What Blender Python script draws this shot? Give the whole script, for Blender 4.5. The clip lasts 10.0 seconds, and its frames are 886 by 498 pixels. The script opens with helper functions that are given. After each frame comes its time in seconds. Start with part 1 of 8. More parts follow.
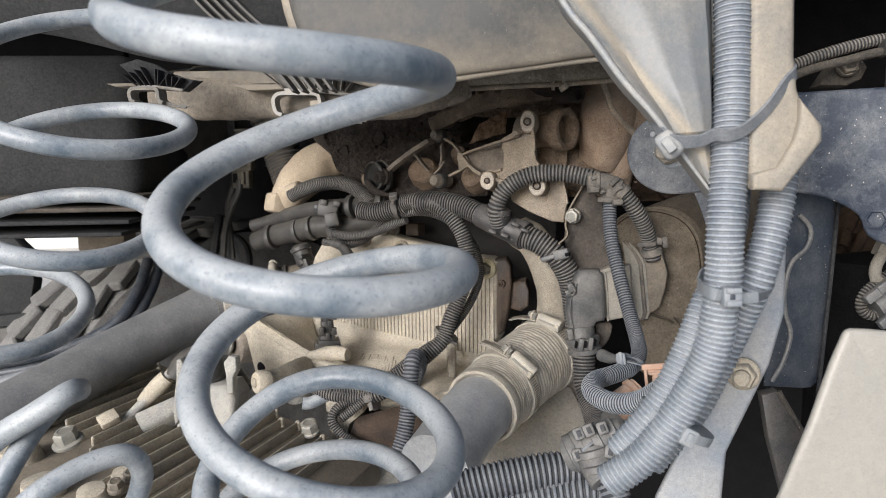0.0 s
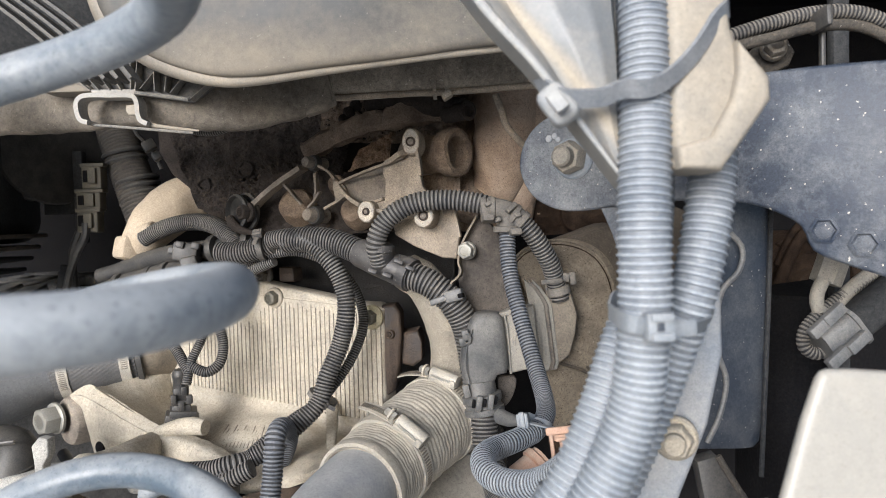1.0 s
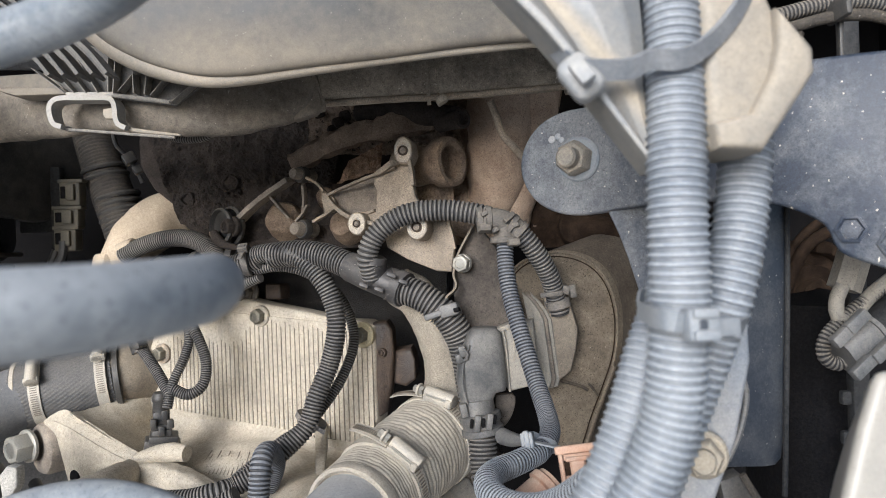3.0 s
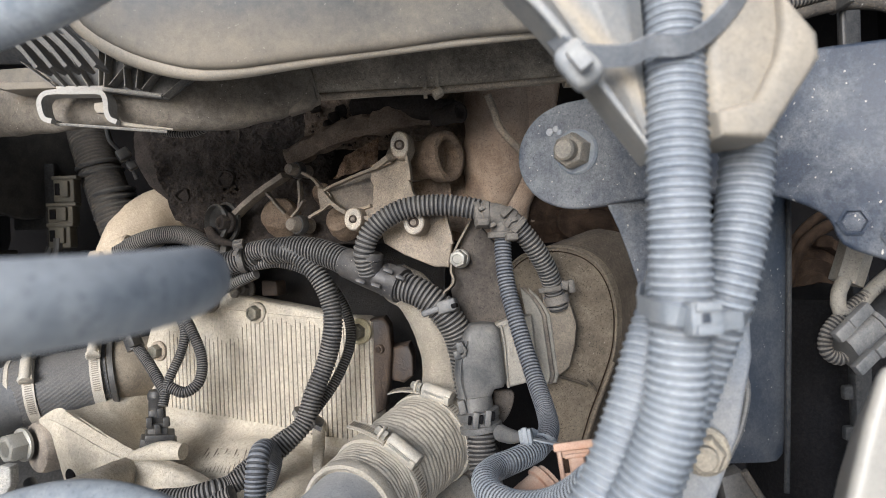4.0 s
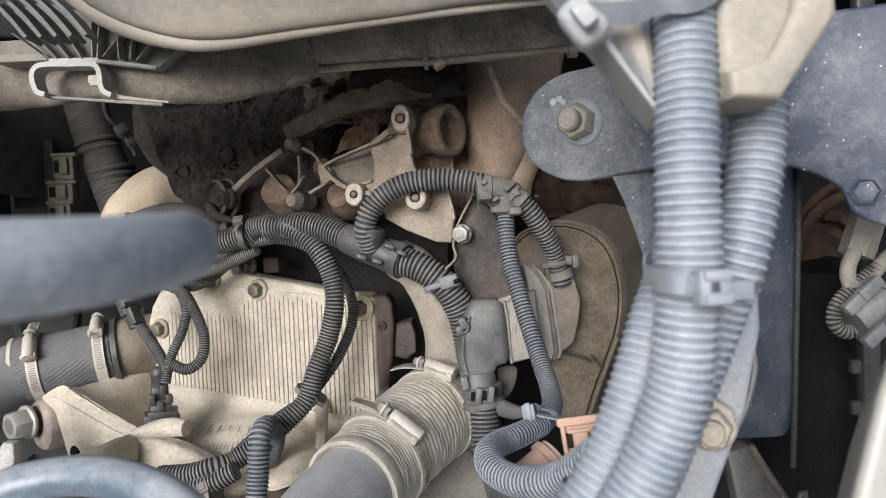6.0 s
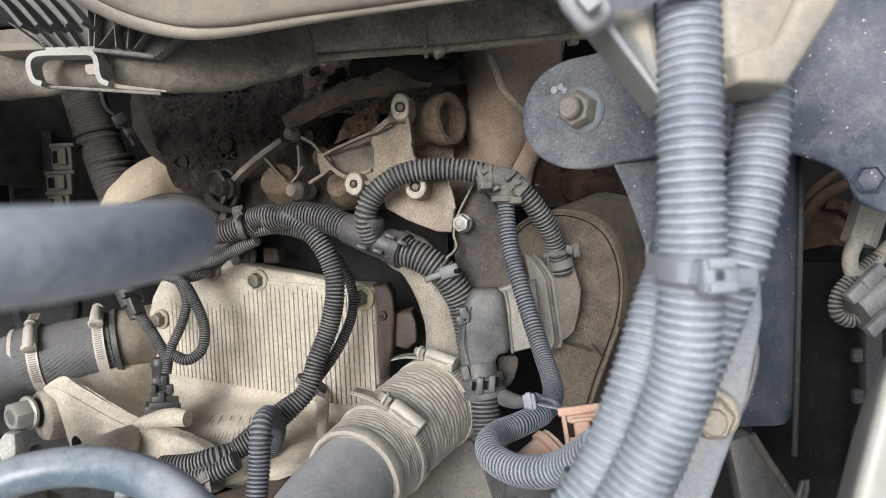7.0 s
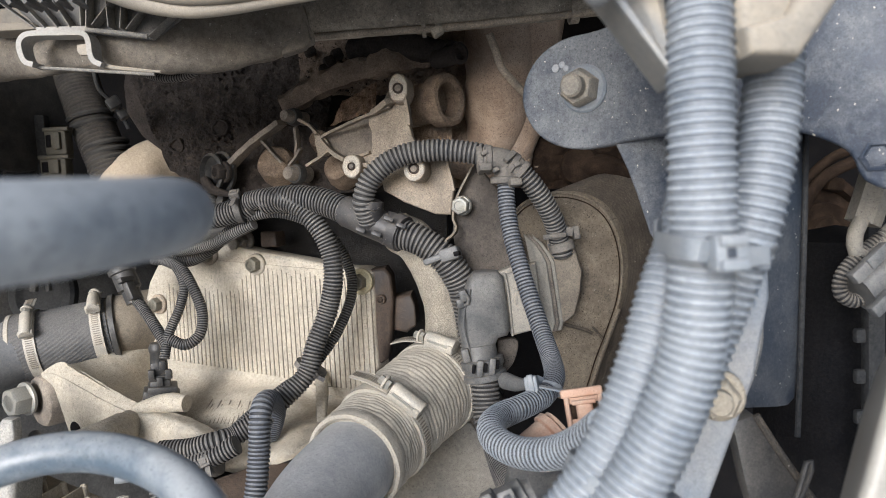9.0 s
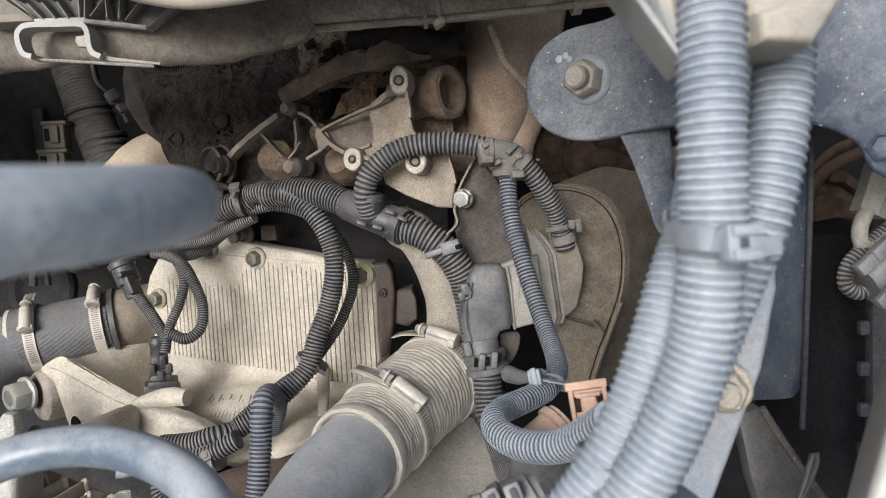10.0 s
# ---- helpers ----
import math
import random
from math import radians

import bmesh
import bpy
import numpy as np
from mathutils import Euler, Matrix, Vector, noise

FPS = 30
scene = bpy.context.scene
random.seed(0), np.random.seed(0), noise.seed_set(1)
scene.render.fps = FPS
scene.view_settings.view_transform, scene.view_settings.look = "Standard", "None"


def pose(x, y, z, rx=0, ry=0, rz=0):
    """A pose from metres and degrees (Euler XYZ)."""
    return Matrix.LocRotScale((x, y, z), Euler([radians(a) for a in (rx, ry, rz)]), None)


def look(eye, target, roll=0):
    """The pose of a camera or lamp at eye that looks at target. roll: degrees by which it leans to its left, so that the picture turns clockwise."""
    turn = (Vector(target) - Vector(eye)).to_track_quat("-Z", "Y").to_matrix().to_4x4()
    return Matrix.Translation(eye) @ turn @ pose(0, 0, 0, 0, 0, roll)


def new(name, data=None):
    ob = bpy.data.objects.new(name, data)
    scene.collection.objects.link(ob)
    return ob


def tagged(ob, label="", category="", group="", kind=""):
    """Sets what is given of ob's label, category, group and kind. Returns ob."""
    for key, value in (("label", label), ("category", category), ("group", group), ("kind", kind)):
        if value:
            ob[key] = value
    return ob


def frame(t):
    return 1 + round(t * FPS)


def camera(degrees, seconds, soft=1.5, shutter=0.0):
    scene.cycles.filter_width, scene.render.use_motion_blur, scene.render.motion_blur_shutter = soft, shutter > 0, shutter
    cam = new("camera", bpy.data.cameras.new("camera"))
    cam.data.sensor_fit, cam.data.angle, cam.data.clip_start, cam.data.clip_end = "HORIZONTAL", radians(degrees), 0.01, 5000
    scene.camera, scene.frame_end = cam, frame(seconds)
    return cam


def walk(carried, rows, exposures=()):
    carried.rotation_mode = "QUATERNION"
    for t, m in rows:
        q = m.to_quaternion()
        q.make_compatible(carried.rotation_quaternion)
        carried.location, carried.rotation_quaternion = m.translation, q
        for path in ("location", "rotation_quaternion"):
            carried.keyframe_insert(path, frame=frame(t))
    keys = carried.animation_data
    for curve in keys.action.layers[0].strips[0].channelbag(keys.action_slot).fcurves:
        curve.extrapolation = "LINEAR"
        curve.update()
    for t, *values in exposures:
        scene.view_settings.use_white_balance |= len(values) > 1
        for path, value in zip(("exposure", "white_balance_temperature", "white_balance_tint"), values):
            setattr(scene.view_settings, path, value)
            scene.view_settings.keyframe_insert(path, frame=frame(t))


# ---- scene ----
# ---------------------------------------------------------------- camera
cam = camera(66.0, 10.0, soft=0.4)
cam.data.dof.use_dof, cam.data.dof.focus_distance, cam.data.dof.aperture_fstop = True, 0.56, 14.0
PATH = [
    (0.0, -0.0196, -0.1765, 1.3485, 83.11, 0.77, 7.84),
    (0.1, -0.0256, -0.1468, 1.345, 83.3, 1.76, 6.01),
    (0.2, -0.0261, -0.1264, 1.3407, 83.56, 1.59, 4.21),
    (0.3, -0.0252, -0.1065, 1.339, 83.75, 1.4, 3.24),
    (0.4, -0.0282, -0.0936, 1.3382, 84.04, 1.31, 2.34),
    (0.5, -0.0168, -0.0735, 1.3365, 84.54, 1.55, 2.22),
    (0.6, 0.0001, -0.0633, 1.3338, 84.96, 1.51, 1.94),
    (0.7, 0.0132, -0.0582, 1.3335, 85.2, 1.7, 1.46),
    (0.8, 0.0213, -0.0621, 1.3295, 86.19, 1.58, 1.46),
    (1.0, 0.0103, -0.0501, 1.3185, 87.78, 1.53, 1.05),
    (1.2, 0.012, -0.0478, 1.3142, 88.6, 1.59, 0.81),
    (1.5, 0.0078, -0.043, 1.3133, 89.25, 1.65, 0.58),
    (2.0, 0.0087, -0.0321, 1.3108, 89.61, 1.71, 0.25),
    (2.5, 0.0016, -0.0269, 1.3089, 89.73, 1.8, 0.04),
    (4.0, 0.0033, -0.017, 1.3065, 89.42, 2.18, -0.22),
    (4.5, 0.0028, -0.0153, 1.3061, 89.01, 2.26, -0.14),
    (5.0, 0.0019, -0.0135, 1.3049, 88.6, 2.33, -0.08),
    (5.5, 0.0041, -0.0114, 1.3043, 88.13, 2.43, 0.04),
    (6.0, 0.0048, -0.0094, 1.3034, 87.62, 2.44, 0.11),
    (7.5, 0.0039, -0.0059, 1.3024, 86.45, 2.7, 0.08),
    (8.0, 0.0022, -0.0037, 1.3013, 86.13, 2.79, 0.01),
    (8.5, 0.0039, -0.0033, 1.3016, 85.76, 2.84, -0.09),
    (9.0, 0.0025, -0.0025, 1.3011, 85.47, 2.88, -0.15),
    (9.5, 0.0025, -0.0016, 1.3009, 85.27, 2.92, -0.23),
    (10.0, 0.0, -0.0, 1.3, 84.99, 2.99, -0.26),
]
walk(cam, [(t, pose(x, y, z, rx, ry, rz)) for t, x, y, z, rx, ry, rz in PATH], [(0.0, 0.18, 5730, 11), (0.4, 0.43, 5680, 11), (0.7, 0.54, 5640, 11), (1.2, 0.54, 5600, 11), (2.5, 0.46, 5550, 11), (10.0, 0.46, 5540, 11)])

# ---------------------------------------------------------------- light
scene.view_settings.exposure = 0.55
world = bpy.data.worlds.new("overcast_sky")
scene.world = world
world.use_nodes = True
wn = world.node_tree.nodes
sky = wn.new("ShaderNodeTexSky")
sky.sky_type = "NISHITA"
sky.sun_disc = False
sky.sun_elevation, sky.sun_rotation = radians(15), radians(202)
sky.air_density, sky.dust_density = 1.0, 4.0
wn["Background"].inputs["Strength"].default_value = 0.15
world.node_tree.links.new(sky.outputs["Color"], wn["Background"].inputs["Color"])
sun = new("sun", bpy.data.lights.new("sun", "SUN"))
sun.data.energy, sun.data.angle, sun.data.color = 3.4, radians(32), (1.0, 0.98, 0.95)
sun.matrix_world = look((-1.7, -3.7, 2.33), (0, 0.6, 1.2))

# ---------------------------------------------------------------- materials
DUST = (0.38, 0.335, 0.265)


def dusty(name, base, amount=0.4, dust=DUST, rough=0.6, metal=0.0, scale=60.0, relief=0.25, settle=0.35, specks=0.0, blotch=1.7, grain=0.8, pits=0.45, streak=None, spec=0.5, matte=0.9):
    """A surface of its own colour under an uneven film of road dust, thicker where it can settle; a pale film also
    paints light on coil tops.
    """
    m = bpy.data.materials.new(name)
    m.use_nodes = True
    nt = m.node_tree
    nd, ln = nt.nodes, nt.links
    bsdf = nd["Principled BSDF"]

    def node(kind, **kw):
        n = nd.new(kind)
        for k, v in kw.items():
            if k == "op":
                n.operation = v
            else:
                n.inputs[k].default_value = v
        return n

    def arith(op, a, b):
        n = node("ShaderNodeMath", op=op)
        for i, v in enumerate((a, b)):
            if isinstance(v, (int, float)):
                n.inputs[i].default_value = v
            else:
                ln.new(v, n.inputs[i])
        return n.outputs[0]

    tc = node("ShaderNodeTexCoord")
    fine = node("ShaderNodeTexNoise", Scale=scale * 14, Detail=4.0, Roughness=0.7)
    broad = node("ShaderNodeTexNoise", Scale=scale * 1.3, Detail=7.0, Roughness=0.62)
    for n in (fine, broad):
        ln.new(tc.outputs["Object"], n.inputs["Vector"])
    geo = node("ShaderNodeNewGeometry")
    sep = node("ShaderNodeSeparateXYZ")
    ln.new(geo.outputs["Normal"], sep.inputs[0])
    up = arith("MULTIPLY", arith("MAXIMUM", sep.outputs["Z"], 0.0), settle)
    film = arith("ADD", arith("MULTIPLY", arith("SUBTRACT", broad.outputs["Fac"], 0.5), blotch), amount)
    film = arith("ADD", film, arith("MULTIPLY", arith("SUBTRACT", fine.outputs["Fac"], 0.5), 0.5))
    film = arith("ADD", film, up)
    if streak:
        dot = node("ShaderNodeVectorMath", op="DOT_PRODUCT")
        ln.new(tc.outputs["Object"], dot.inputs[0])
        dot.inputs[1].default_value = streak[0]
        off = arith("ABSOLUTE", arith("SUBTRACT", dot.outputs["Value"], streak[1]), 0.0)
        film = arith("ADD", film, arith("MULTIPLY", arith("MAXIMUM", arith("SUBTRACT", 1.0, arith("DIVIDE", off, streak[2])), 0.0), 0.9))
    cl = node("ShaderNodeClamp")
    ln.new(film, cl.inputs[0])
    mix = nd.new("ShaderNodeMix")
    mix.data_type = "RGBA"
    ln.new(cl.outputs[0], mix.inputs[0])
    mix.inputs[6].default_value, mix.inputs[7].default_value = (*base, 1), (*dust, 1)
    col = mix.outputs[2]
    var = nd.new("ShaderNodeMix")
    var.data_type, var.blend_type = "RGBA", "MULTIPLY"
    var.inputs[0].default_value = 1.0
    ln.new(col, var.inputs[6])
    grey = arith("ADD", arith("MULTIPLY", fine.outputs["Fac"], grain), 1.0 - grain / 2)
    comb = node("ShaderNodeCombineColor")
    for i in range(3):
        ln.new(grey, comb.inputs[i])
    ln.new(comb.outputs[0], var.inputs[7])
    col = var.outputs[2]
    micro = node("ShaderNodeTexNoise", Scale=1250.0, Detail=2.0, Roughness=0.7)
    ln.new(tc.outputs["Object"], micro.inputs["Vector"])
    speck = node("ShaderNodeMapRange")
    ln.new(micro.outputs["Fac"], speck.inputs["Value"])
    for key, v in (("From Min", 0.3), ("From Max", 0.7), ("To Min", 1.0 - grain * 0.28), ("To Max", 1.0 + grain * 0.22)):
        speck.inputs[key].default_value = v
    scaled = node("ShaderNodeVectorMath", op="SCALE")
    ln.new(col, scaled.inputs[0])
    ln.new(speck.outputs[0], scaled.inputs["Scale"])
    col = scaled.outputs[0]
    grit = node("ShaderNodeTexNoise", Scale=scale * 34, Detail=2.0, Roughness=0.6)
    ln.new(tc.outputs["Object"], grit.inputs["Vector"])
    pit = nd.new("ShaderNodeMix")
    pit.data_type = "RGBA"
    ln.new(arith("MULTIPLY", arith("GREATER_THAN", grit.outputs["Fac"], 0.63), pits), pit.inputs[0])
    ln.new(col, pit.inputs[6])
    pit.inputs[7].default_value = (base[0] * 0.5, base[1] * 0.48, base[2] * 0.45, 1)
    col = pit.outputs[2]
    if specks:
        vo = node("ShaderNodeTexNoise", Scale=max(scale * 13, 460.0), Detail=2.0, Roughness=0.5)
        ln.new(tc.outputs["Object"], vo.inputs["Vector"])
        hit = arith("MULTIPLY", arith("GREATER_THAN", vo.outputs["Fac"], 0.73), specks)
        sp = nd.new("ShaderNodeMix")
        sp.data_type = "RGBA"
        ln.new(hit, sp.inputs[0])
        ln.new(col, sp.inputs[6])
        sp.inputs[7].default_value = (0.62, 0.58, 0.5, 1)
        col = sp.outputs[2]
    ln.new(col, bsdf.inputs["Base Color"])
    bsdf.inputs["Specular IOR Level"].default_value = spec
    ln.new(arith("ADD", arith("MULTIPLY", cl.outputs[0], matte - rough), rough), bsdf.inputs["Roughness"])
    ln.new(arith("MULTIPLY", arith("SUBTRACT", 1.0, cl.outputs[0]), metal), bsdf.inputs["Metallic"])
    bump = node("ShaderNodeBump", Strength=relief, Distance=0.0015)
    ln.new(arith("ADD", fine.outputs["Fac"], arith("ADD", arith("MULTIPLY", broad.outputs["Fac"], 1.5), arith("MULTIPLY", micro.outputs["Fac"], 0.35))), bump.inputs["Height"])
    ln.new(bump.outputs[0], bsdf.inputs["Normal"])
    return m


# Strong pale film on upward faces stands in for sky light on the coils.
coil_skin = dusty("coil_rubber_lit_tops", (0.092, 0.124, 0.160), 0.44, (0.375, 0.395, 0.41), rough=0.36, scale=17, relief=0.03, settle=0.6, blotch=2.9, grain=0.35, pits=0.35, spec=0.6, matte=0.52)
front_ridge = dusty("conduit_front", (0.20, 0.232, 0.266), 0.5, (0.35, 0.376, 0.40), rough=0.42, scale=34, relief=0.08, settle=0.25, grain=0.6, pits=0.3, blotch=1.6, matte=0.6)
# Groove colours are darker ridge copies, standing in for shade between ridges.
front_groove = dusty("conduit_front_groove_shade", (0.092, 0.108, 0.132), 0.38, (0.22, 0.236, 0.254), rough=0.5, scale=34, relief=0.1, grain=0.5, pits=0.2, blotch=1.4, matte=0.6)
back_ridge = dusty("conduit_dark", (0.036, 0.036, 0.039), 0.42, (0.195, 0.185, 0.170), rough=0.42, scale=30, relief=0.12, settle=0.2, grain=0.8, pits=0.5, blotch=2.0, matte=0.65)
back_groove = dusty("conduit_dark_groove_shade", (0.008, 0.008, 0.008), 0.15, (0.05, 0.045, 0.036), rough=0.8, scale=40, relief=0.1, settle=0.1)
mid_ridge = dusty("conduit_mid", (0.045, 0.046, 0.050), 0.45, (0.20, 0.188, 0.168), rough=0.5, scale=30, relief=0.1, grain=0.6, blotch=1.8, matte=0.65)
mid_groove = dusty("conduit_mid_groove_shade", (0.012, 0.012, 0.013), 0.15, (0.065, 0.060, 0.052), rough=0.7, scale=40, relief=0.1)
black_plastic = dusty("black_plastic", (0.020, 0.021, 0.023), 0.16, (0.17, 0.155, 0.13), rough=0.45, scale=50, relief=0.12, settle=0.25, blotch=0.7, grain=0.5, matte=0.65)
grey_plastic = dusty("grey_plastic", (0.075, 0.080, 0.085), 0.32, (0.22, 0.210, 0.192), rough=0.42, scale=36, relief=0.08, settle=0.25, grain=0.6, pits=0.4, blotch=1.8, matte=0.65)
rubber = dusty("grey_rubber", (0.19, 0.205, 0.226), 0.42, (0.42, 0.425, 0.425), rough=0.44, scale=24, relief=0.08, settle=0.5, specks=0.35, blotch=1.4, grain=0.4, pits=0.3, matte=0.58)
rubber_far = dusty("dark_hose_rubber", (0.082, 0.089, 0.102), 0.38, (0.25, 0.25, 0.245), rough=0.5, scale=24, relief=0.08, settle=0.3, specks=0.3, blotch=1.2, grain=0.4, pits=0.3, matte=0.65)
cast_alu = dusty("dusty_casting", (0.28, 0.256, 0.212), 0.52, (0.49, 0.44, 0.35), rough=0.6, metal=0.12, scale=20, relief=0.4, grain=0.75, pits=0.6, blotch=1.9)
cast_brown = dusty("brown_casting", (0.23, 0.158, 0.108), 0.5, (0.47, 0.37, 0.28), rough=0.6, metal=0.1, scale=30, relief=0.4, pits=0.9, blotch=1.7, grain=0.7)
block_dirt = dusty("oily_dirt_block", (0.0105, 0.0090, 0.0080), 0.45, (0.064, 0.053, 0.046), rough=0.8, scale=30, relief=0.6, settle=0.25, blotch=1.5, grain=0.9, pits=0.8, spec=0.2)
sleeve_skin = dusty("ribbed_sleeve_rubber", (0.25, 0.234, 0.20), 0.6, (0.46, 0.42, 0.35), rough=0.75, scale=30, relief=0.2, blotch=1.3, grain=0.6)
steel = dusty("worn_steel", (0.36, 0.345, 0.31), 0.5, (0.47, 0.43, 0.355), rough=0.45, metal=0.4, scale=60, relief=0.2, blotch=1.8, matte=0.65)
zinc = dusty("zinc_bolt", (0.30, 0.30, 0.275), 0.35, (0.31, 0.29, 0.245), rough=0.38, metal=0.7, scale=80, relief=0.2, matte=0.6)
dark_steel = dusty("dark_bolt", (0.12, 0.11, 0.10), 0.35, (0.30, 0.26, 0.2), rough=0.55, metal=0.5, scale=80, relief=0.25, matte=0.65)
arm_paint = dusty("blue_grey_chassis_paint", (0.028, 0.037, 0.056), 0.12, (0.165, 0.172, 0.180), rough=0.48, scale=34, relief=0.12, settle=0.1, specks=0.8, grain=0.9, pits=0.5, blotch=2.4, spec=0.35, matte=0.7, streak=((0.818, -0.575, 0), -0.163, 0.060))
strut_paint = dusty("light_blue_paint", (0.22, 0.25, 0.29), 0.35, (0.36, 0.35, 0.33), rough=0.45, scale=24, relief=0.06, grain=0.5, pits=0.2)
tan_plastic = dusty("tan_dusty_plastic", (0.22, 0.203, 0.172), 0.5, (0.335, 0.292, 0.227), rough=0.5, scale=30, relief=0.06, grain=0.4, pits=0.25, blotch=1.4)
cover_plastic = dusty("grey_tan_casting", (0.13, 0.125, 0.115), 0.42, (0.30, 0.278, 0.24), rough=0.6, scale=20, relief=0.15, grain=0.6, pits=0.5, blotch=1.6)
tub_plastic = dusty("cab_floor_plastic", (0.054, 0.055, 0.055), 0.18, (0.190, 0.168, 0.134), rough=0.6, scale=14, relief=0.10, grain=0.35, pits=0.10, specks=0.15, blotch=2.0, streak=((0, 0, 1), 1.425, 0.04))
beam_paint = dusty("beam_dusty_black", (0.026, 0.024, 0.022), 0.36, (0.125, 0.108, 0.085), rough=0.65, scale=44, relief=0.6, specks=0.5, blotch=1.2, grain=1.1, pits=0.7, spec=0.3)
beam_dust = dusty("beam_road_dust", (0.110, 0.097, 0.080), 0.54, (0.40, 0.355, 0.285), rough=0.65, scale=22, relief=0.7, specks=0.7, blotch=2.3, grain=0.9, pits=0.45, spec=0.3)
wrap_brown = dusty("wrapped_hose_fabric", (0.030, 0.028, 0.026), 0.4, (0.105, 0.094, 0.080), rough=0.75, scale=30, relief=0.3, blotch=1.5, grain=0.8, pits=0.5, spec=0.25)
bracket_white = dusty("pale_worn_plastic", (0.22, 0.214, 0.20), 0.5, (0.37, 0.35, 0.312), rough=0.5, scale=30, relief=0.08, grain=0.4, pits=0.25, blotch=1.6)
# Brown beam dust, darker than the tube's to put the body's shade in colour.
beam_body = dusty("beam_brown_dust_shaded", (0.062, 0.055, 0.046), 0.48, (0.235, 0.206, 0.166), rough=0.65, scale=16, relief=0.4, specks=0.35, blotch=2.2, grain=0.7, pits=0.3, spec=0.3)
# Near-black stands in for shade: behind parts, in openings, on added boards.
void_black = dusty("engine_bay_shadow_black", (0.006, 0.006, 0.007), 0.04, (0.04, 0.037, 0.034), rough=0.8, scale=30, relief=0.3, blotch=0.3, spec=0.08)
orange = dusty("orange_connector_plastic", (0.42, 0.21, 0.125), 0.45, (0.42, 0.33, 0.255), rough=0.5, scale=50, relief=0.1, grain=0.4)
tie_plastic = dusty("pale_nylon", (0.155, 0.18, 0.21), 0.4, (0.27, 0.28, 0.285), rough=0.5, scale=60, relief=0.08, grain=0.4, pits=0.2, matte=0.6)
tie_black = dusty("black_nylon", (0.03, 0.03, 0.033), 0.3, (0.25, 0.23, 0.2), rough=0.5, scale=60, relief=0.1)
tank_paint = dusty("pale_painted_metal", (0.27, 0.262, 0.238), 0.4, (0.31, 0.294, 0.26), rough=0.38, scale=16, relief=0.02, grain=0.25, pits=0.15, blotch=1.6, matte=0.52)
# Rust taken near black, so enclosed parts and gaps carry shade in colour.
rust = dusty("rusty_steel_shaded", (0.014, 0.009, 0.006), 0.2, (0.055, 0.037, 0.025), rough=0.85, scale=60, relief=0.6, spec=0.1)
tyre_rubber = dusty("tyre_rubber", (0.09, 0.09, 0.09), 0.4, (0.24, 0.235, 0.225), rough=0.85, scale=20, relief=0.3, spec=0.2)
yellow_plastic = dusty("dull_yellow_plastic", (0.06, 0.052, 0.035), 0.35, (0.12, 0.11, 0.085), rough=0.6, scale=50, relief=0.1)
ground_mat = dusty("pale_concrete", (0.46, 0.44, 0.405), 0.5, (0.57, 0.53, 0.47), rough=0.9, scale=3, relief=0.3)
# Darker copy of the stained casting; also paints shaded ribs and recess.
cast_dark = dusty("stained_shaded_casting", (0.085, 0.073, 0.062), 0.42, (0.33, 0.285, 0.23), rough=0.65, metal=0.2, scale=40, relief=0.4, specks=0.2)
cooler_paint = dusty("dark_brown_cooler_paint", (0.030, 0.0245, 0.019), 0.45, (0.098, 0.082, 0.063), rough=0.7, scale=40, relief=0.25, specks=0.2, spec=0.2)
# Brighter casting for worn lug faces, with the light on them painted in.
lug_face = dusty("worn_lit_casting", (0.40, 0.37, 0.32), 0.5, (0.52, 0.46, 0.37), rough=0.5, metal=0.2, scale=60, relief=0.6, grain=1.2, pits=0.9)
rim_plastic = dusty("grey_blue_plastic_rim", (0.2, 0.215, 0.235), 0.4, (0.36, 0.35, 0.32), rough=0.45, scale=30, relief=0.05, grain=0.4, pits=0.2)
web_grey = dusty("dusty_grey_web", (0.04, 0.04, 0.039), 0.4, (0.14, 0.132, 0.118), rough=0.6, scale=40, relief=0.1)
rib_dust = dusty("thin_black_plastic_ribs", (0.06, 0.06, 0.06), 0.4, (0.30, 0.28, 0.24), rough=0.6, scale=40, relief=0.1)
cast_grey = dusty("grey_gearbox_casting", (0.21, 0.212, 0.207), 0.5, (0.43, 0.415, 0.375), rough=0.6, metal=0.2, scale=40, relief=0.4, grain=1.0, pits=0.7)
cast_speck = dusty("rust_speckled_casting", (0.09, 0.054, 0.033), 0.42, (0.46, 0.33, 0.23), rough=0.75, scale=90, relief=0.8, blotch=1.5, grain=1.3, pits=0.9, spec=0.2)
panel_black = dusty("cab_panel_black", (0.022, 0.023, 0.025), 0.12, (0.10, 0.10, 0.095), rough=0.8, scale=20, relief=0.1, settle=0.05, blotch=0.4, spec=0.2)
elbow_tan = dusty("orange_tan_casting", (0.29, 0.235, 0.165), 0.5, (0.50, 0.42, 0.315), rough=0.6, scale=34, relief=0.2, blotch=1.2)
knurl_rubber = dusty("knurled_black_rubber", (0.04, 0.042, 0.046), 0.28, (0.20, 0.19, 0.175), rough=0.55, scale=50, relief=0.1, blotch=0.6)
plate_paint = dusty("navy_plate_paint", (0.024, 0.032, 0.047), 0.14, (0.15, 0.152, 0.152), rough=0.45, scale=36, relief=0.08, settle=0.1, specks=0.6, grain=0.7, pits=0.3, blotch=1.2, matte=0.62)
cast_back = dusty("oily_brown_casting", (0.07, 0.050, 0.036), 0.42, (0.34, 0.262, 0.19), rough=0.75, scale=34, relief=0.6, pits=0.8, spec=0.2)
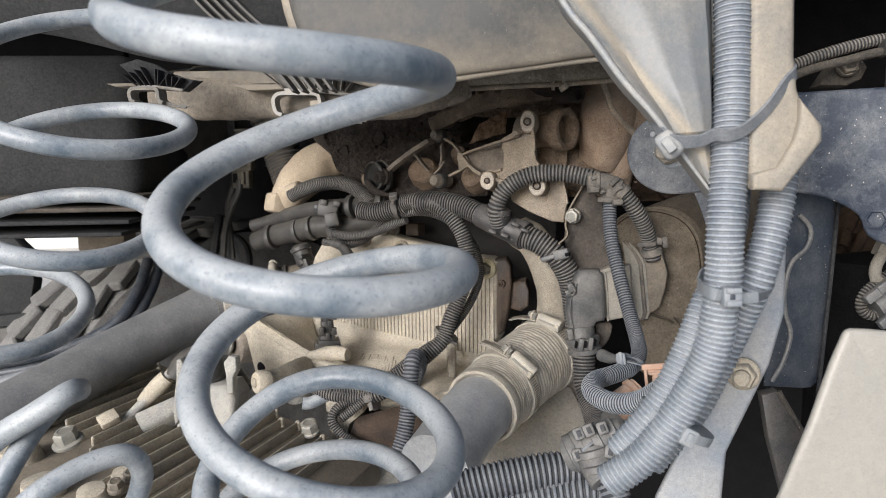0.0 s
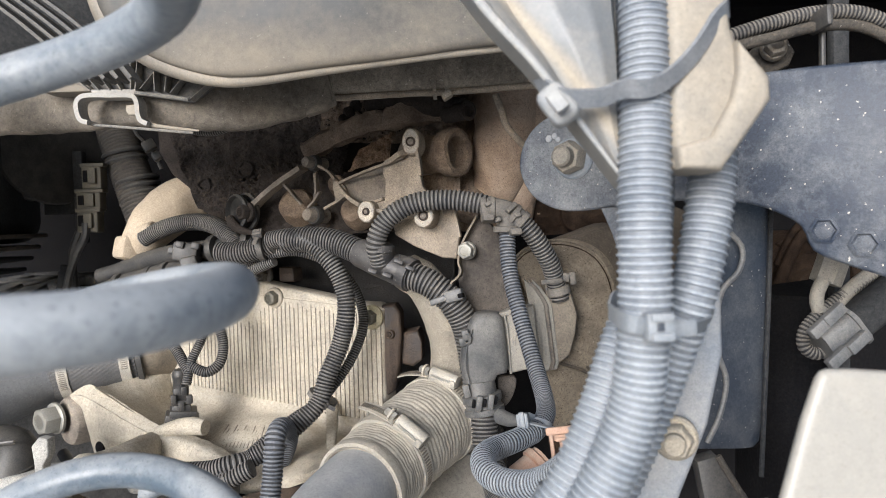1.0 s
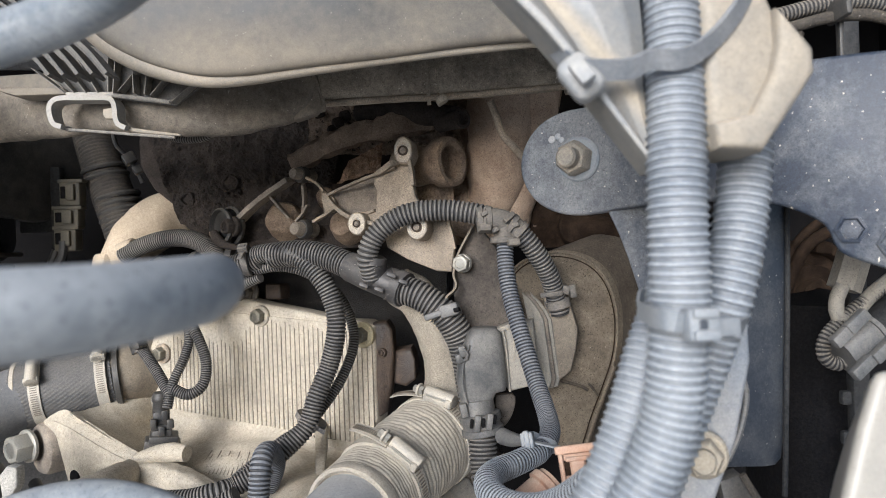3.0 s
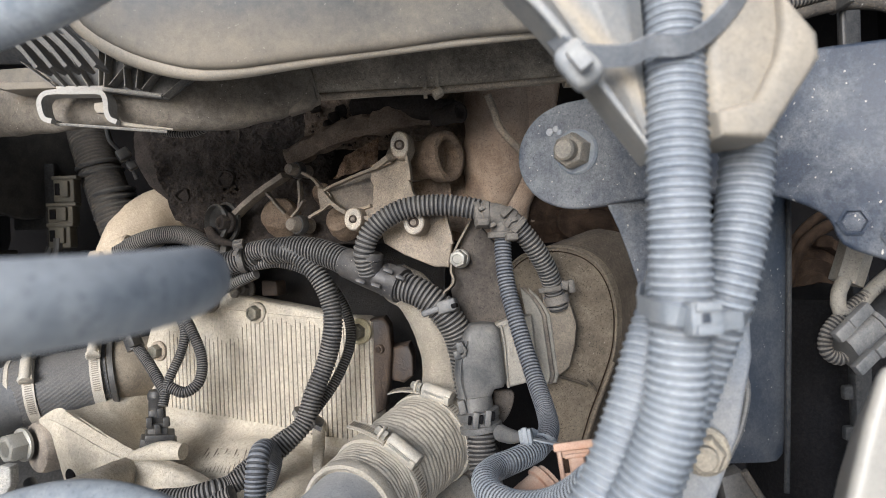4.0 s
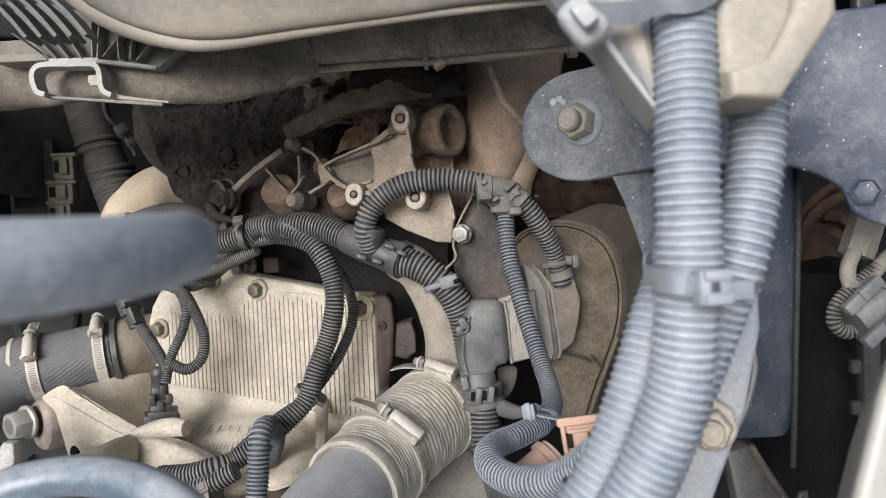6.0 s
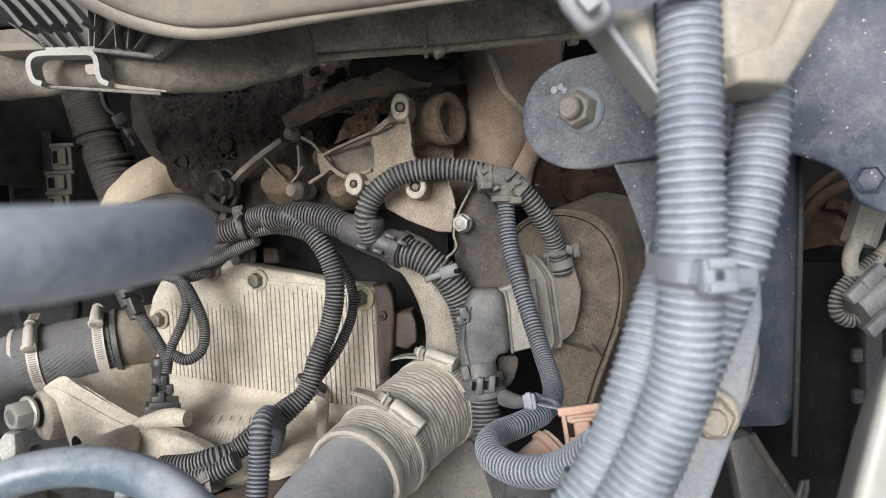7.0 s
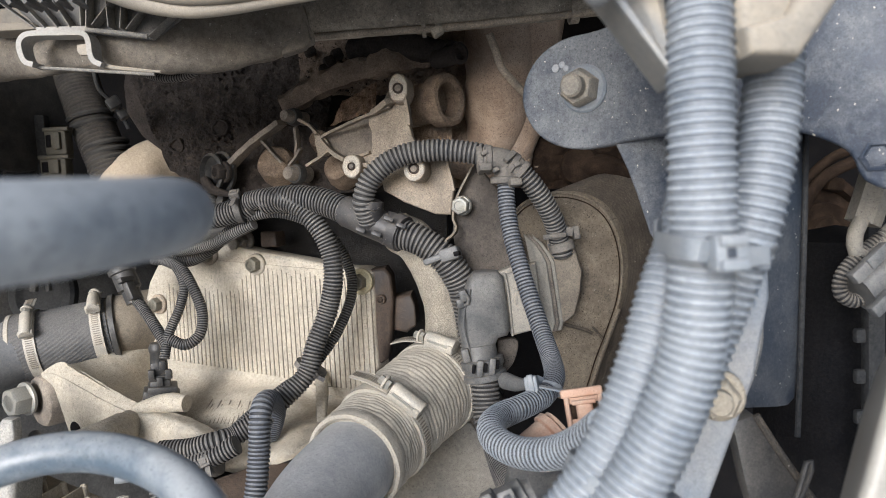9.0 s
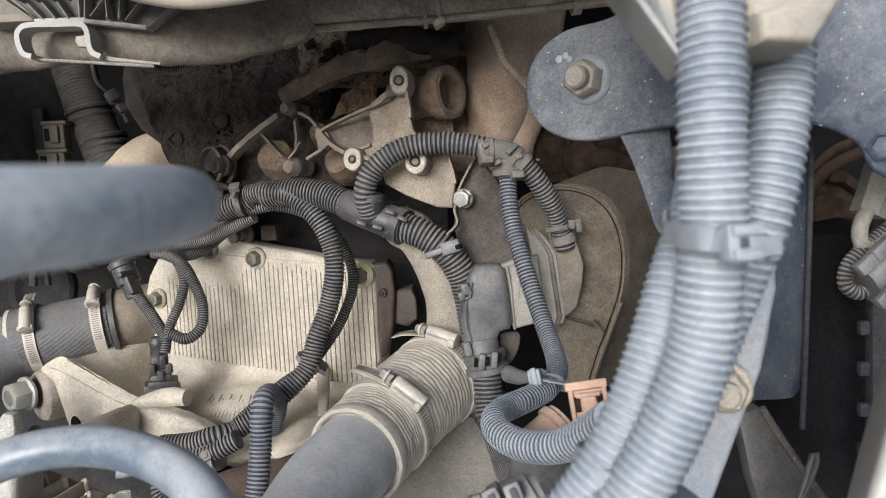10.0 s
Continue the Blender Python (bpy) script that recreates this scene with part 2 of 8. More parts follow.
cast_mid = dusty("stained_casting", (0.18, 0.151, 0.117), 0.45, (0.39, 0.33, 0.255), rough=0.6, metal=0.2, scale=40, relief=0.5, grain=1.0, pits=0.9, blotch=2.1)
brown_paint = dusty("brown_filter_housing", (0.034, 0.029, 0.025), 0.42, (0.118, 0.102, 0.085), rough=0.65, scale=22, relief=0.25, spec=0.25, blotch=2.0, pits=0.7)

# Brown casting, darkened in colour for the shade over the cover's flank.
flank_brown = dusty("brown_shaded_casting", (0.020, 0.0135, 0.0095), 0.34, (0.092, 0.064, 0.044), rough=0.42, scale=26, relief=0.5, blotch=2.6, grain=0.8, pits=0.8)
# Packed dirt, darkened so the cover's grooves hold painted shade.
groove_dirt_shade = dusty("packed_dirt_shade", (0.045, 0.036, 0.027), 0.4, (0.15, 0.125, 0.095), rough=0.9, scale=30, relief=0.4)
strap_nylon = dusty("worn_grey_nylon", (0.10, 0.115, 0.135), 0.45, (0.24, 0.245, 0.25), rough=0.5, scale=40, relief=0.08, grain=0.5, pits=0.3, matte=0.6)
bolt_tan = dusty("sandy_bolt", (0.26, 0.235, 0.19), 0.5, (0.40, 0.36, 0.285), rough=0.6, metal=0.2, scale=50, relief=0.3)
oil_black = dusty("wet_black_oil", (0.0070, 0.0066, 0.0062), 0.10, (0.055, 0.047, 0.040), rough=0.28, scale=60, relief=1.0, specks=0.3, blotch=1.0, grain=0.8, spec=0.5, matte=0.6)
washer_olive = dusty("yellowed_washer", (0.22, 0.195, 0.115), 0.45, (0.42, 0.375, 0.255), rough=0.5, metal=0.2, scale=50, relief=0.3, blotch=1.8)
plug_grey = dusty("dark_grey_plug_plastic", (0.045, 0.048, 0.051), 0.38, (0.175, 0.168, 0.155), rough=0.42, scale=30, relief=0.1, settle=0.4, grain=0.6, pits=0.5, blotch=2.0, matte=0.65)
bolt_olive = dusty("olive_bolt_head", (0.075, 0.073, 0.058), 0.38, (0.22, 0.20, 0.155), rough=0.45, metal=0.4, scale=60, relief=0.3, blotch=1.8, matte=0.65)
box_cream = dusty("cream_dusty_plastic", (0.195, 0.185, 0.165), 0.48, (0.34, 0.297, 0.23), rough=0.5, scale=24, relief=0.08, grain=0.4, pits=0.25, blotch=2.2)
# Browner dirt, lightened in colour to make up for missing light there.
rail_dirt = dusty("brown_caked_dirt_lightened", (0.090, 0.070, 0.055), 0.5, (0.32, 0.25, 0.19), rough=0.85, scale=36, relief=0.7, blotch=1.5, grain=0.9, pits=0.8, spec=0.15)
bolt_grey = dusty("dusty_grey_nut", (0.15, 0.142, 0.125), 0.45, (0.345, 0.305, 0.24), rough=0.45, metal=0.25, scale=60, relief=0.3, blotch=1.8, matte=0.65)
tee_brown = dusty("dusty_branch_plastic", (0.05, 0.047, 0.043), 0.48, (0.215, 0.195, 0.167), rough=0.6, scale=40, relief=0.2, grain=0.8, pits=0.6, blotch=1.7)
chipped_black = dusty("chipped_black_plastic", (0.022, 0.022, 0.024), 0.22, (0.14, 0.13, 0.12), rough=0.42, scale=44, relief=0.15, specks=0.9, blotch=1.0, grain=0.6, matte=0.6)
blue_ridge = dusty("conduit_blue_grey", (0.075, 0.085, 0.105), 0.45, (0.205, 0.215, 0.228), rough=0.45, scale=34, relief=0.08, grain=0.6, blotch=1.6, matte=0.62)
# Blue-grey groove: again a darker copy with the shade in its colour.
blue_groove = dusty("conduit_blue_grey_groove_shade", (0.020, 0.022, 0.027), 0.2, (0.08, 0.082, 0.086), rough=0.6, scale=40, relief=0.1)
cast_sand = dusty("gritty_sand_casting", (0.30, 0.272, 0.222), 0.5, (0.50, 0.45, 0.365), rough=0.7, metal=0.1, scale=60, relief=1.2, grain=1.7, pits=0.9, blotch=1.3)
cooler_face = dusty("tan_cooler_face", (0.060, 0.048, 0.034), 0.5, (0.185, 0.155, 0.114), rough=0.7, scale=22, relief=0.3, blotch=2.0, grain=0.8, pits=0.9, specks=0.25, spec=0.3)
plug_tan = dusty("dusty_sensor_plastic", (0.15, 0.142, 0.125), 0.5, (0.31, 0.285, 0.238), rough=0.6, scale=30, relief=0.15, blotch=1.6, grain=0.5, pits=0.5)
plate_brown = dusty("dusty_bracket_steel", (0.078, 0.065, 0.050), 0.5, (0.24, 0.205, 0.155), rough=0.6, scale=30, relief=0.15, blotch=1.6, grain=0.7, pits=0.6)

# ---------------------------------------------------------------- shape tools
class Geo:
    """Vertices, faces and a material slot for each face."""

    def __init__(self, v=(), f=(), s=None):
        self.v, self.f = [tuple(p) for p in v], [tuple(q) for q in f]
        self.s = list(s) if s is not None else [0] * len(self.f)

    def add(self, g, slot=None):
        k = len(self.v)
        self.v += g.v
        self.f += [tuple(i + k for i in q) for q in g.f]
        self.s += g.s if slot is None else [slot] * len(g.f)
        return self

    def at(self, m):
        self.v = [tuple(m @ Vector(p)) for p in self.v]
        return self

    def jitter(self, amp, size):
        out = []
        for p in self.v:
            q = Vector(p)
            out.append(tuple(q + amp * noise.noise_vector(q / size)))
        self.v = out
        return self


def spline(pts, step):
    """Points at even steps along a smooth curve through pts."""
    p = np.array(pts, float)
    p = np.vstack([2 * p[0] - p[1], p, 2 * p[-1] - p[-2]])
    out = []
    for i in range(1, len(p) - 2):
        u = np.linspace(0, 1, 24, endpoint=False)[:, None]
        a, b, c, d = p[i - 1], p[i], p[i + 1], p[i + 2]
        out.append(0.5 * (2 * b + (c - a) * u + (2 * a - 5 * b + 4 * c - d) * u**2 + (3 * b - a - 3 * c + d) * u**3))
    out = np.vstack([*out, p[-2]])
    s = np.r_[0, np.cumsum(np.linalg.norm(np.diff(out, axis=0), axis=1))]
    n = max(2, int(s[-1] / step) + 1)
    at = np.linspace(0, s[-1], n)
    return np.stack([np.interp(at, s, out[:, k]) for k in range(3)], 1), at


def frames(c):
    """Directions and two side vectors carried along a line of points."""
    t = np.gradient(c, axis=0)
    t /= np.linalg.norm(t, axis=1)[:, None] + 1e-12
    ref = np.array([0, 0, 1.0]) if abs(t[0][2]) < 0.9 else np.array([1.0, 0, 0])
    a = np.cross(t[0], ref)
    a /= np.linalg.norm(a)
    aa = []
    for d in t:
        a = a - d * (a @ d)
        a /= np.linalg.norm(a)
        aa.append(a)
    aa = np.array(aa)
    return t, aa, np.cross(t, aa)


def sweep(pts, r, n=14, step=0.004, section=None, caps=True, raw=False, facing=None):
    """A tube along pts. r: a radius, or a radius for each of pts. section: corners in units of r in place of a circle; facing: where its second axis points."""
    if raw:
        c = np.array(pts, float)
        s = np.r_[0, np.cumsum(np.linalg.norm(np.diff(c, axis=0), axis=1))]
    else:
        c, s = spline(pts, step)
    d, a, b = frames(c)
    if facing is not None:
        a = np.cross(d, np.array(facing, float))
        a /= np.linalg.norm(a, axis=1)[:, None]
        b = np.cross(a, d)
    if np.ndim(r):
        rr = np.interp(s / s[-1], np.linspace(0, 1, len(r)), r)
    else:
        rr = np.full(len(c), r)
    sec = np.array(section) if section is not None else np.stack([np.cos(np.arange(n) / n * 2 * np.pi), np.sin(np.arange(n) / n * 2 * np.pi)], 1)
    n = len(sec)
    v = c[:, None] + rr[:, None, None] * (a[:, None] * sec[None, :, :1] + b[:, None] * sec[None, :, 1:])
    v = v.reshape(-1, 3)
    f = [(i * n + j, i * n + (j + 1) % n, (i + 1) * n + (j + 1) % n, (i + 1) * n + j) for i in range(len(c) - 1) for j in range(n)]
    if caps:
        f += [tuple(range(n))[::-1], tuple(range((len(c) - 1) * n, len(c) * n))]
    return Geo(v.tolist(), f)


def corrugated(pts, r, pitch=0.0032, depth=0.12, n=18, narrow=False):
    """A ribbed tube: broad rounded ridges (slot 0) with narrow grooves between them, their shade put into a darker
    colour (slot 1).
    """
    c, s = spline(pts, pitch / 6)
    k = (len(c) - 1) // 6 * 6 + 1
    c = c[:k]
    _, a, b = frames(c)
    prof = [1.0 - depth * 0.25, 1.0, 1.0, 1.0 - depth * 0.25, 1.0 - depth, 1.0 - depth]
    if narrow:
        prof = [1.0 - depth, 1.0 - depth * 0.1, 1.0, 1.0 - depth * 0.9, 1.0 - depth, 1.0 - depth * 0.8]
        n = 28
    sec = np.stack([np.cos(np.arange(n) / n * 2 * np.pi), np.sin(np.arange(n) / n * 2 * np.pi)], 1)
    rr = r * np.array([prof[i % 6] for i in range(k)])
    v = (c[:, None] + rr[:, None, None] * (a[:, None] * sec[None, :, :1] + b[:, None] * sec[None, :, 1:])).reshape(-1, 3)
    f, sl = [], []
    for i in range(k - 1):
        for j in range(n):
            f.append((i * n + j, i * n + (j + 1) % n, (i + 1) * n + (j + 1) % n, (i + 1) * n + j))
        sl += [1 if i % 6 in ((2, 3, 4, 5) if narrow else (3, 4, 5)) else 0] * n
    f += [tuple(range(n))[::-1], tuple(range((k - 1) * n, k * n))]
    return Geo(v.tolist(), f, sl + [0, 0])


def knurled(pts, r, relief=0.0005, around=52, pitch=0.0042):
    """A tube with a moulded diamond pattern."""
    c, s = spline(pts, pitch / 6)
    _, a, b = frames(c)
    n = around * 4
    th = np.arange(n) / n * 2 * np.pi
    rr = r + relief * np.sin(around * th + 0.9 * np.sin(2 * np.pi * s[:, None] / pitch)) * np.cos(np.pi * s[:, None] / pitch)
    v = c[:, None] + rr[:, :, None] * (a[:, None] * np.cos(th)[None, :, None] + b[:, None] * np.sin(th)[None, :, None])
    f = [(i * n + j, i * n + (j + 1) % n, (i + 1) * n + (j + 1) % n, (i + 1) * n + j) for i in range(len(c) - 1) for j in range(n)]
    return Geo(v.reshape(-1, 3).tolist(), f)


def from_bm(bm):
    bm.verts.ensure_lookup_table()
    g = Geo([v.co[:] for v in bm.verts], [[v.index for v in q.verts] for q in bm.faces])
    bm.free()
    return g


def bevelled(bm, w, seg=2):
    if w > 0:
        bmesh.ops.bevel(bm, geom=bm.edges[:], offset=w, segments=seg, affect="EDGES", profile=0.5, clamp_overlap=True)
    bm.verts.index_update()
    return from_bm(bm)


def box(size, m=Matrix(), bevel=0.002, seg=2):
    bm = bmesh.new()
    bmesh.ops.create_cube(bm, size=1.0)
    for v in bm.verts:
        v.co = Vector((v.co.x * size[0], v.co.y * size[1], v.co.z * size[2]))
    return bevelled(bm, bevel, seg).at(m)


def prism(outline, vec, bevel=0.0015, seg=2):
    """A plate: the outline, thickened by vec."""
    bm = bmesh.new()
    bottom = [bm.verts.new(p) for p in outline]
    top = [bm.verts.new(Vector(p) + Vector(vec)) for p in outline]
    n = len(outline)
    bm.faces.new(bottom)
    bm.faces.new(top[::-1])
    for i in range(n):
        bm.faces.new((bottom[i], top[i], top[(i + 1) % n], bottom[(i + 1) % n]))
    bmesh.ops.recalc_face_normals(bm, faces=bm.faces[:])
    if bevel:
        rim = [e for e in bm.edges if all(len(q.verts) == 4 or True for q in e.link_faces) and any(len(q.verts) == n for q in e.link_faces)]
        bmesh.ops.bevel(bm, geom=rim, offset=bevel, segments=seg, affect="EDGES", profile=0.5, clamp_overlap=True)
    bm.verts.index_update()
    return from_bm(bm)


def lathe(profile, n=24, m=Matrix()):
    """Turned about z: rows of radius and height."""
    v, f = [], []
    for r, h in profile:
        v += [(r * math.cos(i / n * math.tau), r * math.sin(i / n * math.tau), h) for i in range(n)]
    for k in range(len(profile) - 1):
        f += [(k * n + i, k * n + (i + 1) % n, (k + 1) * n + (i + 1) % n, (k + 1) * n + i) for i in range(n)]
    f += [tuple(range(n))[::-1], tuple(range((len(profile) - 1) * n, len(profile) * n))]
    return Geo(v, f).at(m)


def aim(p, d, spin=0.0):
    """A pose at p whose z points along d."""
    return Matrix.Translation(p) @ Vector(d).to_track_quat("Z", "Y").to_matrix().to_4x4() @ Matrix.Rotation(radians(spin), 4, "Z")


def smooth_outline(pts, step=0.004):
    """A closed outline rounded through its corners."""
    p = np.array(pts, float)
    c, _ = spline(np.vstack([p, p[:1]]), step)
    return [tuple(q) for q in c[:-1]]


def crust(a, b, c, d, nx, ny, amp, size, seed=0.0, pitted=0.0):
    """A rough sheet between four corners, lumpy at two scales."""
    v = []
    a, b, c, d = (Vector(q) for q in (a, b, c, d))
    nrm = (b - a).cross(d - a).normalized()
    for j in range(ny + 1):
        for i in range(nx + 1):
            p = a.lerp(b, i / nx).lerp(d.lerp(c, i / nx), j / ny)
            h = noise.fractal(p / size + Vector((seed, 0, 0)), 0.7, 2.1, 5) + 0.8 * max(0.0, noise.noise(p / (size * 2.5)))
            v.append(tuple(p + nrm * amp * h))
    f = [(j * (nx + 1) + i, j * (nx + 1) + i + 1, (j + 1) * (nx + 1) + i + 1, (j + 1) * (nx + 1) + i) for j in range(ny) for i in range(nx)]
    if pitted:
        # crumbs of dirt have fallen off along slanting lines
        def fallen(q):
            p = Vector(v[q[0]])
            along, over = (p.x + p.z) * 0.707, (p.x - p.z) * 0.707
            gap = noise.noise(Vector((along / 0.0032, over / 0.0062, seed))) + 0.35 * noise.noise(Vector((along / 0.0014, over / 0.002, seed)))
            return gap > pitted - 0.55 * noise.noise(p / 0.035 + Vector((seed, 5, 0)))
        f = [q for q in f if not fallen(q)]
    return Geo(v, f)


def sheet(rows, nx, ny, thick):
    """A smooth slab drawn through rows of points, with its own thickness below."""
    def even(pts, n):
        c = np.array(spline(pts, 0.003)[0], float)
        u = np.concatenate([[0.0], np.cumsum(np.linalg.norm(np.diff(c, axis=0), axis=1))])
        return np.stack([np.interp(np.linspace(0, u[-1], n + 1), u, c[:, k]) for k in range(3)], 1)
    across = np.stack([even(r, nx) for r in rows])
    g = np.stack([even(across[:, i], ny) for i in range(nx + 1)], 1)
    top = [tuple(q) for q in g.reshape(-1, 3)]
    m, w = len(top), nx + 1
    v = top + [(x, y + thick * 0.5, z - thick) for x, y, z in top]
    f = [(j * w + i, (j + 1) * w + i, (j + 1) * w + i + 1, j * w + i + 1) for j in range(ny) for i in range(nx)]
    f += [tuple(q + m for q in reversed(p)) for p in f]
    rim = [j * w for j in range(ny + 1)] + [ny * w + i for i in range(1, nx + 1)] + [j * w + nx for j in range(ny - 1, -1, -1)] + list(range(nx - 1, 0, -1))
    f += [(a, a + m, b + m, b) for a, b in zip(rim, rim[1:] + rim[:1])]
    return Geo(v, f)


def thing(name, label, category, group="", kind=""):
    ob = new(name)
    ob.empty_display_size = 0.02
    return tagged(ob, label, category, group, kind)


def link_mesh(name, g, material):
    me = bpy.data.meshes.new(name)
    me.from_pydata(g.v, [], g.f)
    for m in material if isinstance(material, (list, tuple)) else [material]:
        me.materials.append(m)
    me.polygons.foreach_set("material_index", g.s)
    me.polygons.foreach_set("use_smooth", [True] * len(g.f))
    me.validate()
    me.update()
    me.set_sharp_from_angle(angle=radians(38))
    return new(name, me)


def part(name, g, material, parent, label=""):
    ob = link_mesh(name, g, material)
    ob.parent = parent
    return tagged(ob, label) if label else ob


def single(name, g, material, label, category, group="", kind=""):
    return tagged(link_mesh(name, g, material), label, category, group, kind)


def bolt(parent, p, d, af, washer=0.0, material=None, stud=0.0, spin=10.0, name="bolt", under=None):
    """A hexagon head (af across its flats) with a turned face, on a flange or washer."""
    m = aim(p, d, spin)
    r = af / 2 / math.cos(math.pi / 6)
    h = af * 0.62
    head = lathe([(r, 0), (r, h * 0.85), (r * 0.86, h)], 6, m)
    if stud:
        head.add(lathe([(stud, h), (stud, h + stud * 0.9), (stud * 0.8, h + stud * 1.1)], 16, m))
    else:
        head.add(lathe([(r * 0.8, h), (r * 0.55, h + 0.0006), (r * 0.5, h - 0.0008)], 16, m))
    hd = part(name, head, material or zinc, parent)
    if washer:
        w = aim(p, d)
        part("washer", lathe([(washer, -0.003), (washer, 0.0), (washer * 0.9, 0.0012), (r * 0.7, 0.0014)], 28, w), under or material or zinc, hd)
    return hd


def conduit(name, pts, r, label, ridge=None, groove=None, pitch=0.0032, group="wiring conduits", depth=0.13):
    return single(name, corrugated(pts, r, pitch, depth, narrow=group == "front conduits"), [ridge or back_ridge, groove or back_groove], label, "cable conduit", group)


def ring_strap(p, d, r, width, thick=0.0012, n=40, squash=1.0):
    m = aim(p, d) @ Matrix.Diagonal((1, squash, 1, 1))
    return lathe([(r, -width / 2), (r + thick, -width / 2), (r + thick, width / 2), (r, width / 2)], n, m)


def cable_tie(p, d, r, head_dir, label, material=None, width=0.005, squash=1.0, tail=0.02):
    """A strap round a bundle at p along d, with its ratchet head on the side head_dir."""
    mt = material or tie_black
    t = thing("cable_tie", label, "cable tie", "cable ties")
    part("strap", ring_strap(p, d, r, width, squash=squash), mt, t)
    hd = Vector(head_dir).normalized()
    d = Vector(d).normalized()
    hd = (hd - d * hd.dot(d)).normalized()
    side = d.cross(hd)
    m = Matrix((side, d, hd)).transposed().to_4x4()
    m.translation = Vector(p) + hd * (r + 0.002)
    head = box((width * 1.5, width * 1.7, width * 1.1), m, 0.0008)
    head.add(box((width * 0.6, width * 1.0, width * 0.5), m @ Matrix.Translation((0, 0, width * 0.5)), 0.0003))
    part("head", head, mt, t)
    if tail:
        part("tail", box((tail, width * 0.85, 0.0014), m @ Matrix.Translation((tail * 0.55, 0, 0)) @ Matrix.Rotation(radians(-14), 4, "Y"), 0.0004), mt, t)
    return t


def hose_clamp(p, d, r, screw_dir, width=0.012):
    """A worm-drive clamp: slotted band, screw housing, screw and the band's free end."""
    t = thing("hose_clamp", "dusty steel worm-drive clamp tightened round a coolant hose", "hose clamp", "hose clamps")
    part("band", ring_strap(p, d, r, width, 0.0011, 56), steel, t)
    d = Vector(d).normalized()
    sd = Vector(screw_dir)
    sd = (sd - d * sd.dot(d)).normalized()
    side = d.cross(sd)
    m = Matrix((side, d, sd)).transposed().to_4x4()
    m.translation = Vector(p) + sd * (r + 0.003)
    roll = m @ Matrix.Translation((-0.010, 0, 0.0022)) @ Matrix.Rotation(radians(90), 4, "Y")
    hs = lathe([(0.0042, 0.0), (0.0062, 0.0), (0.0066, 0.001), (0.0066, 0.030), (0.0060, 0.031), (0.0042, 0.031)], 20, roll)
    hs.add(box((0.031, width * 1.25, 0.0052), m @ Matrix.Translation((0.0055, 0, -0.0008)), 0.0010))
    hs.add(box((0.006, width * 1.35, 0.0085), m @ Matrix.Translation((0.018, 0, 0.0008)), 0.0016))
    part("screw_housing", hs, steel, t)
    for e in (-1, 1):
        part("housing_fold", box((0.026, 0.0012, 0.004), m @ Matrix.Translation((0.006, e * width * 0.52, 0.0022)), 0.0004), zinc, t)
    turned = m @ Matrix.Translation((-0.013, 0, 0.0015)) @ Matrix.Rotation(radians(-90), 4, "Y")
    sc = part("screw", lathe([(0.0046, 0), (0.0046, 0.005), (0.0040, 0.0058), (0.0040, 0.0105), (0.003, 0.0115)], 6, turned), zinc, t)
    part("collar", lathe([(0.0062, 0.004), (0.0066, 0.0048), (0.0062, 0.0062)], 20, turned), steel, sc)
    free = [tuple(Vector(p) + (r + 0.003 + rise) * (sd * math.cos(a) + side * math.sin(a))) for rise, a in ((0, -0.25), (0.002, -0.5), (0.006, -0.75), (0.011, -0.98))]
    c, _ = spline(free, 0.002)
    tongue = part("band_end", sweep(c, width / 2, section=[(-1, -0.09), (1, -0.09), (1, 0.09), (-1, 0.09)], raw=True, facing=sd), steel, t)
    cut = Geo()
    for k in range(3, len(c) - 1):
        e = (Vector(c[k + 1]) - Vector(c[k - 1])).normalized()
        up = e.cross(d)
        q = Matrix((e, d, up)).transposed().to_4x4()
        q.translation = Vector(c[k])
        cut.add(box((0.0010, width * 0.5, 0.0030), q, 0))
    part("slots", cut, dark_steel, tongue)
    for k in range(16):
        a = 0.42 + k * 0.062
        q = Matrix((side * math.cos(a) - sd * math.sin(a), d, sd * math.cos(a) + side * math.sin(a))).transposed().to_4x4()
        q.translation = Vector(p) + (r + 0.0012) * (sd * math.cos(a) + side * math.sin(a))
        part("band_slot", box((0.0012, width * 0.6, 0.0008), q, 0), dark_steel, t)
    return t


# ---------------------------------------------------------------- the surroundings
def setting():
    g = Geo([(-60, -60, 0), (60, -60, 0), (60, 60, 0), (-60, 60, 0)], [(0, 1, 2, 3)])
    single("ground", g, ground_mat, "pale dusty concrete yard under the truck", "ground", kind="structure")
    # Added black boards keep light out and put the bay's darkness into colour.
    single("wall_back", box((2.2, 0.05, 1.5), pose(0.1, 1.42, 1.2), 0.004), void_black, "added near-black board for the unlit rear of the engine bay", "wall", kind="structure")
    single("wall_left", box((1.3, 0.05, 0.55), pose(-1.66, 1.42, 1.68), 0.004), void_black, "added near-black board blocking light beside the wheel arch", "wall", kind="structure")
    single("wall_right", box((0.05, 1.1, 1.4), pose(0.95, 0.9, 1.2), 0.004), void_black, "added near-black board blocking light from the right of the bay", "wall", kind="structure")
    single("ceiling", box((3.6, 1.6, 0.06), pose(-0.5, 0.95, 1.78), 0.004), void_black, "added near-black board blocking light in place of the cab underside", "ceiling", kind="structure")


setting()


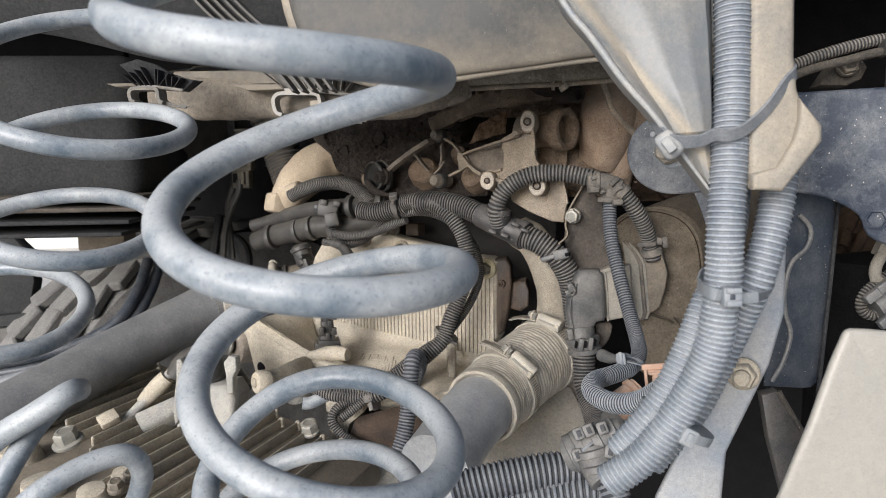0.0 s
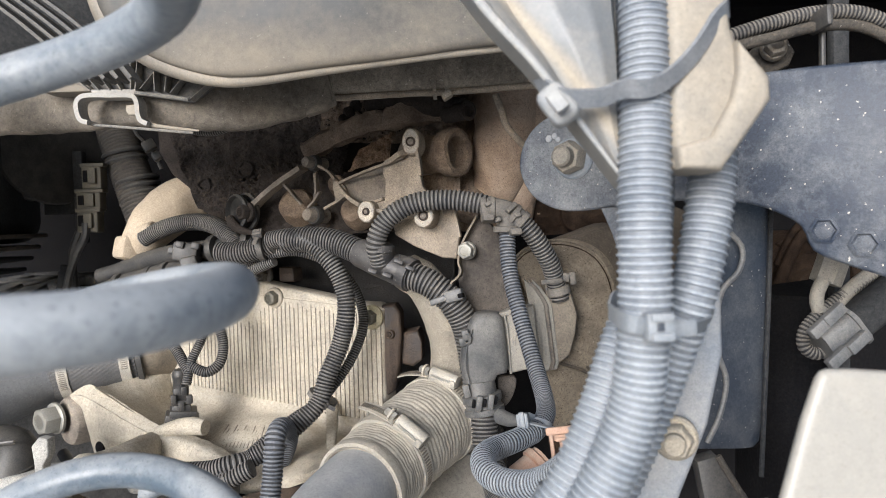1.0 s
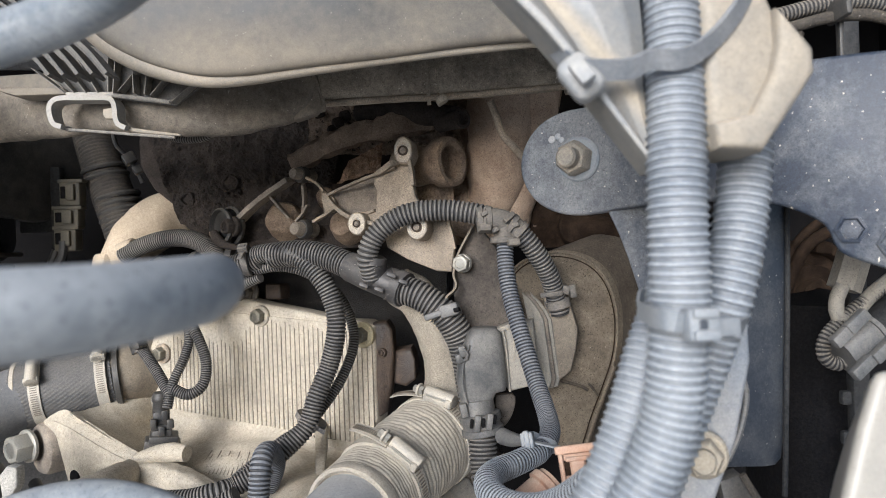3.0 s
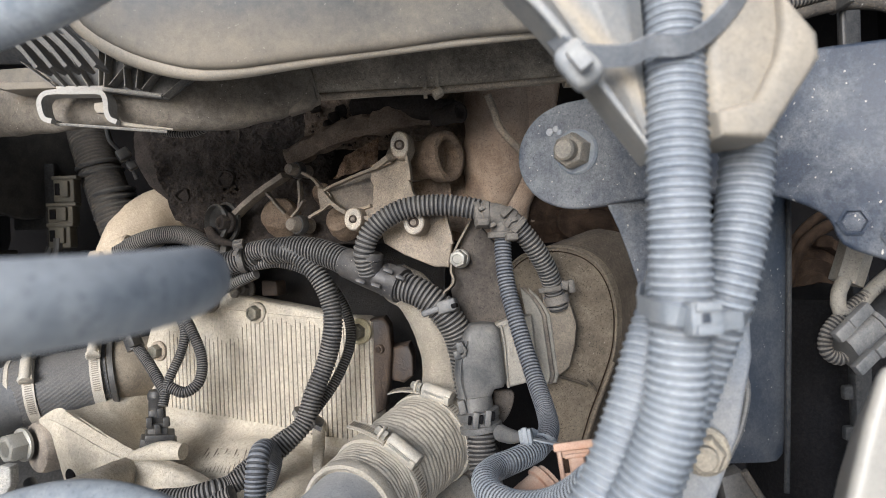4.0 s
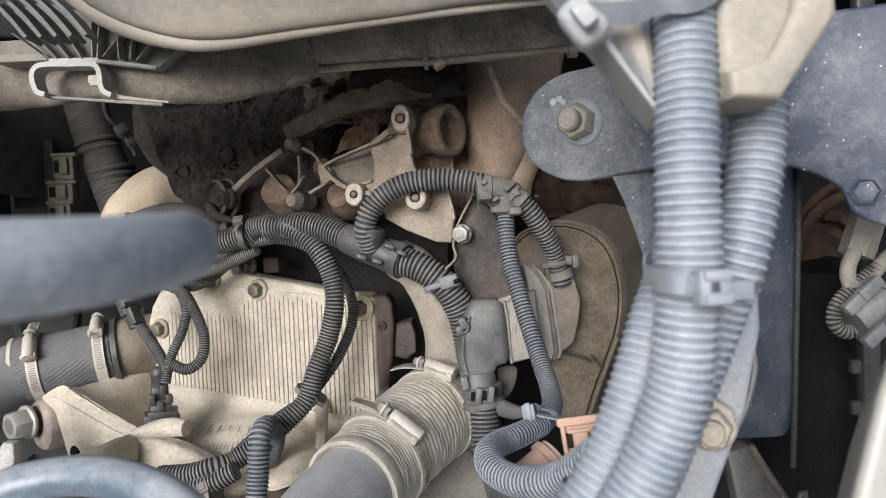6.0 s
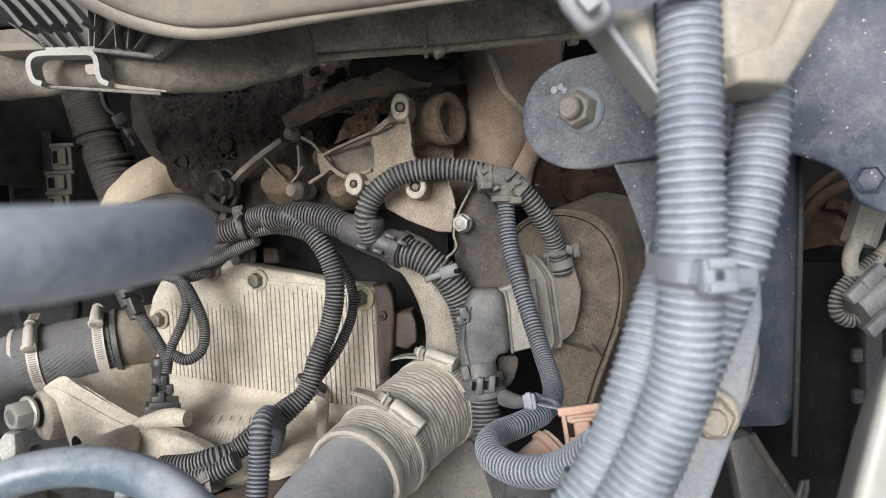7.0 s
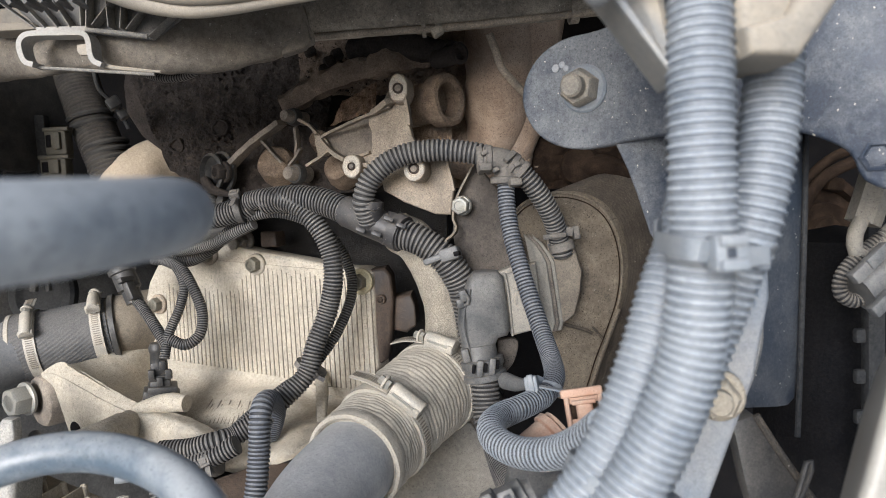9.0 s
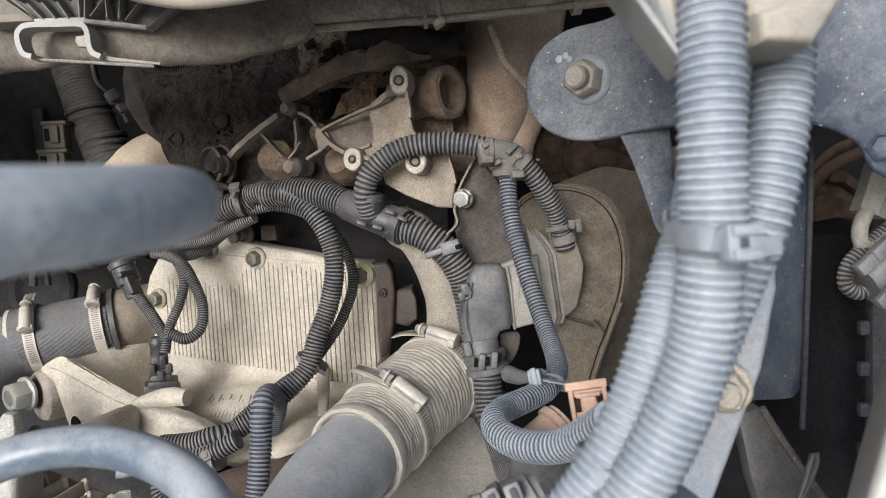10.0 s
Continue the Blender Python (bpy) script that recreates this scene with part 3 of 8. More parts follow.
# ---------------------------------------------------------------- coiled hoses in the foreground
def coil(name, axis, r, tube, first, last, dip, skew, lift, grow, label, sags=()):
    """A coiled hose about a bent axis, from one half turn to another; axis: where half turns 0, 2 and 4 have their middle."""
    k = np.linspace(first, last, int((last - first) * 36))
    u = k[:, None] / 4
    a = np.array(axis)
    c = a[0] * 2 * (u - 0.5) * (u - 1) - a[1] * 4 * u * (u - 1) + a[2] * 2 * u * (u - 0.5)
    th = np.pi * k
    side, front = np.array([1, 0.06, lift]), np.array([skew, -1, -dip])
    c = c + (r * (1 + grow * (k - 2)))[:, None] * (np.sin(th)[:, None] * side + np.cos(th)[:, None] * front)
    for at, drop, wide in sags:
        c[:, 2] -= drop * np.exp(-((k - at) / wide) ** 2)
    lead = np.linspace(0, 1, 24)[:0:-1, None]
    c = np.vstack([c[0] + lead * np.array([0.02, 0.16, 1.76 - c[0][2]]) * np.array([1, 1, 1.0]), c])
    return single(name, sweep(c, tube, 24, raw=True), coil_skin, label, "coiled hose", "coiled air hoses")


coil("coiled_hose", [(-0.1332, 0.1203, 1.4057), (-0.1222, 0.1312, 1.317), (-0.1305, 0.1655, 1.2309)], 0.0671, 0.0080, -1.5, 8.2, 0.222, 0.148, 0.066, 0.011,
     "dusty blue-grey coiled rubber air hose hanging in loose turns", [(4.4, 0.021, 0.5), (5.1, -0.009, 0.3)])
coil("coiled_hose", [(-0.3470, 0.2801, 1.4035), (-0.3690, 0.2889, 1.3310), (-0.4330, 0.3017, 1.2620)], 0.0765, 0.0067, -1.0, 5.6, 0.42, 0.1, -0.18, 0.0,
     "second coiled air hose, faded grey, hanging farther back")
single("air_hose", sweep([(-0.3505, 0.1504, 1.1721), (-0.3251, 0.157, 1.1973), (-0.3029, 0.1618, 1.2113), (-0.2885, 0.1729, 1.221), (-0.3033, 0.2014, 1.213)], 0.0071), coil_skin, "short bent end of a dusty grey air hose", "hose", "loose air hoses")
single("air_hose", sweep([(-0.3345, 0.1499, 1.1495), (-0.3187, 0.1556, 1.178), (-0.3142, 0.1743, 1.1975), (-0.3138, 0.1993, 1.2079)], 0.0064), coil_skin, "short bent end of a dusty grey air hose", "hose", "loose air hoses")
single("air_hose", sweep([(-0.3158, 0.1365, 1.1482), (-0.2914, 0.1429, 1.1724), (-0.2742, 0.1623, 1.1822), (-0.2595, 0.18, 1.1819), (-0.2595, 0.1936, 1.1633), (-0.2743, 0.2036, 1.1333)], 0.0065), coil_skin, "dark grey air hose bent in an arch", "hose", "loose air hoses")


# ---------------------------------------------------------------- wiring bundle in front
def front_bundle():
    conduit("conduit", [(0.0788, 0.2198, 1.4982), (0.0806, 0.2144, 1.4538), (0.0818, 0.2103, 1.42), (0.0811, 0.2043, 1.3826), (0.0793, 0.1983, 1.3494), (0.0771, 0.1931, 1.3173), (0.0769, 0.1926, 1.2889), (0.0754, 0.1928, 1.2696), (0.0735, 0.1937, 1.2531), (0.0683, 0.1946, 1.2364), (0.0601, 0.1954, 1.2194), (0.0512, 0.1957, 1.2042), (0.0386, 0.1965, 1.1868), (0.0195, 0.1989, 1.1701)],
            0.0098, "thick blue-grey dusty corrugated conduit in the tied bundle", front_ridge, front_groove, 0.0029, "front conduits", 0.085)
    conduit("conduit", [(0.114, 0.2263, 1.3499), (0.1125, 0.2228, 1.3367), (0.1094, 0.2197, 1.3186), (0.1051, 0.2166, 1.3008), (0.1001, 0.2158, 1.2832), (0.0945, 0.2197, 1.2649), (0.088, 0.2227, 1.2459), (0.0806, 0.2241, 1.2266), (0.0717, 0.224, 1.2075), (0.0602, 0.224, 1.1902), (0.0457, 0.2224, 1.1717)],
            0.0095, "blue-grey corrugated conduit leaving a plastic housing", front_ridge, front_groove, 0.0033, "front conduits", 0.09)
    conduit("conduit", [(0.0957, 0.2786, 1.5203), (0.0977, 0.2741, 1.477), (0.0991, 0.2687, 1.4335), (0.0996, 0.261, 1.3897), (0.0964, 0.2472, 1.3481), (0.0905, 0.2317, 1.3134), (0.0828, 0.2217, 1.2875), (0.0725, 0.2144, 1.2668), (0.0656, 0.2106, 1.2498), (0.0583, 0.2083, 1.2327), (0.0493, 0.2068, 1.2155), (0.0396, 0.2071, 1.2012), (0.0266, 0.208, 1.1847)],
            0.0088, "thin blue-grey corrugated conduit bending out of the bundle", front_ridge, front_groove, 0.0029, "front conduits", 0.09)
    # tie round the bundle
    t = thing("cable_tie", "pale dusty nylon tie round three conduits", "cable tie", "cable ties")
    loop = [(0.0665, 0.2027, 1.2843), (0.0655, 0.1824, 1.2841), (0.0691, 0.1738, 1.2835), (0.0812, 0.1822, 1.2811), (0.0941, 0.1944, 1.2782), (0.1099, 0.22, 1.2779), (0.1108, 0.2436, 1.2802), (0.0912, 0.24, 1.2834), (0.0739, 0.2208, 1.2871)]
    c, _ = spline(loop + loop[:1], 0.002)
    part("strap", sweep(c, 0.0032, section=[(-0.16, -0.9), (0.14, -0.9), (0.14, 1), (-0.14, 1)], raw=True, caps=False), tie_plastic, t)
    m = aim((0.0761, 0.1745, 1.2823), (0.1, -1, 0.1))
    part("head", box((0.0092, 0.0098, 0.007), m, 0.0012).add(box((0.0075, 0.0028, 0.002), m @ Matrix.Translation((0, 0.0032, 0.004)), 0.0005)).add(box((0.0075, 0.0028, 0.002), m @ Matrix.Translation((0, -0.0032, 0.004)), 0.0005)), tie_plastic, t)
    # Dark block stands in for the shade inside the head's slot.
    part("slot", box((0.0026, 0.0028, 0.0012), m @ Matrix.Translation((-0.0005, 0, 0.0032)), 0.0003), plate_paint, t)
    part("tail", box((0.014, 0.0056, 0.0016), aim((0.0855, 0.1828, 1.2801), (0.35, -1, 0.1)), 0.0004), tie_plastic, t)
    t = cable_tie((0.0584, 0.2112, 1.2032), (0.45, 0.05, 0.9), 0.0206, (0.1, -1, 0), "pale dusty nylon tie low on the conduit bundle", tie_plastic, 0.0055, tail=0)


front_bundle()


FA, FB = Vector((0.0069, 0.192, 1.4279)), Vector((0.0515, 0.1913, 1.3713))
FN = (FB - FA).cross(Vector((0, 1, 0))).normalized()
funnel_plastic = dusty("dust_streaked_plastic", (0.150, 0.158, 0.163), 0.12, (0.34, 0.302, 0.24), rough=0.45, scale=22, relief=0.05, grain=0.35, pits=0.2, blotch=1.3, streak=(FN[:], FA.dot(FN), 0.0042))


def cable_housing():
    t = thing("cable_housing", "grey plastic funnel with tan box, holding conduits by a strap", "cable housing")
    left, _ = spline([(-0.0279, 0.2089, 1.4898), (-0.01, 0.1994, 1.4374), (0.0074, 0.1957, 1.4131), (0.0233, 0.1937, 1.3908), (0.0376, 0.192, 1.374), (0.054, 0.1941, 1.3527), (0.0718, 0.1985, 1.3298)], 0.0025)
    right, _ = spline([(0.0729, 0.2244, 1.489), (0.0724, 0.2132, 1.4369), (0.0722, 0.2079, 1.4128), (0.0719, 0.2036, 1.3906), (0.0714, 0.2007, 1.3738), (0.0711, 0.1988, 1.3525), (0.073, 0.1987, 1.3298)], 0.0025)
    n, w = 60, 28
    relief = [(0, 0.006), (0.02, 0.001), (0.06, -0.003), (0.12, -0.002), (0.22, 0.0025), (0.32, 0.001), (0.5, -0.004), (0.75, -0.006), (0.93, -0.003), (1, 0.006)]
    v = []
    for i in range(n + 1):
        a, b = left[int(i / n * (len(left) - 1))], right[int(i / n * (len(right) - 1))]
        for k in range(w + 1):
            s = k / w
            dy = np.interp(s, [q[0] for q in relief], [q[1] for q in relief]) * min(1.0, 0.35 + np.linalg.norm(b - a) / 0.06)
            dy += 0.003 if i / n > 0.79 and s > 0.14 else 0.0
            q = a + (b - a) * s
            v.append((q[0], q[1] + dy, q[2]))
    m = len(v)
    v += [(x, y + 0.006 + 0.016 * abs(0.5 - (k % (w + 1)) / w), z) for k, (x, y, z) in enumerate(v)]
    f = [(i * (w + 1) + k, i * (w + 1) + k + 1, (i + 1) * (w + 1) + k + 1, (i + 1) * (w + 1) + k) for i in range(n) for k in range(w)]
    f += [tuple(q + m for q in reversed(p)) for p in f]
    f += [(i * (w + 1), (i + 1) * (w + 1), (i + 1) * (w + 1) + m, i * (w + 1) + m) for i in range(n)]
    f += [(i * (w + 1) + w, i * (w + 1) + w + m, (i + 1) * (w + 1) + w + m, (i + 1) * (w + 1) + w) for i in range(n)]
    part("funnel", Geo(v, f), funnel_plastic, t)
    part("rim", sweep([tuple(Vector(q) + Vector((0.001, -0.0015, 0))) for q in left[::4]], [0.0018, 0.0018, 0.0018, 0.0015, 0.0006], 12), rim_plastic, t)
    body = [(0.0890, 0.2120, 1.4773), (0.1129, 0.2153, 1.4770), (0.1111, 0.2029, 1.4029), (0.1120, 0.1993, 1.3852), (0.1167, 0.1975, 1.3719), (0.1110, 0.1937, 1.3473), (0.1052, 0.1913, 1.3341), (0.0870, 0.1889, 1.3355), (0.0874, 0.1937, 1.3738)]
    part("box", prism(body, (0.002, 0.04, 0), 0.005, 4), box_cream, t, "tan dusty plastic box")
    lug = [(0.1108, 0.1922, 1.3802), (0.1217, 0.1920, 1.3666), (0.1217, 0.1911, 1.3586), (0.1081, 0.1870, 1.3411), (0.1019, 0.1853, 1.3337), (0.0876, 0.1834, 1.3348), (0.0864, 0.1842, 1.3425), (0.0995, 0.1864, 1.3458), (0.1075, 0.1891, 1.3588), (0.1103, 0.1907, 1.3688)]
    part("lip", prism(lug, (0.002, 0.03, 0), 0.003, 3), box_cream, t)
    s = thing("cable_tie", "dark grey nylon strap round housing and conduit", "cable tie", "cable ties")
    c, _ = spline([(0.0412, 0.2059, 1.374), (0.0452, 0.186, 1.3612), (0.0601, 0.1847, 1.3595), (0.0681, 0.1862, 1.3625), (0.0781, 0.1866, 1.3627), (0.0876, 0.19, 1.368), (0.0971, 0.194, 1.3773), (0.1051, 0.1985, 1.388), (0.1116, 0.2045, 1.394), (0.1136, 0.2165, 1.397), (0.1111, 0.2305, 1.398)], 0.002)
    part("strap", sweep(c, 0.0032, section=[(-0.25, -1), (0.25, -1), (0.25, 1), (-0.25, 1)], raw=True), strap_nylon, s)
    k = box((0.0105, 0.0145, 0.010), aim((0.0467, 0.1874, 1.3578), (-0.2, -1, 0.1), 35), 0.0032, 3)
    k.add(box((0.005, 0.008, 0.004), aim((0.0449, 0.1776, 1.3576), (-0.2, -1, 0.1), 35), 0.001, 2))
    part("head", k, rim_plastic, s)


cable_housing()


# ---------------------------------------------------------------- chassis parts beside the bundle
ARM_N = Vector((-0.575, -0.818, 0))


def mount_arm():
    t = thing("chassis_bracket", "blue-grey painted steel arm with rounded end, dusty and speckled", "bracket")
    edge = [(0.2438, 0.2928, 1.3937), (0.23, 0.3023, 1.395), (0.2055, 0.3192, 1.3968), (0.178, 0.3382, 1.3973), (0.1391, 0.3651, 1.3976), (0.1129, 0.3832, 1.3943), (0.0957, 0.3951, 1.3905), (0.0791, 0.4065, 1.3891), (0.0662, 0.4155, 1.3826), (0.0578, 0.4213, 1.3709), (0.0549, 0.4233, 1.3577), (0.0569, 0.4219, 1.3459), (0.0631, 0.4176, 1.3347), (0.0728, 0.4109, 1.3273), (0.0847, 0.4027, 1.3238), (0.0994, 0.3925, 1.3244), (0.1119, 0.3839, 1.3264), (0.1383, 0.3657, 1.3279), (0.1676, 0.3454, 1.3259), (0.1811, 0.3361, 1.3227), (0.1928, 0.328, 1.316), (0.1985, 0.3241, 1.31), (0.2029, 0.321, 1.2977), (0.2159, 0.3121, 1.2903), (0.2299, 0.3024, 1.2842), (0.2438, 0.2928, 1.2767)]
    part("plate", prism(smooth_outline(edge, 0.005), ARM_N * -0.010, 0.0022, 3), arm_paint, t)
    bolt(t, Vector((0.0886, 0.4, 1.3584)) + ARM_N * 0.001, ARM_N, 0.0188, 0.0140, bolt_grey, stud=0.0066, spin=20, under=tie_plastic)
    for p in ((0.2072, 0.3181, 1.3089), (0.2222, 0.3077, 1.3016)):
        h = part("nut", lathe([(0.0076, 0), (0.0076, 0.0012), (0.0062, 0.0018), (0.0052, 0.0004)], 6, aim(Vector(p) + ARM_N * 0.0005, ARM_N)), arm_paint, t)
        part("core", lathe([(0.005, -0.001), (0.0045, 0.0010), (0.003, 0.0012)], 6, aim(Vector(p) + ARM_N * 0.0004, ARM_N, 15)), arm_paint, h)
    spots = Geo()
    for p, r in (((0.0744, 0.4098, 1.3725), 0.0024), ((0.0778, 0.4074, 1.374), 0.002), ((0.0798, 0.4061, 1.3716), 0.0018)):
        spots.add(lathe([(r, -0.0005), (r, 0.0006), (r * 0.5, 0.001)], 10, aim(Vector(p) + ARM_N * 0.0002, ARM_N)))
    part("paint_drops", spots, strut_paint, t)


mount_arm()


def chassis_right():
    panel = [(0.1581, 0.3655, 1.3381), (0.2127, 0.3912, 1.3385), (0.2095, 0.3879, 1.3004), (0.1993, 0.3779, 1.186), (0.1978, 0.377, 1.1758), (0.1925, 0.3744, 1.1724), (0.1846, 0.3705, 1.173), (0.1513, 0.3554, 1.1786)]
    t = thing("chassis_plate", "dark blue-grey painted steel panel, speckled with dust", "steel plate")
    part("panel", prism(panel, (0.002, 0.006, 0), 0.002), plate_paint, t)
    part("edge", sweep([(0.2118, 0.3889, 1.3383), (0.2068, 0.3828, 1.2687), (0.1988, 0.3748, 1.1771), (0.1967, 0.3728, 1.155)], 0.0016, 8), panel_black, t)
    # Black sheet added behind the panel as painted shade.
    part("shade_backing", prism([(0.1757, 0.4148, 1.3233), (0.2212, 0.414, 1.3141), (0.209, 0.401, 1.1652), (0.1675, 0.4012, 1.1674)], (0, 0.01, 0), 0.002), void_black, t)
    single("seal_strip", sweep([(0.1761, 0.3688, 1.309), (0.1843, 0.3681, 1.2983), (0.1818, 0.3669, 1.2844), (0.1709, 0.3656, 1.2725), (0.1662, 0.3637, 1.2517), (0.1671, 0.3623, 1.2342), (0.1712, 0.3611, 1.2184), (0.1661, 0.3592, 1.1976), (0.1579, 0.3576, 1.1821)], 0.0017, 8), grey_plastic, "thin wavy grey rubber strip along a panel", "strip")
    single("hanger", prism([(0.1004, 0.3923, 1.3334), (0.1325, 0.3922, 1.3317), (0.1342, 0.387, 1.2723), (0.1248, 0.3865, 1.2664), (0.1207, 0.3871, 1.273), (0.1145, 0.389, 1.2958), (0.1098, 0.3903, 1.3104)], (0.002, 0.006, 0), 0.0015), arm_paint, "narrow tapered steel hanger below the bracket, speckled", "hanger")
    arm = thing("strut", "light blue painted steel strut with a large bolt", "strut")
    sp = [(0.1226, 0.2860, 1.3036), (0.1401, 0.2880, 1.2996), (0.1388, 0.2819, 1.2511), (0.1292, 0.2764, 1.2176), (0.1174, 0.2719, 1.1935), (0.1018, 0.2658, 1.1620), (0.0982, 0.2608, 1.1248), (0.0961, 0.2560, 1.0875), (0.0507, 0.2497, 1.0881), (0.0561, 0.2559, 1.1328), (0.0746, 0.2630, 1.1699), (0.1024, 0.2732, 1.2217), (0.1190, 0.2810, 1.2663)]
    part("plate", prism(sp, (0.002, 0.010, 0), 0.003, 3), strut_paint, arm)
    bolt(arm, (0.1106, 0.268, 1.2144), (-0.35, -1, 0.05), 0.0145, 0.0104, bolt_tan, stud=0.0052, spin=8)
    low = thing("brace", "black steel brace running down behind the bundle", "brace")
    part("plate", prism([(0.1428, 0.3322, 1.1798), (0.1542, 0.3324, 1.1829), (0.1659, 0.3307, 1.1631), (0.1816, 0.3285, 1.1383), (0.1948, 0.3269, 1.1193), (0.1938, 0.3251, 1.0996), (0.1599, 0.3253, 1.1014), (0.1481, 0.3293, 1.1471)], (0, 0.012, 0), 0.002), black_plastic, low)
    part("flange", sweep([(0.1533, 0.3287, 1.1842), (0.1646, 0.3269, 1.1646), (0.1801, 0.3248, 1.1401), (0.1939, 0.323, 1.1199)], 0.0019, 8), beam_paint, low)
    single("cable", sweep([(0.1661, 0.3205, 1.1357), (0.1728, 0.3216, 1.1477), (0.1773, 0.3225, 1.1585), (0.1758, 0.3229, 1.1628), (0.171, 0.3217, 1.1492), (0.1647, 0.3204, 1.1344)], 0.0014, 8), black_plastic, "thin black cable looped over a brace", "cable", "loose cables")


chassis_right()


def pale_tank():
    t = thing("pale_cover", "cream painted metal cover with rounded corner, dusty", "cover")
    edge = [(0.1333, 0.1869, 1.2630), (0.1350, 0.1870, 1.2654), (0.1379, 0.1871, 1.2664), (0.1456, 0.1873, 1.2662), (0.2076, 0.1883, 1.2610), (0.2048, 0.1841, 1.1551), (0.0985, 0.1822, 1.1580), (0.1188, 0.1848, 1.2168), (0.1279, 0.1862, 1.2481)]
    part("shell", prism(edge, (0.02, 0.05, -0.035), 0.012, 6), tank_paint, t)


pale_tank()


def right_background():
    t = thing("pipe_fitting", "dusty tan pipe fitting with a bent steel pipe", "pipe fitting")
    part("body", sweep([(0.2668, 0.4113, 1.3000), (0.2616, 0.4108, 1.2843), (0.2568, 0.4106, 1.2711)], 0.0100, 6), plug_tan, t)
    part("pipe", sweep([(0.2509, 0.4016, 1.2746), (0.2466, 0.4014, 1.2645), (0.2479, 0.4011, 1.2541), (0.2576, 0.4011, 1.2571), (0.2714, 0.4015, 1.2703), (0.2898, 0.4018, 1.2833)], 0.0045, 14), plug_tan, t)
    c = thing("connector", "pale grey plug connector with a corrugated cable", "connector", "connectors")
    sq = [(1, 0.5), (0.8, 0.8), (0.5, 1), (-0.5, 1), (-0.8, 0.8), (-1, 0.5), (-1, -0.5), (-0.8, -0.8), (-0.5, -1), (0.5, -1), (0.8, -0.8), (1, -0.5)]
    part("body", sweep([(0.2488, 0.3960, 1.2334), (0.2576, 0.3962, 1.2394), (0.2674, 0.3963, 1.2462)], 0.0126, section=sq), grey_plastic, c)
    part("plug", sweep([(0.2653, 0.3963, 1.2449), (0.2787, 0.3966, 1.2549), (0.2962, 0.3968, 1.2679)], 0.0112, section=sq), panel_black, c)
    part("collar", sweep([(0.2456, 0.3960, 1.2314), (0.2498, 0.3961, 1.2343)], 0.0136, section=sq), grey_plastic, c)
    part("collar", sweep([(0.2646, 0.3963, 1.2447), (0.2667, 0.3963, 1.2463)], 0.0143, section=sq), grey_plastic, c)
    for q in ((0.2424, 0.3740, 1.2554), (0.2341, 0.3737, 1.2477), (0.2446, 0.3733, 1.2285), (0.2568, 0.3735, 1.2377)):
        part("latch", box((0.016, 0.007, 0.006), aim(q, (0.1, -1, 0.1), 38), 0.001), grey_plastic, c)
    part("conduit", corrugated([(0.2560, 0.4005, 1.2330), (0.2461, 0.4004, 1.2259), (0.2377, 0.4005, 1.2310), (0.2391, 0.4008, 1.2423), (0.2506, 0.4010, 1.2540), (0.2685, 0.4014, 1.2670), (0.2898, 0.4018, 1.2833)], 0.0044, 0.0024), [tee_brown, mid_groove], c)
    a = thing("rusty_housing", "rusty brown round housing with a hollow hub", "housing")
    u = 0.0006
    m = aim((0.3932, 0.7086, 1.2389), (0.1, -1, 0))
    # Blackened rust holds the shade of the enclosed housing in its colour.
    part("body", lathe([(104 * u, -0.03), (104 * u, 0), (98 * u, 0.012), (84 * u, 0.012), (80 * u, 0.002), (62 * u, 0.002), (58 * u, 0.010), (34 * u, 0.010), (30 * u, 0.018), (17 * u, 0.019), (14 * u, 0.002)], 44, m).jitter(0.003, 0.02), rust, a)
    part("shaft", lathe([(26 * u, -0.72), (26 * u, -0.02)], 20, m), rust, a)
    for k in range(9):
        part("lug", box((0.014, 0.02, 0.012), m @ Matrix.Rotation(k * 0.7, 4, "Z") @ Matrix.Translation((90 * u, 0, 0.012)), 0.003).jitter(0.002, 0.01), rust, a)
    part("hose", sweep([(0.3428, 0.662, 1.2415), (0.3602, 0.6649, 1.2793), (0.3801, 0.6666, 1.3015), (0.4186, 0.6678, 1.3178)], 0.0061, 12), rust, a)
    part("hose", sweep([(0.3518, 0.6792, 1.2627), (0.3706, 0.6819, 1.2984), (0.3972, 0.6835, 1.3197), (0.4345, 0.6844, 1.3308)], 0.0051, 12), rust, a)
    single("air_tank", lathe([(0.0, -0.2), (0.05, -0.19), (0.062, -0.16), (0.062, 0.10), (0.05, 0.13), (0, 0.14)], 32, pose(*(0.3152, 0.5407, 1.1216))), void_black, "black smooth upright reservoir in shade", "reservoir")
    s = thing("rail", "dark upright steel rail with slots", "rail")
    part("bar", box((0.012, 0.01, 0.75), pose(*(Vector((0.2874, 0.449, 1.182)) + Vector((0, 0, 0.24)))), 0.002), panel_black, s)
    for k in range(5):
        part("lug", box((0.016, 0.006, 0.010), pose(*(Vector((0.2832, 0.45, 1.2208)) + Vector((0, 0, -0.028 * k)))), 0.002), panel_black, s)
    h = thing("brake_pipe", "dusty corrugated pipe clipped above the arm", "pipe")
    part("conduit", corrugated([(0.149, 0.3445, 1.4123), (0.1717, 0.3453, 1.4207), (0.1943, 0.346, 1.4272), (0.217, 0.3466, 1.4317), (0.2395, 0.347, 1.4317), (0.2579, 0.3471, 1.4255), (0.2807, 0.3471, 1.412)], 0.0042, 0.0023), [tee_brown, mid_groove], h)
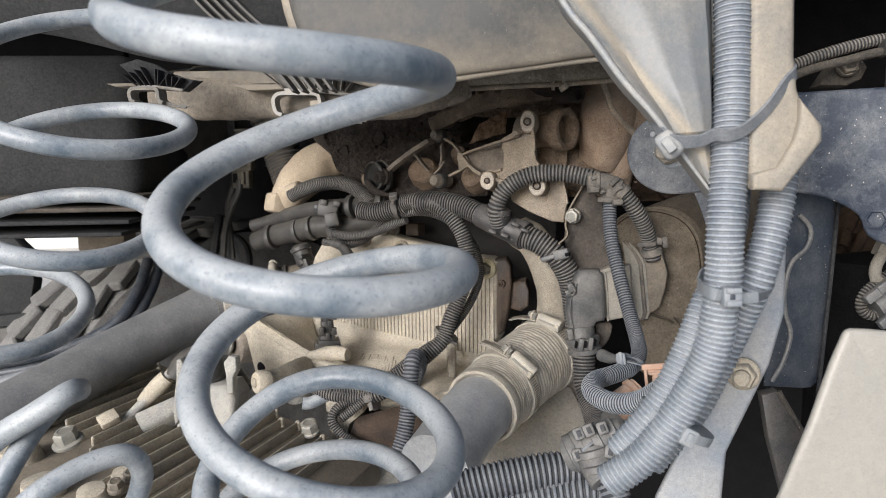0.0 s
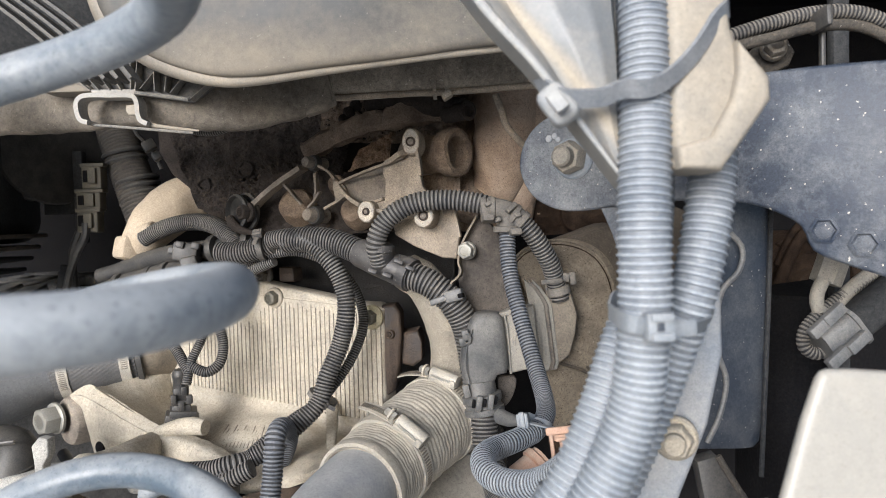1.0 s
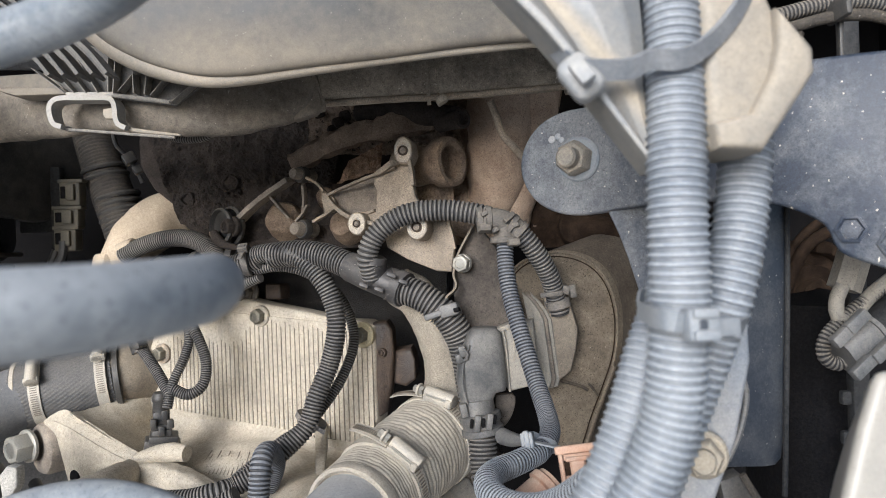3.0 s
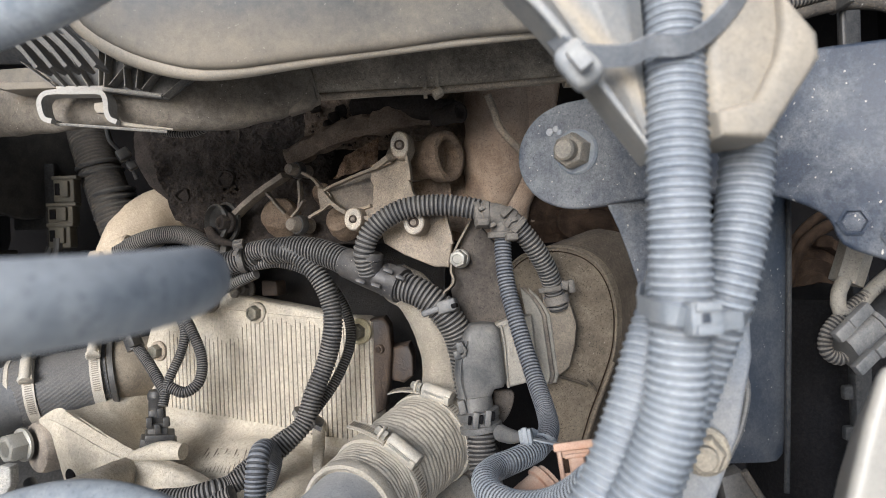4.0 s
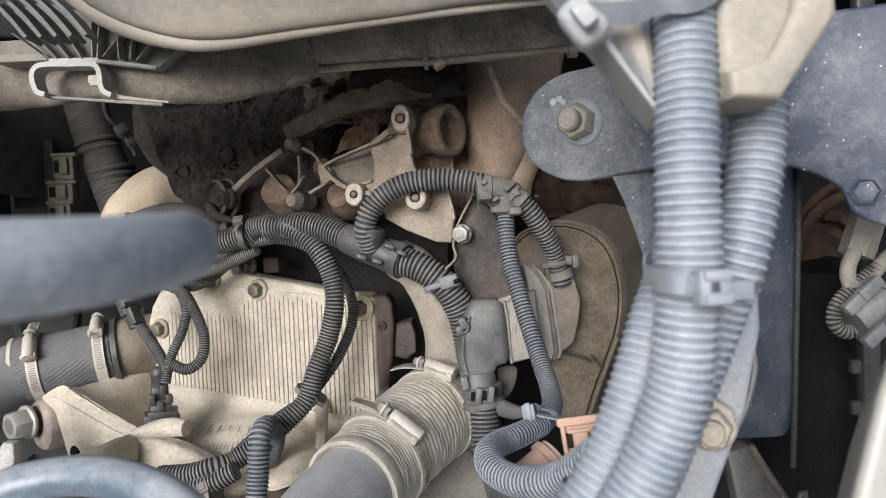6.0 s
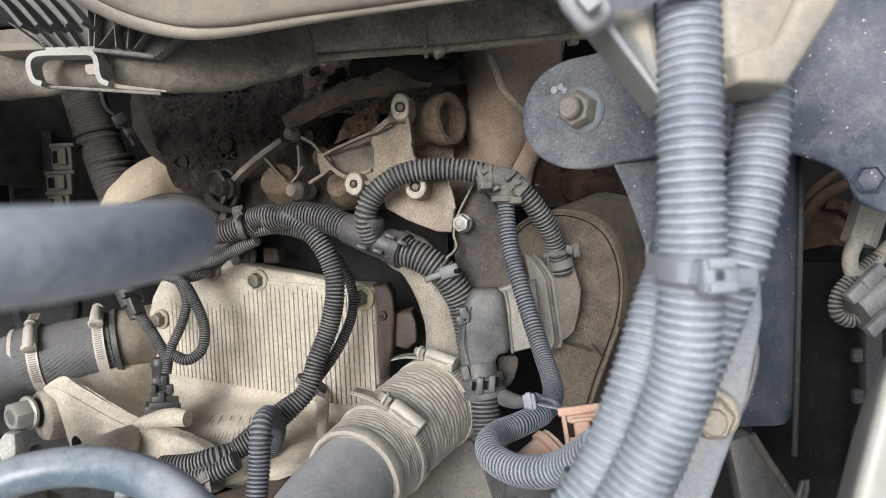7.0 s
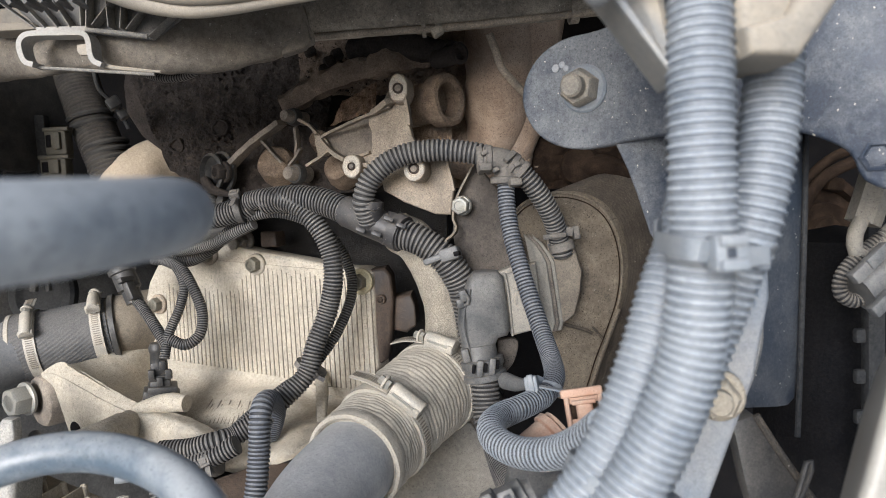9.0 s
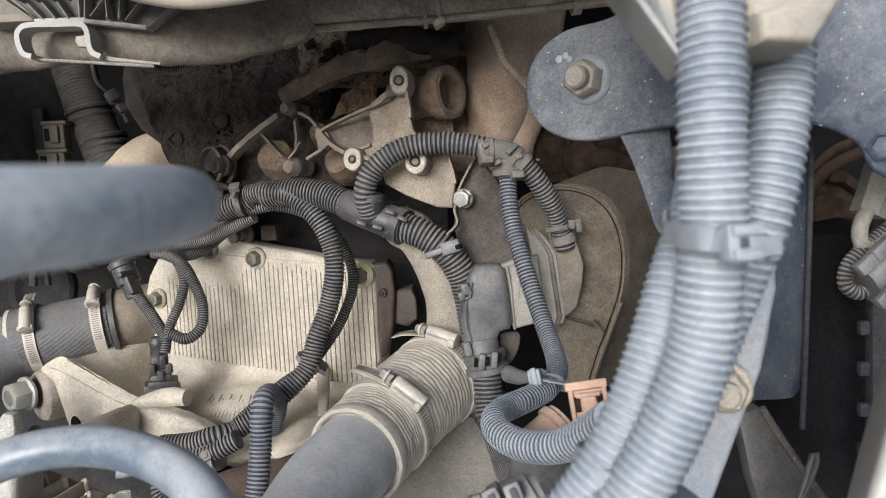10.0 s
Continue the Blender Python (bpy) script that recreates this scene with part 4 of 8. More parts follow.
    part("tube", sweep([(0.1474, 0.3403, 1.4044), (0.1699, 0.3411, 1.4127), (0.1923, 0.3417, 1.4178), (0.2147, 0.3423, 1.4229), (0.237, 0.3428, 1.4233), (0.2553, 0.3429, 1.4164), (0.2778, 0.3427, 1.4015)], 0.0032, 10), beam_paint, h)
    part("clip", box((0.0042, 0.012, 0.018), aim((0.2165, 0.3386, 1.4256), (0.1, -1, 0.1)), 0.002), black_plastic, h)
    part("clip_leg", box((0.0028, 0.004, 0.035), pose(*(0.2213, 0.3459, 1.412)), 0.001), black_plastic, h)
    b = thing("lever", "dusty black steel lever with a hex bolt", "lever")
    part("plate", prism([(0.1842, 0.3682, 1.4036), (0.193, 0.3688, 1.417), (0.2017, 0.3693, 1.4242), (0.2137, 0.3695, 1.4246), (0.2186, 0.3693, 1.4163), (0.2149, 0.3689, 1.4079), (0.2046, 0.3685, 1.4031)], (0, 0.02, 0), 0.003), beam_paint, b)
    bolt(b, (0.2013, 0.3612, 1.4165), (-0.2, -1, 0.1), 0.0114, 0.0074, dark_steel)


right_background()


# ---------------------------------------------------------------- cab underside
def cab_underside():
    low = [(-0.2467, 0.4148, 1.6004), (-0.2416, 0.4143, 1.5226), (-0.2345, 0.4141, 1.478), (-0.2226, 0.4124, 1.4528), (-0.2024, 0.4116, 1.4365), (-0.18, 0.4108, 1.4253), (-0.1506, 0.4102, 1.4177), (-0.1239, 0.4118, 1.418), (-0.1073, 0.4135, 1.42), (-0.0582, 0.4168, 1.426), (0.0104, 0.4211, 1.4332), (0.0925, 0.4269, 1.4398), (0.1428, 0.4303, 1.4426)]
    low, _ = spline(low, 0.012)
    low = [tuple(p) for p in low]
    tub = prism(low + [(low[-1][0], low[-1][1], 1.72), (low[0][0], low[0][1], 1.72)], (0, 0.075, 0.036), 0.012, 5)
    cf = thing("cab_floor_tub", "dust-covered moulded plastic tub under the cab floor", "cab floor")
    part("shell", tub.jitter(0.003, 0.1), tub_plastic, cf)
    edge = [tuple(Vector(p) + Vector((0, 0.012, 0.004))) for p in low[2:]]
    # Lip is dusty tan, coloured brighter than the tub as if strongly lit.
    part("lip", sweep(edge[::2], [0.0075, 0.0075, 0.0070, 0.006, 0.005, 0.004, 0.0035, 0.003, 0.003], 14), tan_plastic, cf, "moulded lower lip, dusty tan with its strong light put into colour")
    for k in range(5):
        u = k * 0.0080 - 0.012
        pts = [Vector(p) + Vector((u, 0, 0.0)) for p in [(-0.2881, 0.3667, 1.4914), (-0.2638, 0.3654, 1.4674), (-0.2357, 0.3646, 1.4452), (-0.2133, 0.3637, 1.4251), (-0.2003, 0.3626, 1.4093)]]
        part("rib", sweep([tuple(p) for p in pts], 0.0018, section=[(-0.55, -4), (0.55, -4), (0.55, 4), (-0.55, 4)], facing=(0, -1, 0)), web_grey, cf)
    lid = smooth_outline([(-0.6757, 0.4259, 1.5379), (-0.5566, 0.4403, 1.52), (-0.3727, 0.4663, 1.5229), (-0.1562, 0.4967, 1.5254), (-0.1235, 0.492, 1.4491), (-0.1944, 0.5055, 1.4468), (-0.29, 0.5087, 1.4526), (-0.3932, 0.4949, 1.4574), (-0.5308, 0.4796, 1.4891), (-0.7142, 0.4557, 1.5031)], 0.02)
    single("cab_floor_panel", prism(lid, (0, 0.05, 0.02), 0.004), panel_black, "rough grey plastic panel under the cab", "cab floor")
    b = thing("cross_beam", "dusty black pressed-steel cross beam under the cab", "beam")
    sec = [(0.5 * math.cos(a), math.copysign(abs(math.sin(a)) ** 0.6, math.sin(a))) for a in [i / 20 * math.tau for i in range(20)]]
    mid = [(-0.431, 0.53, 1.4269), (-0.3702, 0.51, 1.4223), (-0.3126, 0.497, 1.4199), (-0.2676, 0.487, 1.4201), (-0.2298, 0.48, 1.4205), (-0.1958, 0.48, 1.4174), (-0.1589, 0.484, 1.4157), (-0.1354, 0.492, 1.42), (-0.1135, 0.502, 1.4284), (-0.0927, 0.51, 1.4367)]
    part("body", sweep(mid, 0.0216, section=sec, step=0.003).jitter(0.0014, 0.012), beam_body, b)
    part("end_flange", prism([(-0.1127, 0.5, 1.439), (-0.0901, 0.5, 1.4427), (-0.0861, 0.5, 1.4179), (-0.0911, 0.5, 1.4119), (-0.1065, 0.497, 1.4066)], (0, 0.012, 0), 0.002).jitter(0.0008, 0.008), beam_body, b)
    rail = [(-0.1148, 0.54, 1.4484), (-0.0531, 0.54, 1.4503), (0.0038, 0.54, 1.4513), (0.0559, 0.54, 1.4535), (0.1127, 0.54, 1.4565), (0.16, 0.54, 1.4588)]
    part("tube", sweep(rail, 0.0240, section=sec, step=0.003).jitter(0.0008, 0.014), beam_dust, b)
    # Paler bead along the tube's lower edge.
    part("lower_pale_edge", sweep([tuple(Vector(p) + Vector((0, -0.0075, -0.0222))) for p in rail], 0.0026, 10), cast_mid, b)
    for x in (-0.0075, 0.0030):
        part("band", sweep([(x, 0.54, 1.4515), (x + 0.0032, 0.54, 1.4517)], 0.0278, section=sec, step=0.002), beam_dust, b)
    part("band_tab", box((0.009, 0.014, 0.006), pose(*(0.006, 0.53, 1.4256), ry=-30), 0.0015), beam_dust, b)
    part("band", sweep([(0.108, 0.54, 1.4561), (0.1146, 0.54, 1.4564)], 0.0278, section=sec, step=0.002), beam_dust, b)
    part("side_flange", prism([(-0.4038, 0.52, 1.4526), (-0.2696, 0.475, 1.4438), (-0.2631, 0.47, 1.4299), (-0.4042, 0.52, 1.4398)], (0, 0.012, 0.002), 0.0015), tub_plastic, b)
    ex = (Vector((-0.1681, 0.3815, 1.4007)) - Vector((-0.2031, 0.3812, 1.4018))) / 100
    ez = (Vector((-0.2026, 0.3814, 1.4193)) - Vector((-0.2036, 0.3809, 1.3842))) / 100
    ey = Vector((0, 1, 0))
    for n in range(2):
        k = thing("rail_bracket", "pale-edged ribbed bracket with an open channel end", "bracket", "rail brackets")
        o = Vector((-0.242, 0.457, 1.4185)) if n == 0 else Vector((-0.3709, 0.4148, 1.4221))
        size = 1.18 if n == 0 else 0.72

        def at(x, y, back=0.0):
            return tuple(o + size * (ex * (x - 185) + ez * (190 - y)) + ey * back)

        c, _ = spline([at(*q) for q in ((146, 238), (134, 234), (128, 222), (126, 205), (133, 194), (148, 190), (185, 190), (220, 190), (231, 195), (235, 208), (236, 222), (241, 234), (253, 240))], 0.0015)
        part("channel", sweep(c, 0.0021, section=[(-0.8, -3.2), (0.8, -3.2), (0.8, 3.2), (-0.8, 3.2)], raw=True, facing=(0, -1, 0)), bracket_white if n == 0 else rib_dust, k, "pale worn rim of the channel" if n == 0 else "")
        part("under_edge", sweep([at(128, 222), at(134, 234), at(146, 240), at(185, 243), at(225, 246), at(330, 254)], 0.0011, 8), rib_dust, k)
        part("lip", sweep([at(236, 222), at(241, 234), at(253, 240), at(290, 245), at(340, 250)], [0.0016, 0.0016, 0.0014, 0.0011, 0.0008], 8), tan_plastic if n == 0 else rib_dust, k)
        part("tab", prism([at(208, 205), at(232, 202), at(233, 222), at(212, 222), at(207, 214)], (0, 0.004, 0), 0.001), tan_plastic, k)
        part("plate", prism([at(146, 178, -0.003), at(230, 177, -0.003), at(228, 187, -0.003), at(150, 187, -0.003)], (0, 0.03, 0), 0.0012), bracket_white, k)
        part("side_flange", prism([at(20, 171), at(138, 168), at(150, 180), at(60, 183)], (0, 0.02, 0), 0.001), tub_plastic, k)
        part("web", prism([at(60, 100, 0.006), at(130, 80, 0.006), at(205, 100, 0.006), at(262, 132, 0.006), at(330, 152, 0.006), at(378, 158, 0.006), at(325, 197, 0.006), at(230, 186, 0.006), at(150, 182, 0.006)], (0, 0.004, 0), 0.001), web_grey if n == 0 else panel_black, k)
        for top, low in (((92, 138), (148, 180)), ((118, 130), (164, 180)), ((140, 122), (184, 180)), ((163, 112), (204, 180)), ((221, 120), (221, 178)), ((233, 124), (229, 178)), ((272, 136), (238, 177)), ((262, 140), (264, 180)), ((286, 146), (282, 182)), ((318, 152), (292, 184)), ((368, 160), (326, 196))):
            a, b = Vector(at(*top, -0.004)), Vector(at(*low, -0.004))
            w = ex * 0.9
            part("rib", prism([tuple(a - w), tuple(a + w), tuple(b + w * 1.6), tuple(b - w * 1.6)], (0, 0.011, 0), 0.0004), rib_dust if n == 0 else panel_black, k)
        part("lower_edge", sweep([at(228, 184, -0.003), at(280, 190, -0.003), at(325, 196, -0.003)], 0.0016, 8), rib_dust, k)


cab_underside()


# ---------------------------------------------------------------- engine
COOL_N = Vector((-0.400, -0.917, 0))


def engine_block():
    t = thing("engine_block", "dark engine block caked with oily dirt", "engine block")
    face = [(-0.357, 0.8255, 1.5213), (-0.1345, 0.8244, 1.5097), (0.0239, 0.822, 1.4815), (0.0278, 0.8063, 1.3122), (-0.0551, 0.8054, 1.3080), (-0.2700, 0.8054, 1.3060), (-0.3154, 0.808, 1.3466), (-0.3249, 0.81, 1.3689), (-0.3494, 0.814, 1.3889), (-0.3672, 0.818, 1.4185), (-0.3692, 0.82, 1.4491)]
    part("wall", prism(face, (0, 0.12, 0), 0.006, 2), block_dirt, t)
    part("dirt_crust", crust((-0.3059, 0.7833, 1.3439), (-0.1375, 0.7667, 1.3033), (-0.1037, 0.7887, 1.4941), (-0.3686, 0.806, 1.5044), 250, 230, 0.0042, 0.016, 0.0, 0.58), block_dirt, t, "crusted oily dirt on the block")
    part("upper_crust", crust((-0.1462, 0.7516, 1.4148), (0.02, 0.7282, 1.4092), (0.0358, 0.7489, 1.4778), (-0.1441, 0.765, 1.4904), 150, 70, 0.006, 0.022, 3.0, 0.58), rail_dirt, t)
    for p, r in (((-0.245, 0.772, 1.3904), 0.0098), ((-0.2963, 0.775, 1.3721), 0.0085)):
        part("boss", lathe([(r * 1.2, -0.02), (r * 1.1, -0.001), (r, 0.0006), (r * 0.84, 0.0002), (r * 0.76, -0.003), (r * 0.3, -0.002)], 26, aim(Vector(p) + Vector((0, 0.008, 0)), (-0.15, -1, 0))).jitter(0.0022, 0.006), block_dirt, t)
    for p in ((-0.108, 0.7307, 1.4466), (-0.1132, 0.7301, 1.4385), (-0.101, 0.7392, 1.4555), (-0.1312, 0.7474, 1.4629), (-0.0647, 0.7312, 1.4522)):
        part("fitting", box((0.012, 0.012, 0.012), aim(p, (0.3, -1, 0.2), 20), 0.003, 2), block_dirt, t)
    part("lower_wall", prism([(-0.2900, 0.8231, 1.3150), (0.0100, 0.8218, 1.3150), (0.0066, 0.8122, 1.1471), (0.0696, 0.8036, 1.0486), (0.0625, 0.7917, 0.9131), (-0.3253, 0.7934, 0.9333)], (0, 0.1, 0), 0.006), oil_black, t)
    # brown castings behind the bracket
    part("shoulder", sweep([(0.0749, 0.7079, 1.4982), (0.072, 0.7054, 1.4643), (0.0692, 0.7029, 1.4304), (0.0653, 0.7004, 1.3965), (0.0607, 0.7022, 1.3687), (0.0557, 0.7087, 1.3513)], [0.0370, 0.0370, 0.0365, 0.0355, 0.0335, 0.0240], 40).jitter(0.003, 0.03), cast_brown, t)
    part("shoulder_side", sweep([(0.1045, 0.7155, 1.4895), (0.0997, 0.7125, 1.4502), (0.0923, 0.7131, 1.406), (0.084, 0.7137, 1.3614), (0.0777, 0.7184, 1.3336)], [0.0330, 0.0325, 0.0310, 0.0280, 0.0180], 36).jitter(0.003, 0.03), cast_brown, t)
    part("shoulder_base", prism([(0.0008, 0.7067, 1.3811), (0.039, 0.7072, 1.3879), (0.0763, 0.7065, 1.3773), (0.1046, 0.7054, 1.3614), (0.0962, 0.7016, 1.3096), (0.061, 0.701, 1.3026), (0.0152, 0.7021, 1.3194), (-0.0069, 0.7039, 1.3437)], (0, 0.06, 0), 0.01, 3).jitter(0.003, 0.02), cast_back, t)
    part("back_casting", crust((-0.0212, 0.7286, 1.3098), (0.1045, 0.7206, 1.3035), (0.1512, 0.7369, 1.522), (-0.0102, 0.753, 1.5349), 60, 50, 0.006, 0.03, 7.0), cast_back, t)
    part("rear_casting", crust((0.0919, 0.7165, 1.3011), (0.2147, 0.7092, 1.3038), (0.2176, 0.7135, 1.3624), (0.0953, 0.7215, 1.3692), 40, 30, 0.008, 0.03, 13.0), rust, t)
    ax = Vector((0.80, -0.60, 0.02))
    part("port", lathe([(0.019, -0.05), (0.020, -0.022), (0.0245, -0.016), (0.0255, -0.004), (0.0245, 0.0), (0.0205, 0.001), (0.0165, -0.002), (0.0155, -0.016), (0.004, -0.017)], 36, aim((0.0160, 0.6510, 1.3905), ax)).jitter(0.0008, 0.01), cast_back, t)
    part("port_neck", lathe([(0.021, -0.05), (0.0205, -0.02)], 30, aim((0.0016, 0.6724, 1.3909), ax)).jitter(0.001, 0.01), cast_mid, t)
    part("stub", lathe([(0.0085, -0.03), (0.0085, 0), (0.0098, 0.001), (0.0098, 0.004), (0.0065, 0.005), (0.005, 0)], 24, aim((0.0235, 0.6284, 1.428), (0.75, -0.9, 0))).jitter(0.0008, 0.008), block_dirt, t)
    part("stub_pipe", sweep([(0.0200, 0.6442, 1.4320), (0.0016, 0.6682, 1.4396), (-0.0351, 0.6923, 1.4513), (-0.0825, 0.7078, 1.4512)], 0.0120, 18).jitter(0.003, 0.012), block_dirt, t)
    part("rusty_face", crust((-0.1066, 0.7, 1.3765), (-0.0601, 0.7, 1.3896), (-0.0573, 0.706, 1.4195), (-0.0933, 0.706, 1.4023), 60, 36, 0.0035, 0.010, 2.0), cast_speck, t, "rust-speckled casting behind the bracket")
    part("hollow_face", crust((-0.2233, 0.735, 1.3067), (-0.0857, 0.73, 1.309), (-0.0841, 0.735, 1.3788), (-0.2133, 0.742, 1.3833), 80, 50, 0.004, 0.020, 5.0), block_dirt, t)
    for q, r, lift in (((-0.1712, 0.722, 1.3441), 0.018, 0.3), ((-0.1036, 0.712, 1.3355), 0.014, 0.3), ((-0.123, 0.715, 1.3659), 0.009, 0.3), ((-0.2534, 0.765, 1.3323), 0.012, 0.4), ((-0.0721, 0.7, 1.333), 0.012, 0.3)):
        part("knob", lathe([(r * 1.25, -0.025), (r * 1.12, -0.004), (r * 0.98, r * lift * 0.5), (r * 0.72, r * lift), (r * 0.35, r * lift * 1.25), (0.001, r * lift * 1.3)], 30, aim(q, (-0.15, -1, 0.35))).jitter(0.0018, 0.014), cast_back, t)
    part("brown_face", crust((-0.0268, 0.69, 1.3481), (0.0162, 0.69, 1.3468), (0.017, 0.694, 1.4131), (-0.0274, 0.694, 1.4145), 40, 40, 0.0025, 0.016, 11.0), cast_back, t)
    part("top_rail", sweep([(-0.1552, 0.7195, 1.4013), (-0.1293, 0.7127, 1.4142), (-0.1012, 0.7058, 1.4244), (-0.0711, 0.6985, 1.4307), (-0.0359, 0.6912, 1.4355), (-0.0019, 0.6914, 1.4372)], 0.0110, 16, section=[(0.7, 0.9), (1, 0.4), (1, -0.5), (0.6, -1), (-0.6, -1), (-1, -0.5), (-1, 0.5), (-0.6, 1)]).jitter(0.0035, 0.010), rail_dirt, t)


engine_block()


def pump_bracket():
    t = thing("pump_bracket", "dusty cast aluminium bracket with bolt lugs and ribs", "bracket")
    thick = (0.002, 0.014, 0)
    web = [(-0.0615, 0.6365, 1.3805), (-0.0472, 0.633, 1.386), (-0.0395, 0.6293, 1.3883), (-0.025, 0.6252, 1.385), (-0.0237, 0.6241, 1.3695), (-0.0213, 0.623, 1.355), (-0.0144, 0.6184, 1.3452), (0.0024, 0.6223, 1.3456), (0.0079, 0.622, 1.3412), (0.0143, 0.6193, 1.3045), (0.0106, 0.6177, 1.2826), (-0.0032, 0.6178, 1.2838), (-0.0309, 0.6186, 1.2959), (-0.0494, 0.6194, 1.3076), (-0.0522, 0.6242, 1.3197), (-0.0699, 0.6363, 1.3261), (-0.0728, 0.6412, 1.3401), (-0.0627, 0.6376, 1.3431), (-0.0603, 0.6379, 1.3477), (-0.0596, 0.6391, 1.3635), (-0.0619, 0.6396, 1.3699)]
    part("web", prism(web, thick, 0.002, 3), cast_mid, t)
    # Recess floor in the darker casting copy, its shade put into colour.
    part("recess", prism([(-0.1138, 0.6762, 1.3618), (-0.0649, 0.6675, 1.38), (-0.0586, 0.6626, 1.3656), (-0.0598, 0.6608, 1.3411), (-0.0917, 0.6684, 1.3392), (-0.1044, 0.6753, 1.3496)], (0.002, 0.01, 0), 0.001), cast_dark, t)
    for p, rx, ry, hole in (((-0.0313, 0.6145, 1.3978), 18, 26, 9), ((-0.0781, 0.625, 1.3313), 18.5, 22, 7), ((-0.0204, 0.6014, 1.3255), 20, 23, 9)):
        u = 0.0005
        m = aim(p, (-0.2, -1, 0.02))
        q = m @ Matrix.Diagonal((rx / 20, ry / 20, 1, 1))
        lug = part("lug", lathe([(21.5 * u, -0.022), (20.5 * u, -0.003), (19.5 * u, -0.0008), (18 * u, 0), (hole * u, -0.001), (hole * u, -0.012), (hole * 0.2 * u, -0.0125)], 28, q).jitter(0.0009, 0.006), cast_mid, t)
        # Face ring coloured paler than the barrel, as lit from the front.
        part("worn_lit_face", lathe([(18.8 * u, -0.0006), (17 * u, 0.0004), (hole * 1.35 * u, 0.0005), (hole * 1.05 * u, -0.0008)], 28, q).jitter(0.0006, 0.004), lug_face, lug, "worn bolt face, its light put into a brighter colour")
        part("hole", lathe([(hole * 1.08 * u, -0.004), (hole * 1.08 * u, 0.0006), (hole * 0.95 * u, 0.0009), (hole * 0.78 * u, -0.0002)], 20, m), flank_brown, lug)
        part("bolt_end", lathe([(hole * 0.66 * u, -0.004), (hole * 0.66 * u, 0.0009), (hole * 0.5 * u, 0.0014)], 14, m), cast_dark, lug)
    # Lit ribs: paler casting copy, with the light put into colour.
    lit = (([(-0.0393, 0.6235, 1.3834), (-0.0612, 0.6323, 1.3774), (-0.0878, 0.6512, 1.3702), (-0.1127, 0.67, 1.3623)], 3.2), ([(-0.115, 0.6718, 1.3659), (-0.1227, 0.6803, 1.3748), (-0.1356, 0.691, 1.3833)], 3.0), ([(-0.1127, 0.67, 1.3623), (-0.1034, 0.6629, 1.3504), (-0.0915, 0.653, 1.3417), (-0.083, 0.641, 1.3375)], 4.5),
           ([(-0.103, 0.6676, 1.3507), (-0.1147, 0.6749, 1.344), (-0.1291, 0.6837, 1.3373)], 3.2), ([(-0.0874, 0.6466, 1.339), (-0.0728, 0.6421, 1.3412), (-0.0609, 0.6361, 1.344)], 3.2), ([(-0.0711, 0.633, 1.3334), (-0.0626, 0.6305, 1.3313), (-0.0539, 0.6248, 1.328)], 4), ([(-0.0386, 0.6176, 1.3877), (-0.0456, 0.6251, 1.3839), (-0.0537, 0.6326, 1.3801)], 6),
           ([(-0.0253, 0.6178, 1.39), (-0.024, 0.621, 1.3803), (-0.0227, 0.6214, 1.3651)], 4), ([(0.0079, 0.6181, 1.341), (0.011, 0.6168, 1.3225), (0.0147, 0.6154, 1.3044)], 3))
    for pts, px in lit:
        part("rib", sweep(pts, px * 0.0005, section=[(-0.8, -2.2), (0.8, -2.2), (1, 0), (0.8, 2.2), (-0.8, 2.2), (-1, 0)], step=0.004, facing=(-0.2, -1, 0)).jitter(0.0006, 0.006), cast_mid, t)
    part("node", prism([(-0.1192, 0.6722, 1.3705), (-0.1147, 0.6703, 1.3658), (-0.109, 0.6686, 1.3642), (-0.1046, 0.6666, 1.3584), (-0.1028, 0.6661, 1.3506), (-0.1104, 0.6704, 1.3458), (-0.1177, 0.6734, 1.3452), (-0.1182, 0.6743, 1.3574)], (0.002, 0.02, 0), 0.002), cast_mid, t)
    # Ribs away from the light: darker casting copy, shade painted in.
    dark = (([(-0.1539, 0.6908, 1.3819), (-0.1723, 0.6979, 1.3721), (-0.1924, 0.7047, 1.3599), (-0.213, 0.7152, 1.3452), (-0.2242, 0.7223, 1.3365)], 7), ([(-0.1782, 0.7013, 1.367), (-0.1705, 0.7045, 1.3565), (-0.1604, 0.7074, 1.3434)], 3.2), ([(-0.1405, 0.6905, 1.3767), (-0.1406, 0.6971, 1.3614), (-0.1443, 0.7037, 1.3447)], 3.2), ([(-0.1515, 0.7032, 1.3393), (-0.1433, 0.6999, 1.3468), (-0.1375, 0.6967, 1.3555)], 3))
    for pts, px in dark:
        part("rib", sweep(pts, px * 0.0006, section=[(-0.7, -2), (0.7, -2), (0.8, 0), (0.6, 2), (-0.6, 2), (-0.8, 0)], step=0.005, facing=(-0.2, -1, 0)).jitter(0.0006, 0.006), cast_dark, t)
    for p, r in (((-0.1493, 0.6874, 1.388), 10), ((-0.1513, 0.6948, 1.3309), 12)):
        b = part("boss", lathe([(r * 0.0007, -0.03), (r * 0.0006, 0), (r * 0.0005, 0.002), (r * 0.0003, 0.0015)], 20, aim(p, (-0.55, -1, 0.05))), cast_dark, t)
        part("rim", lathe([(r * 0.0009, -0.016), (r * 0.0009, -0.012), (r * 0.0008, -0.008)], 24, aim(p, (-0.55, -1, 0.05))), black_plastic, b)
    bolt(t, (-0.2216, 0.7067, 1.3359), (-0.6, -0.8, 0), 0.0152, 0.0111, block_dirt)
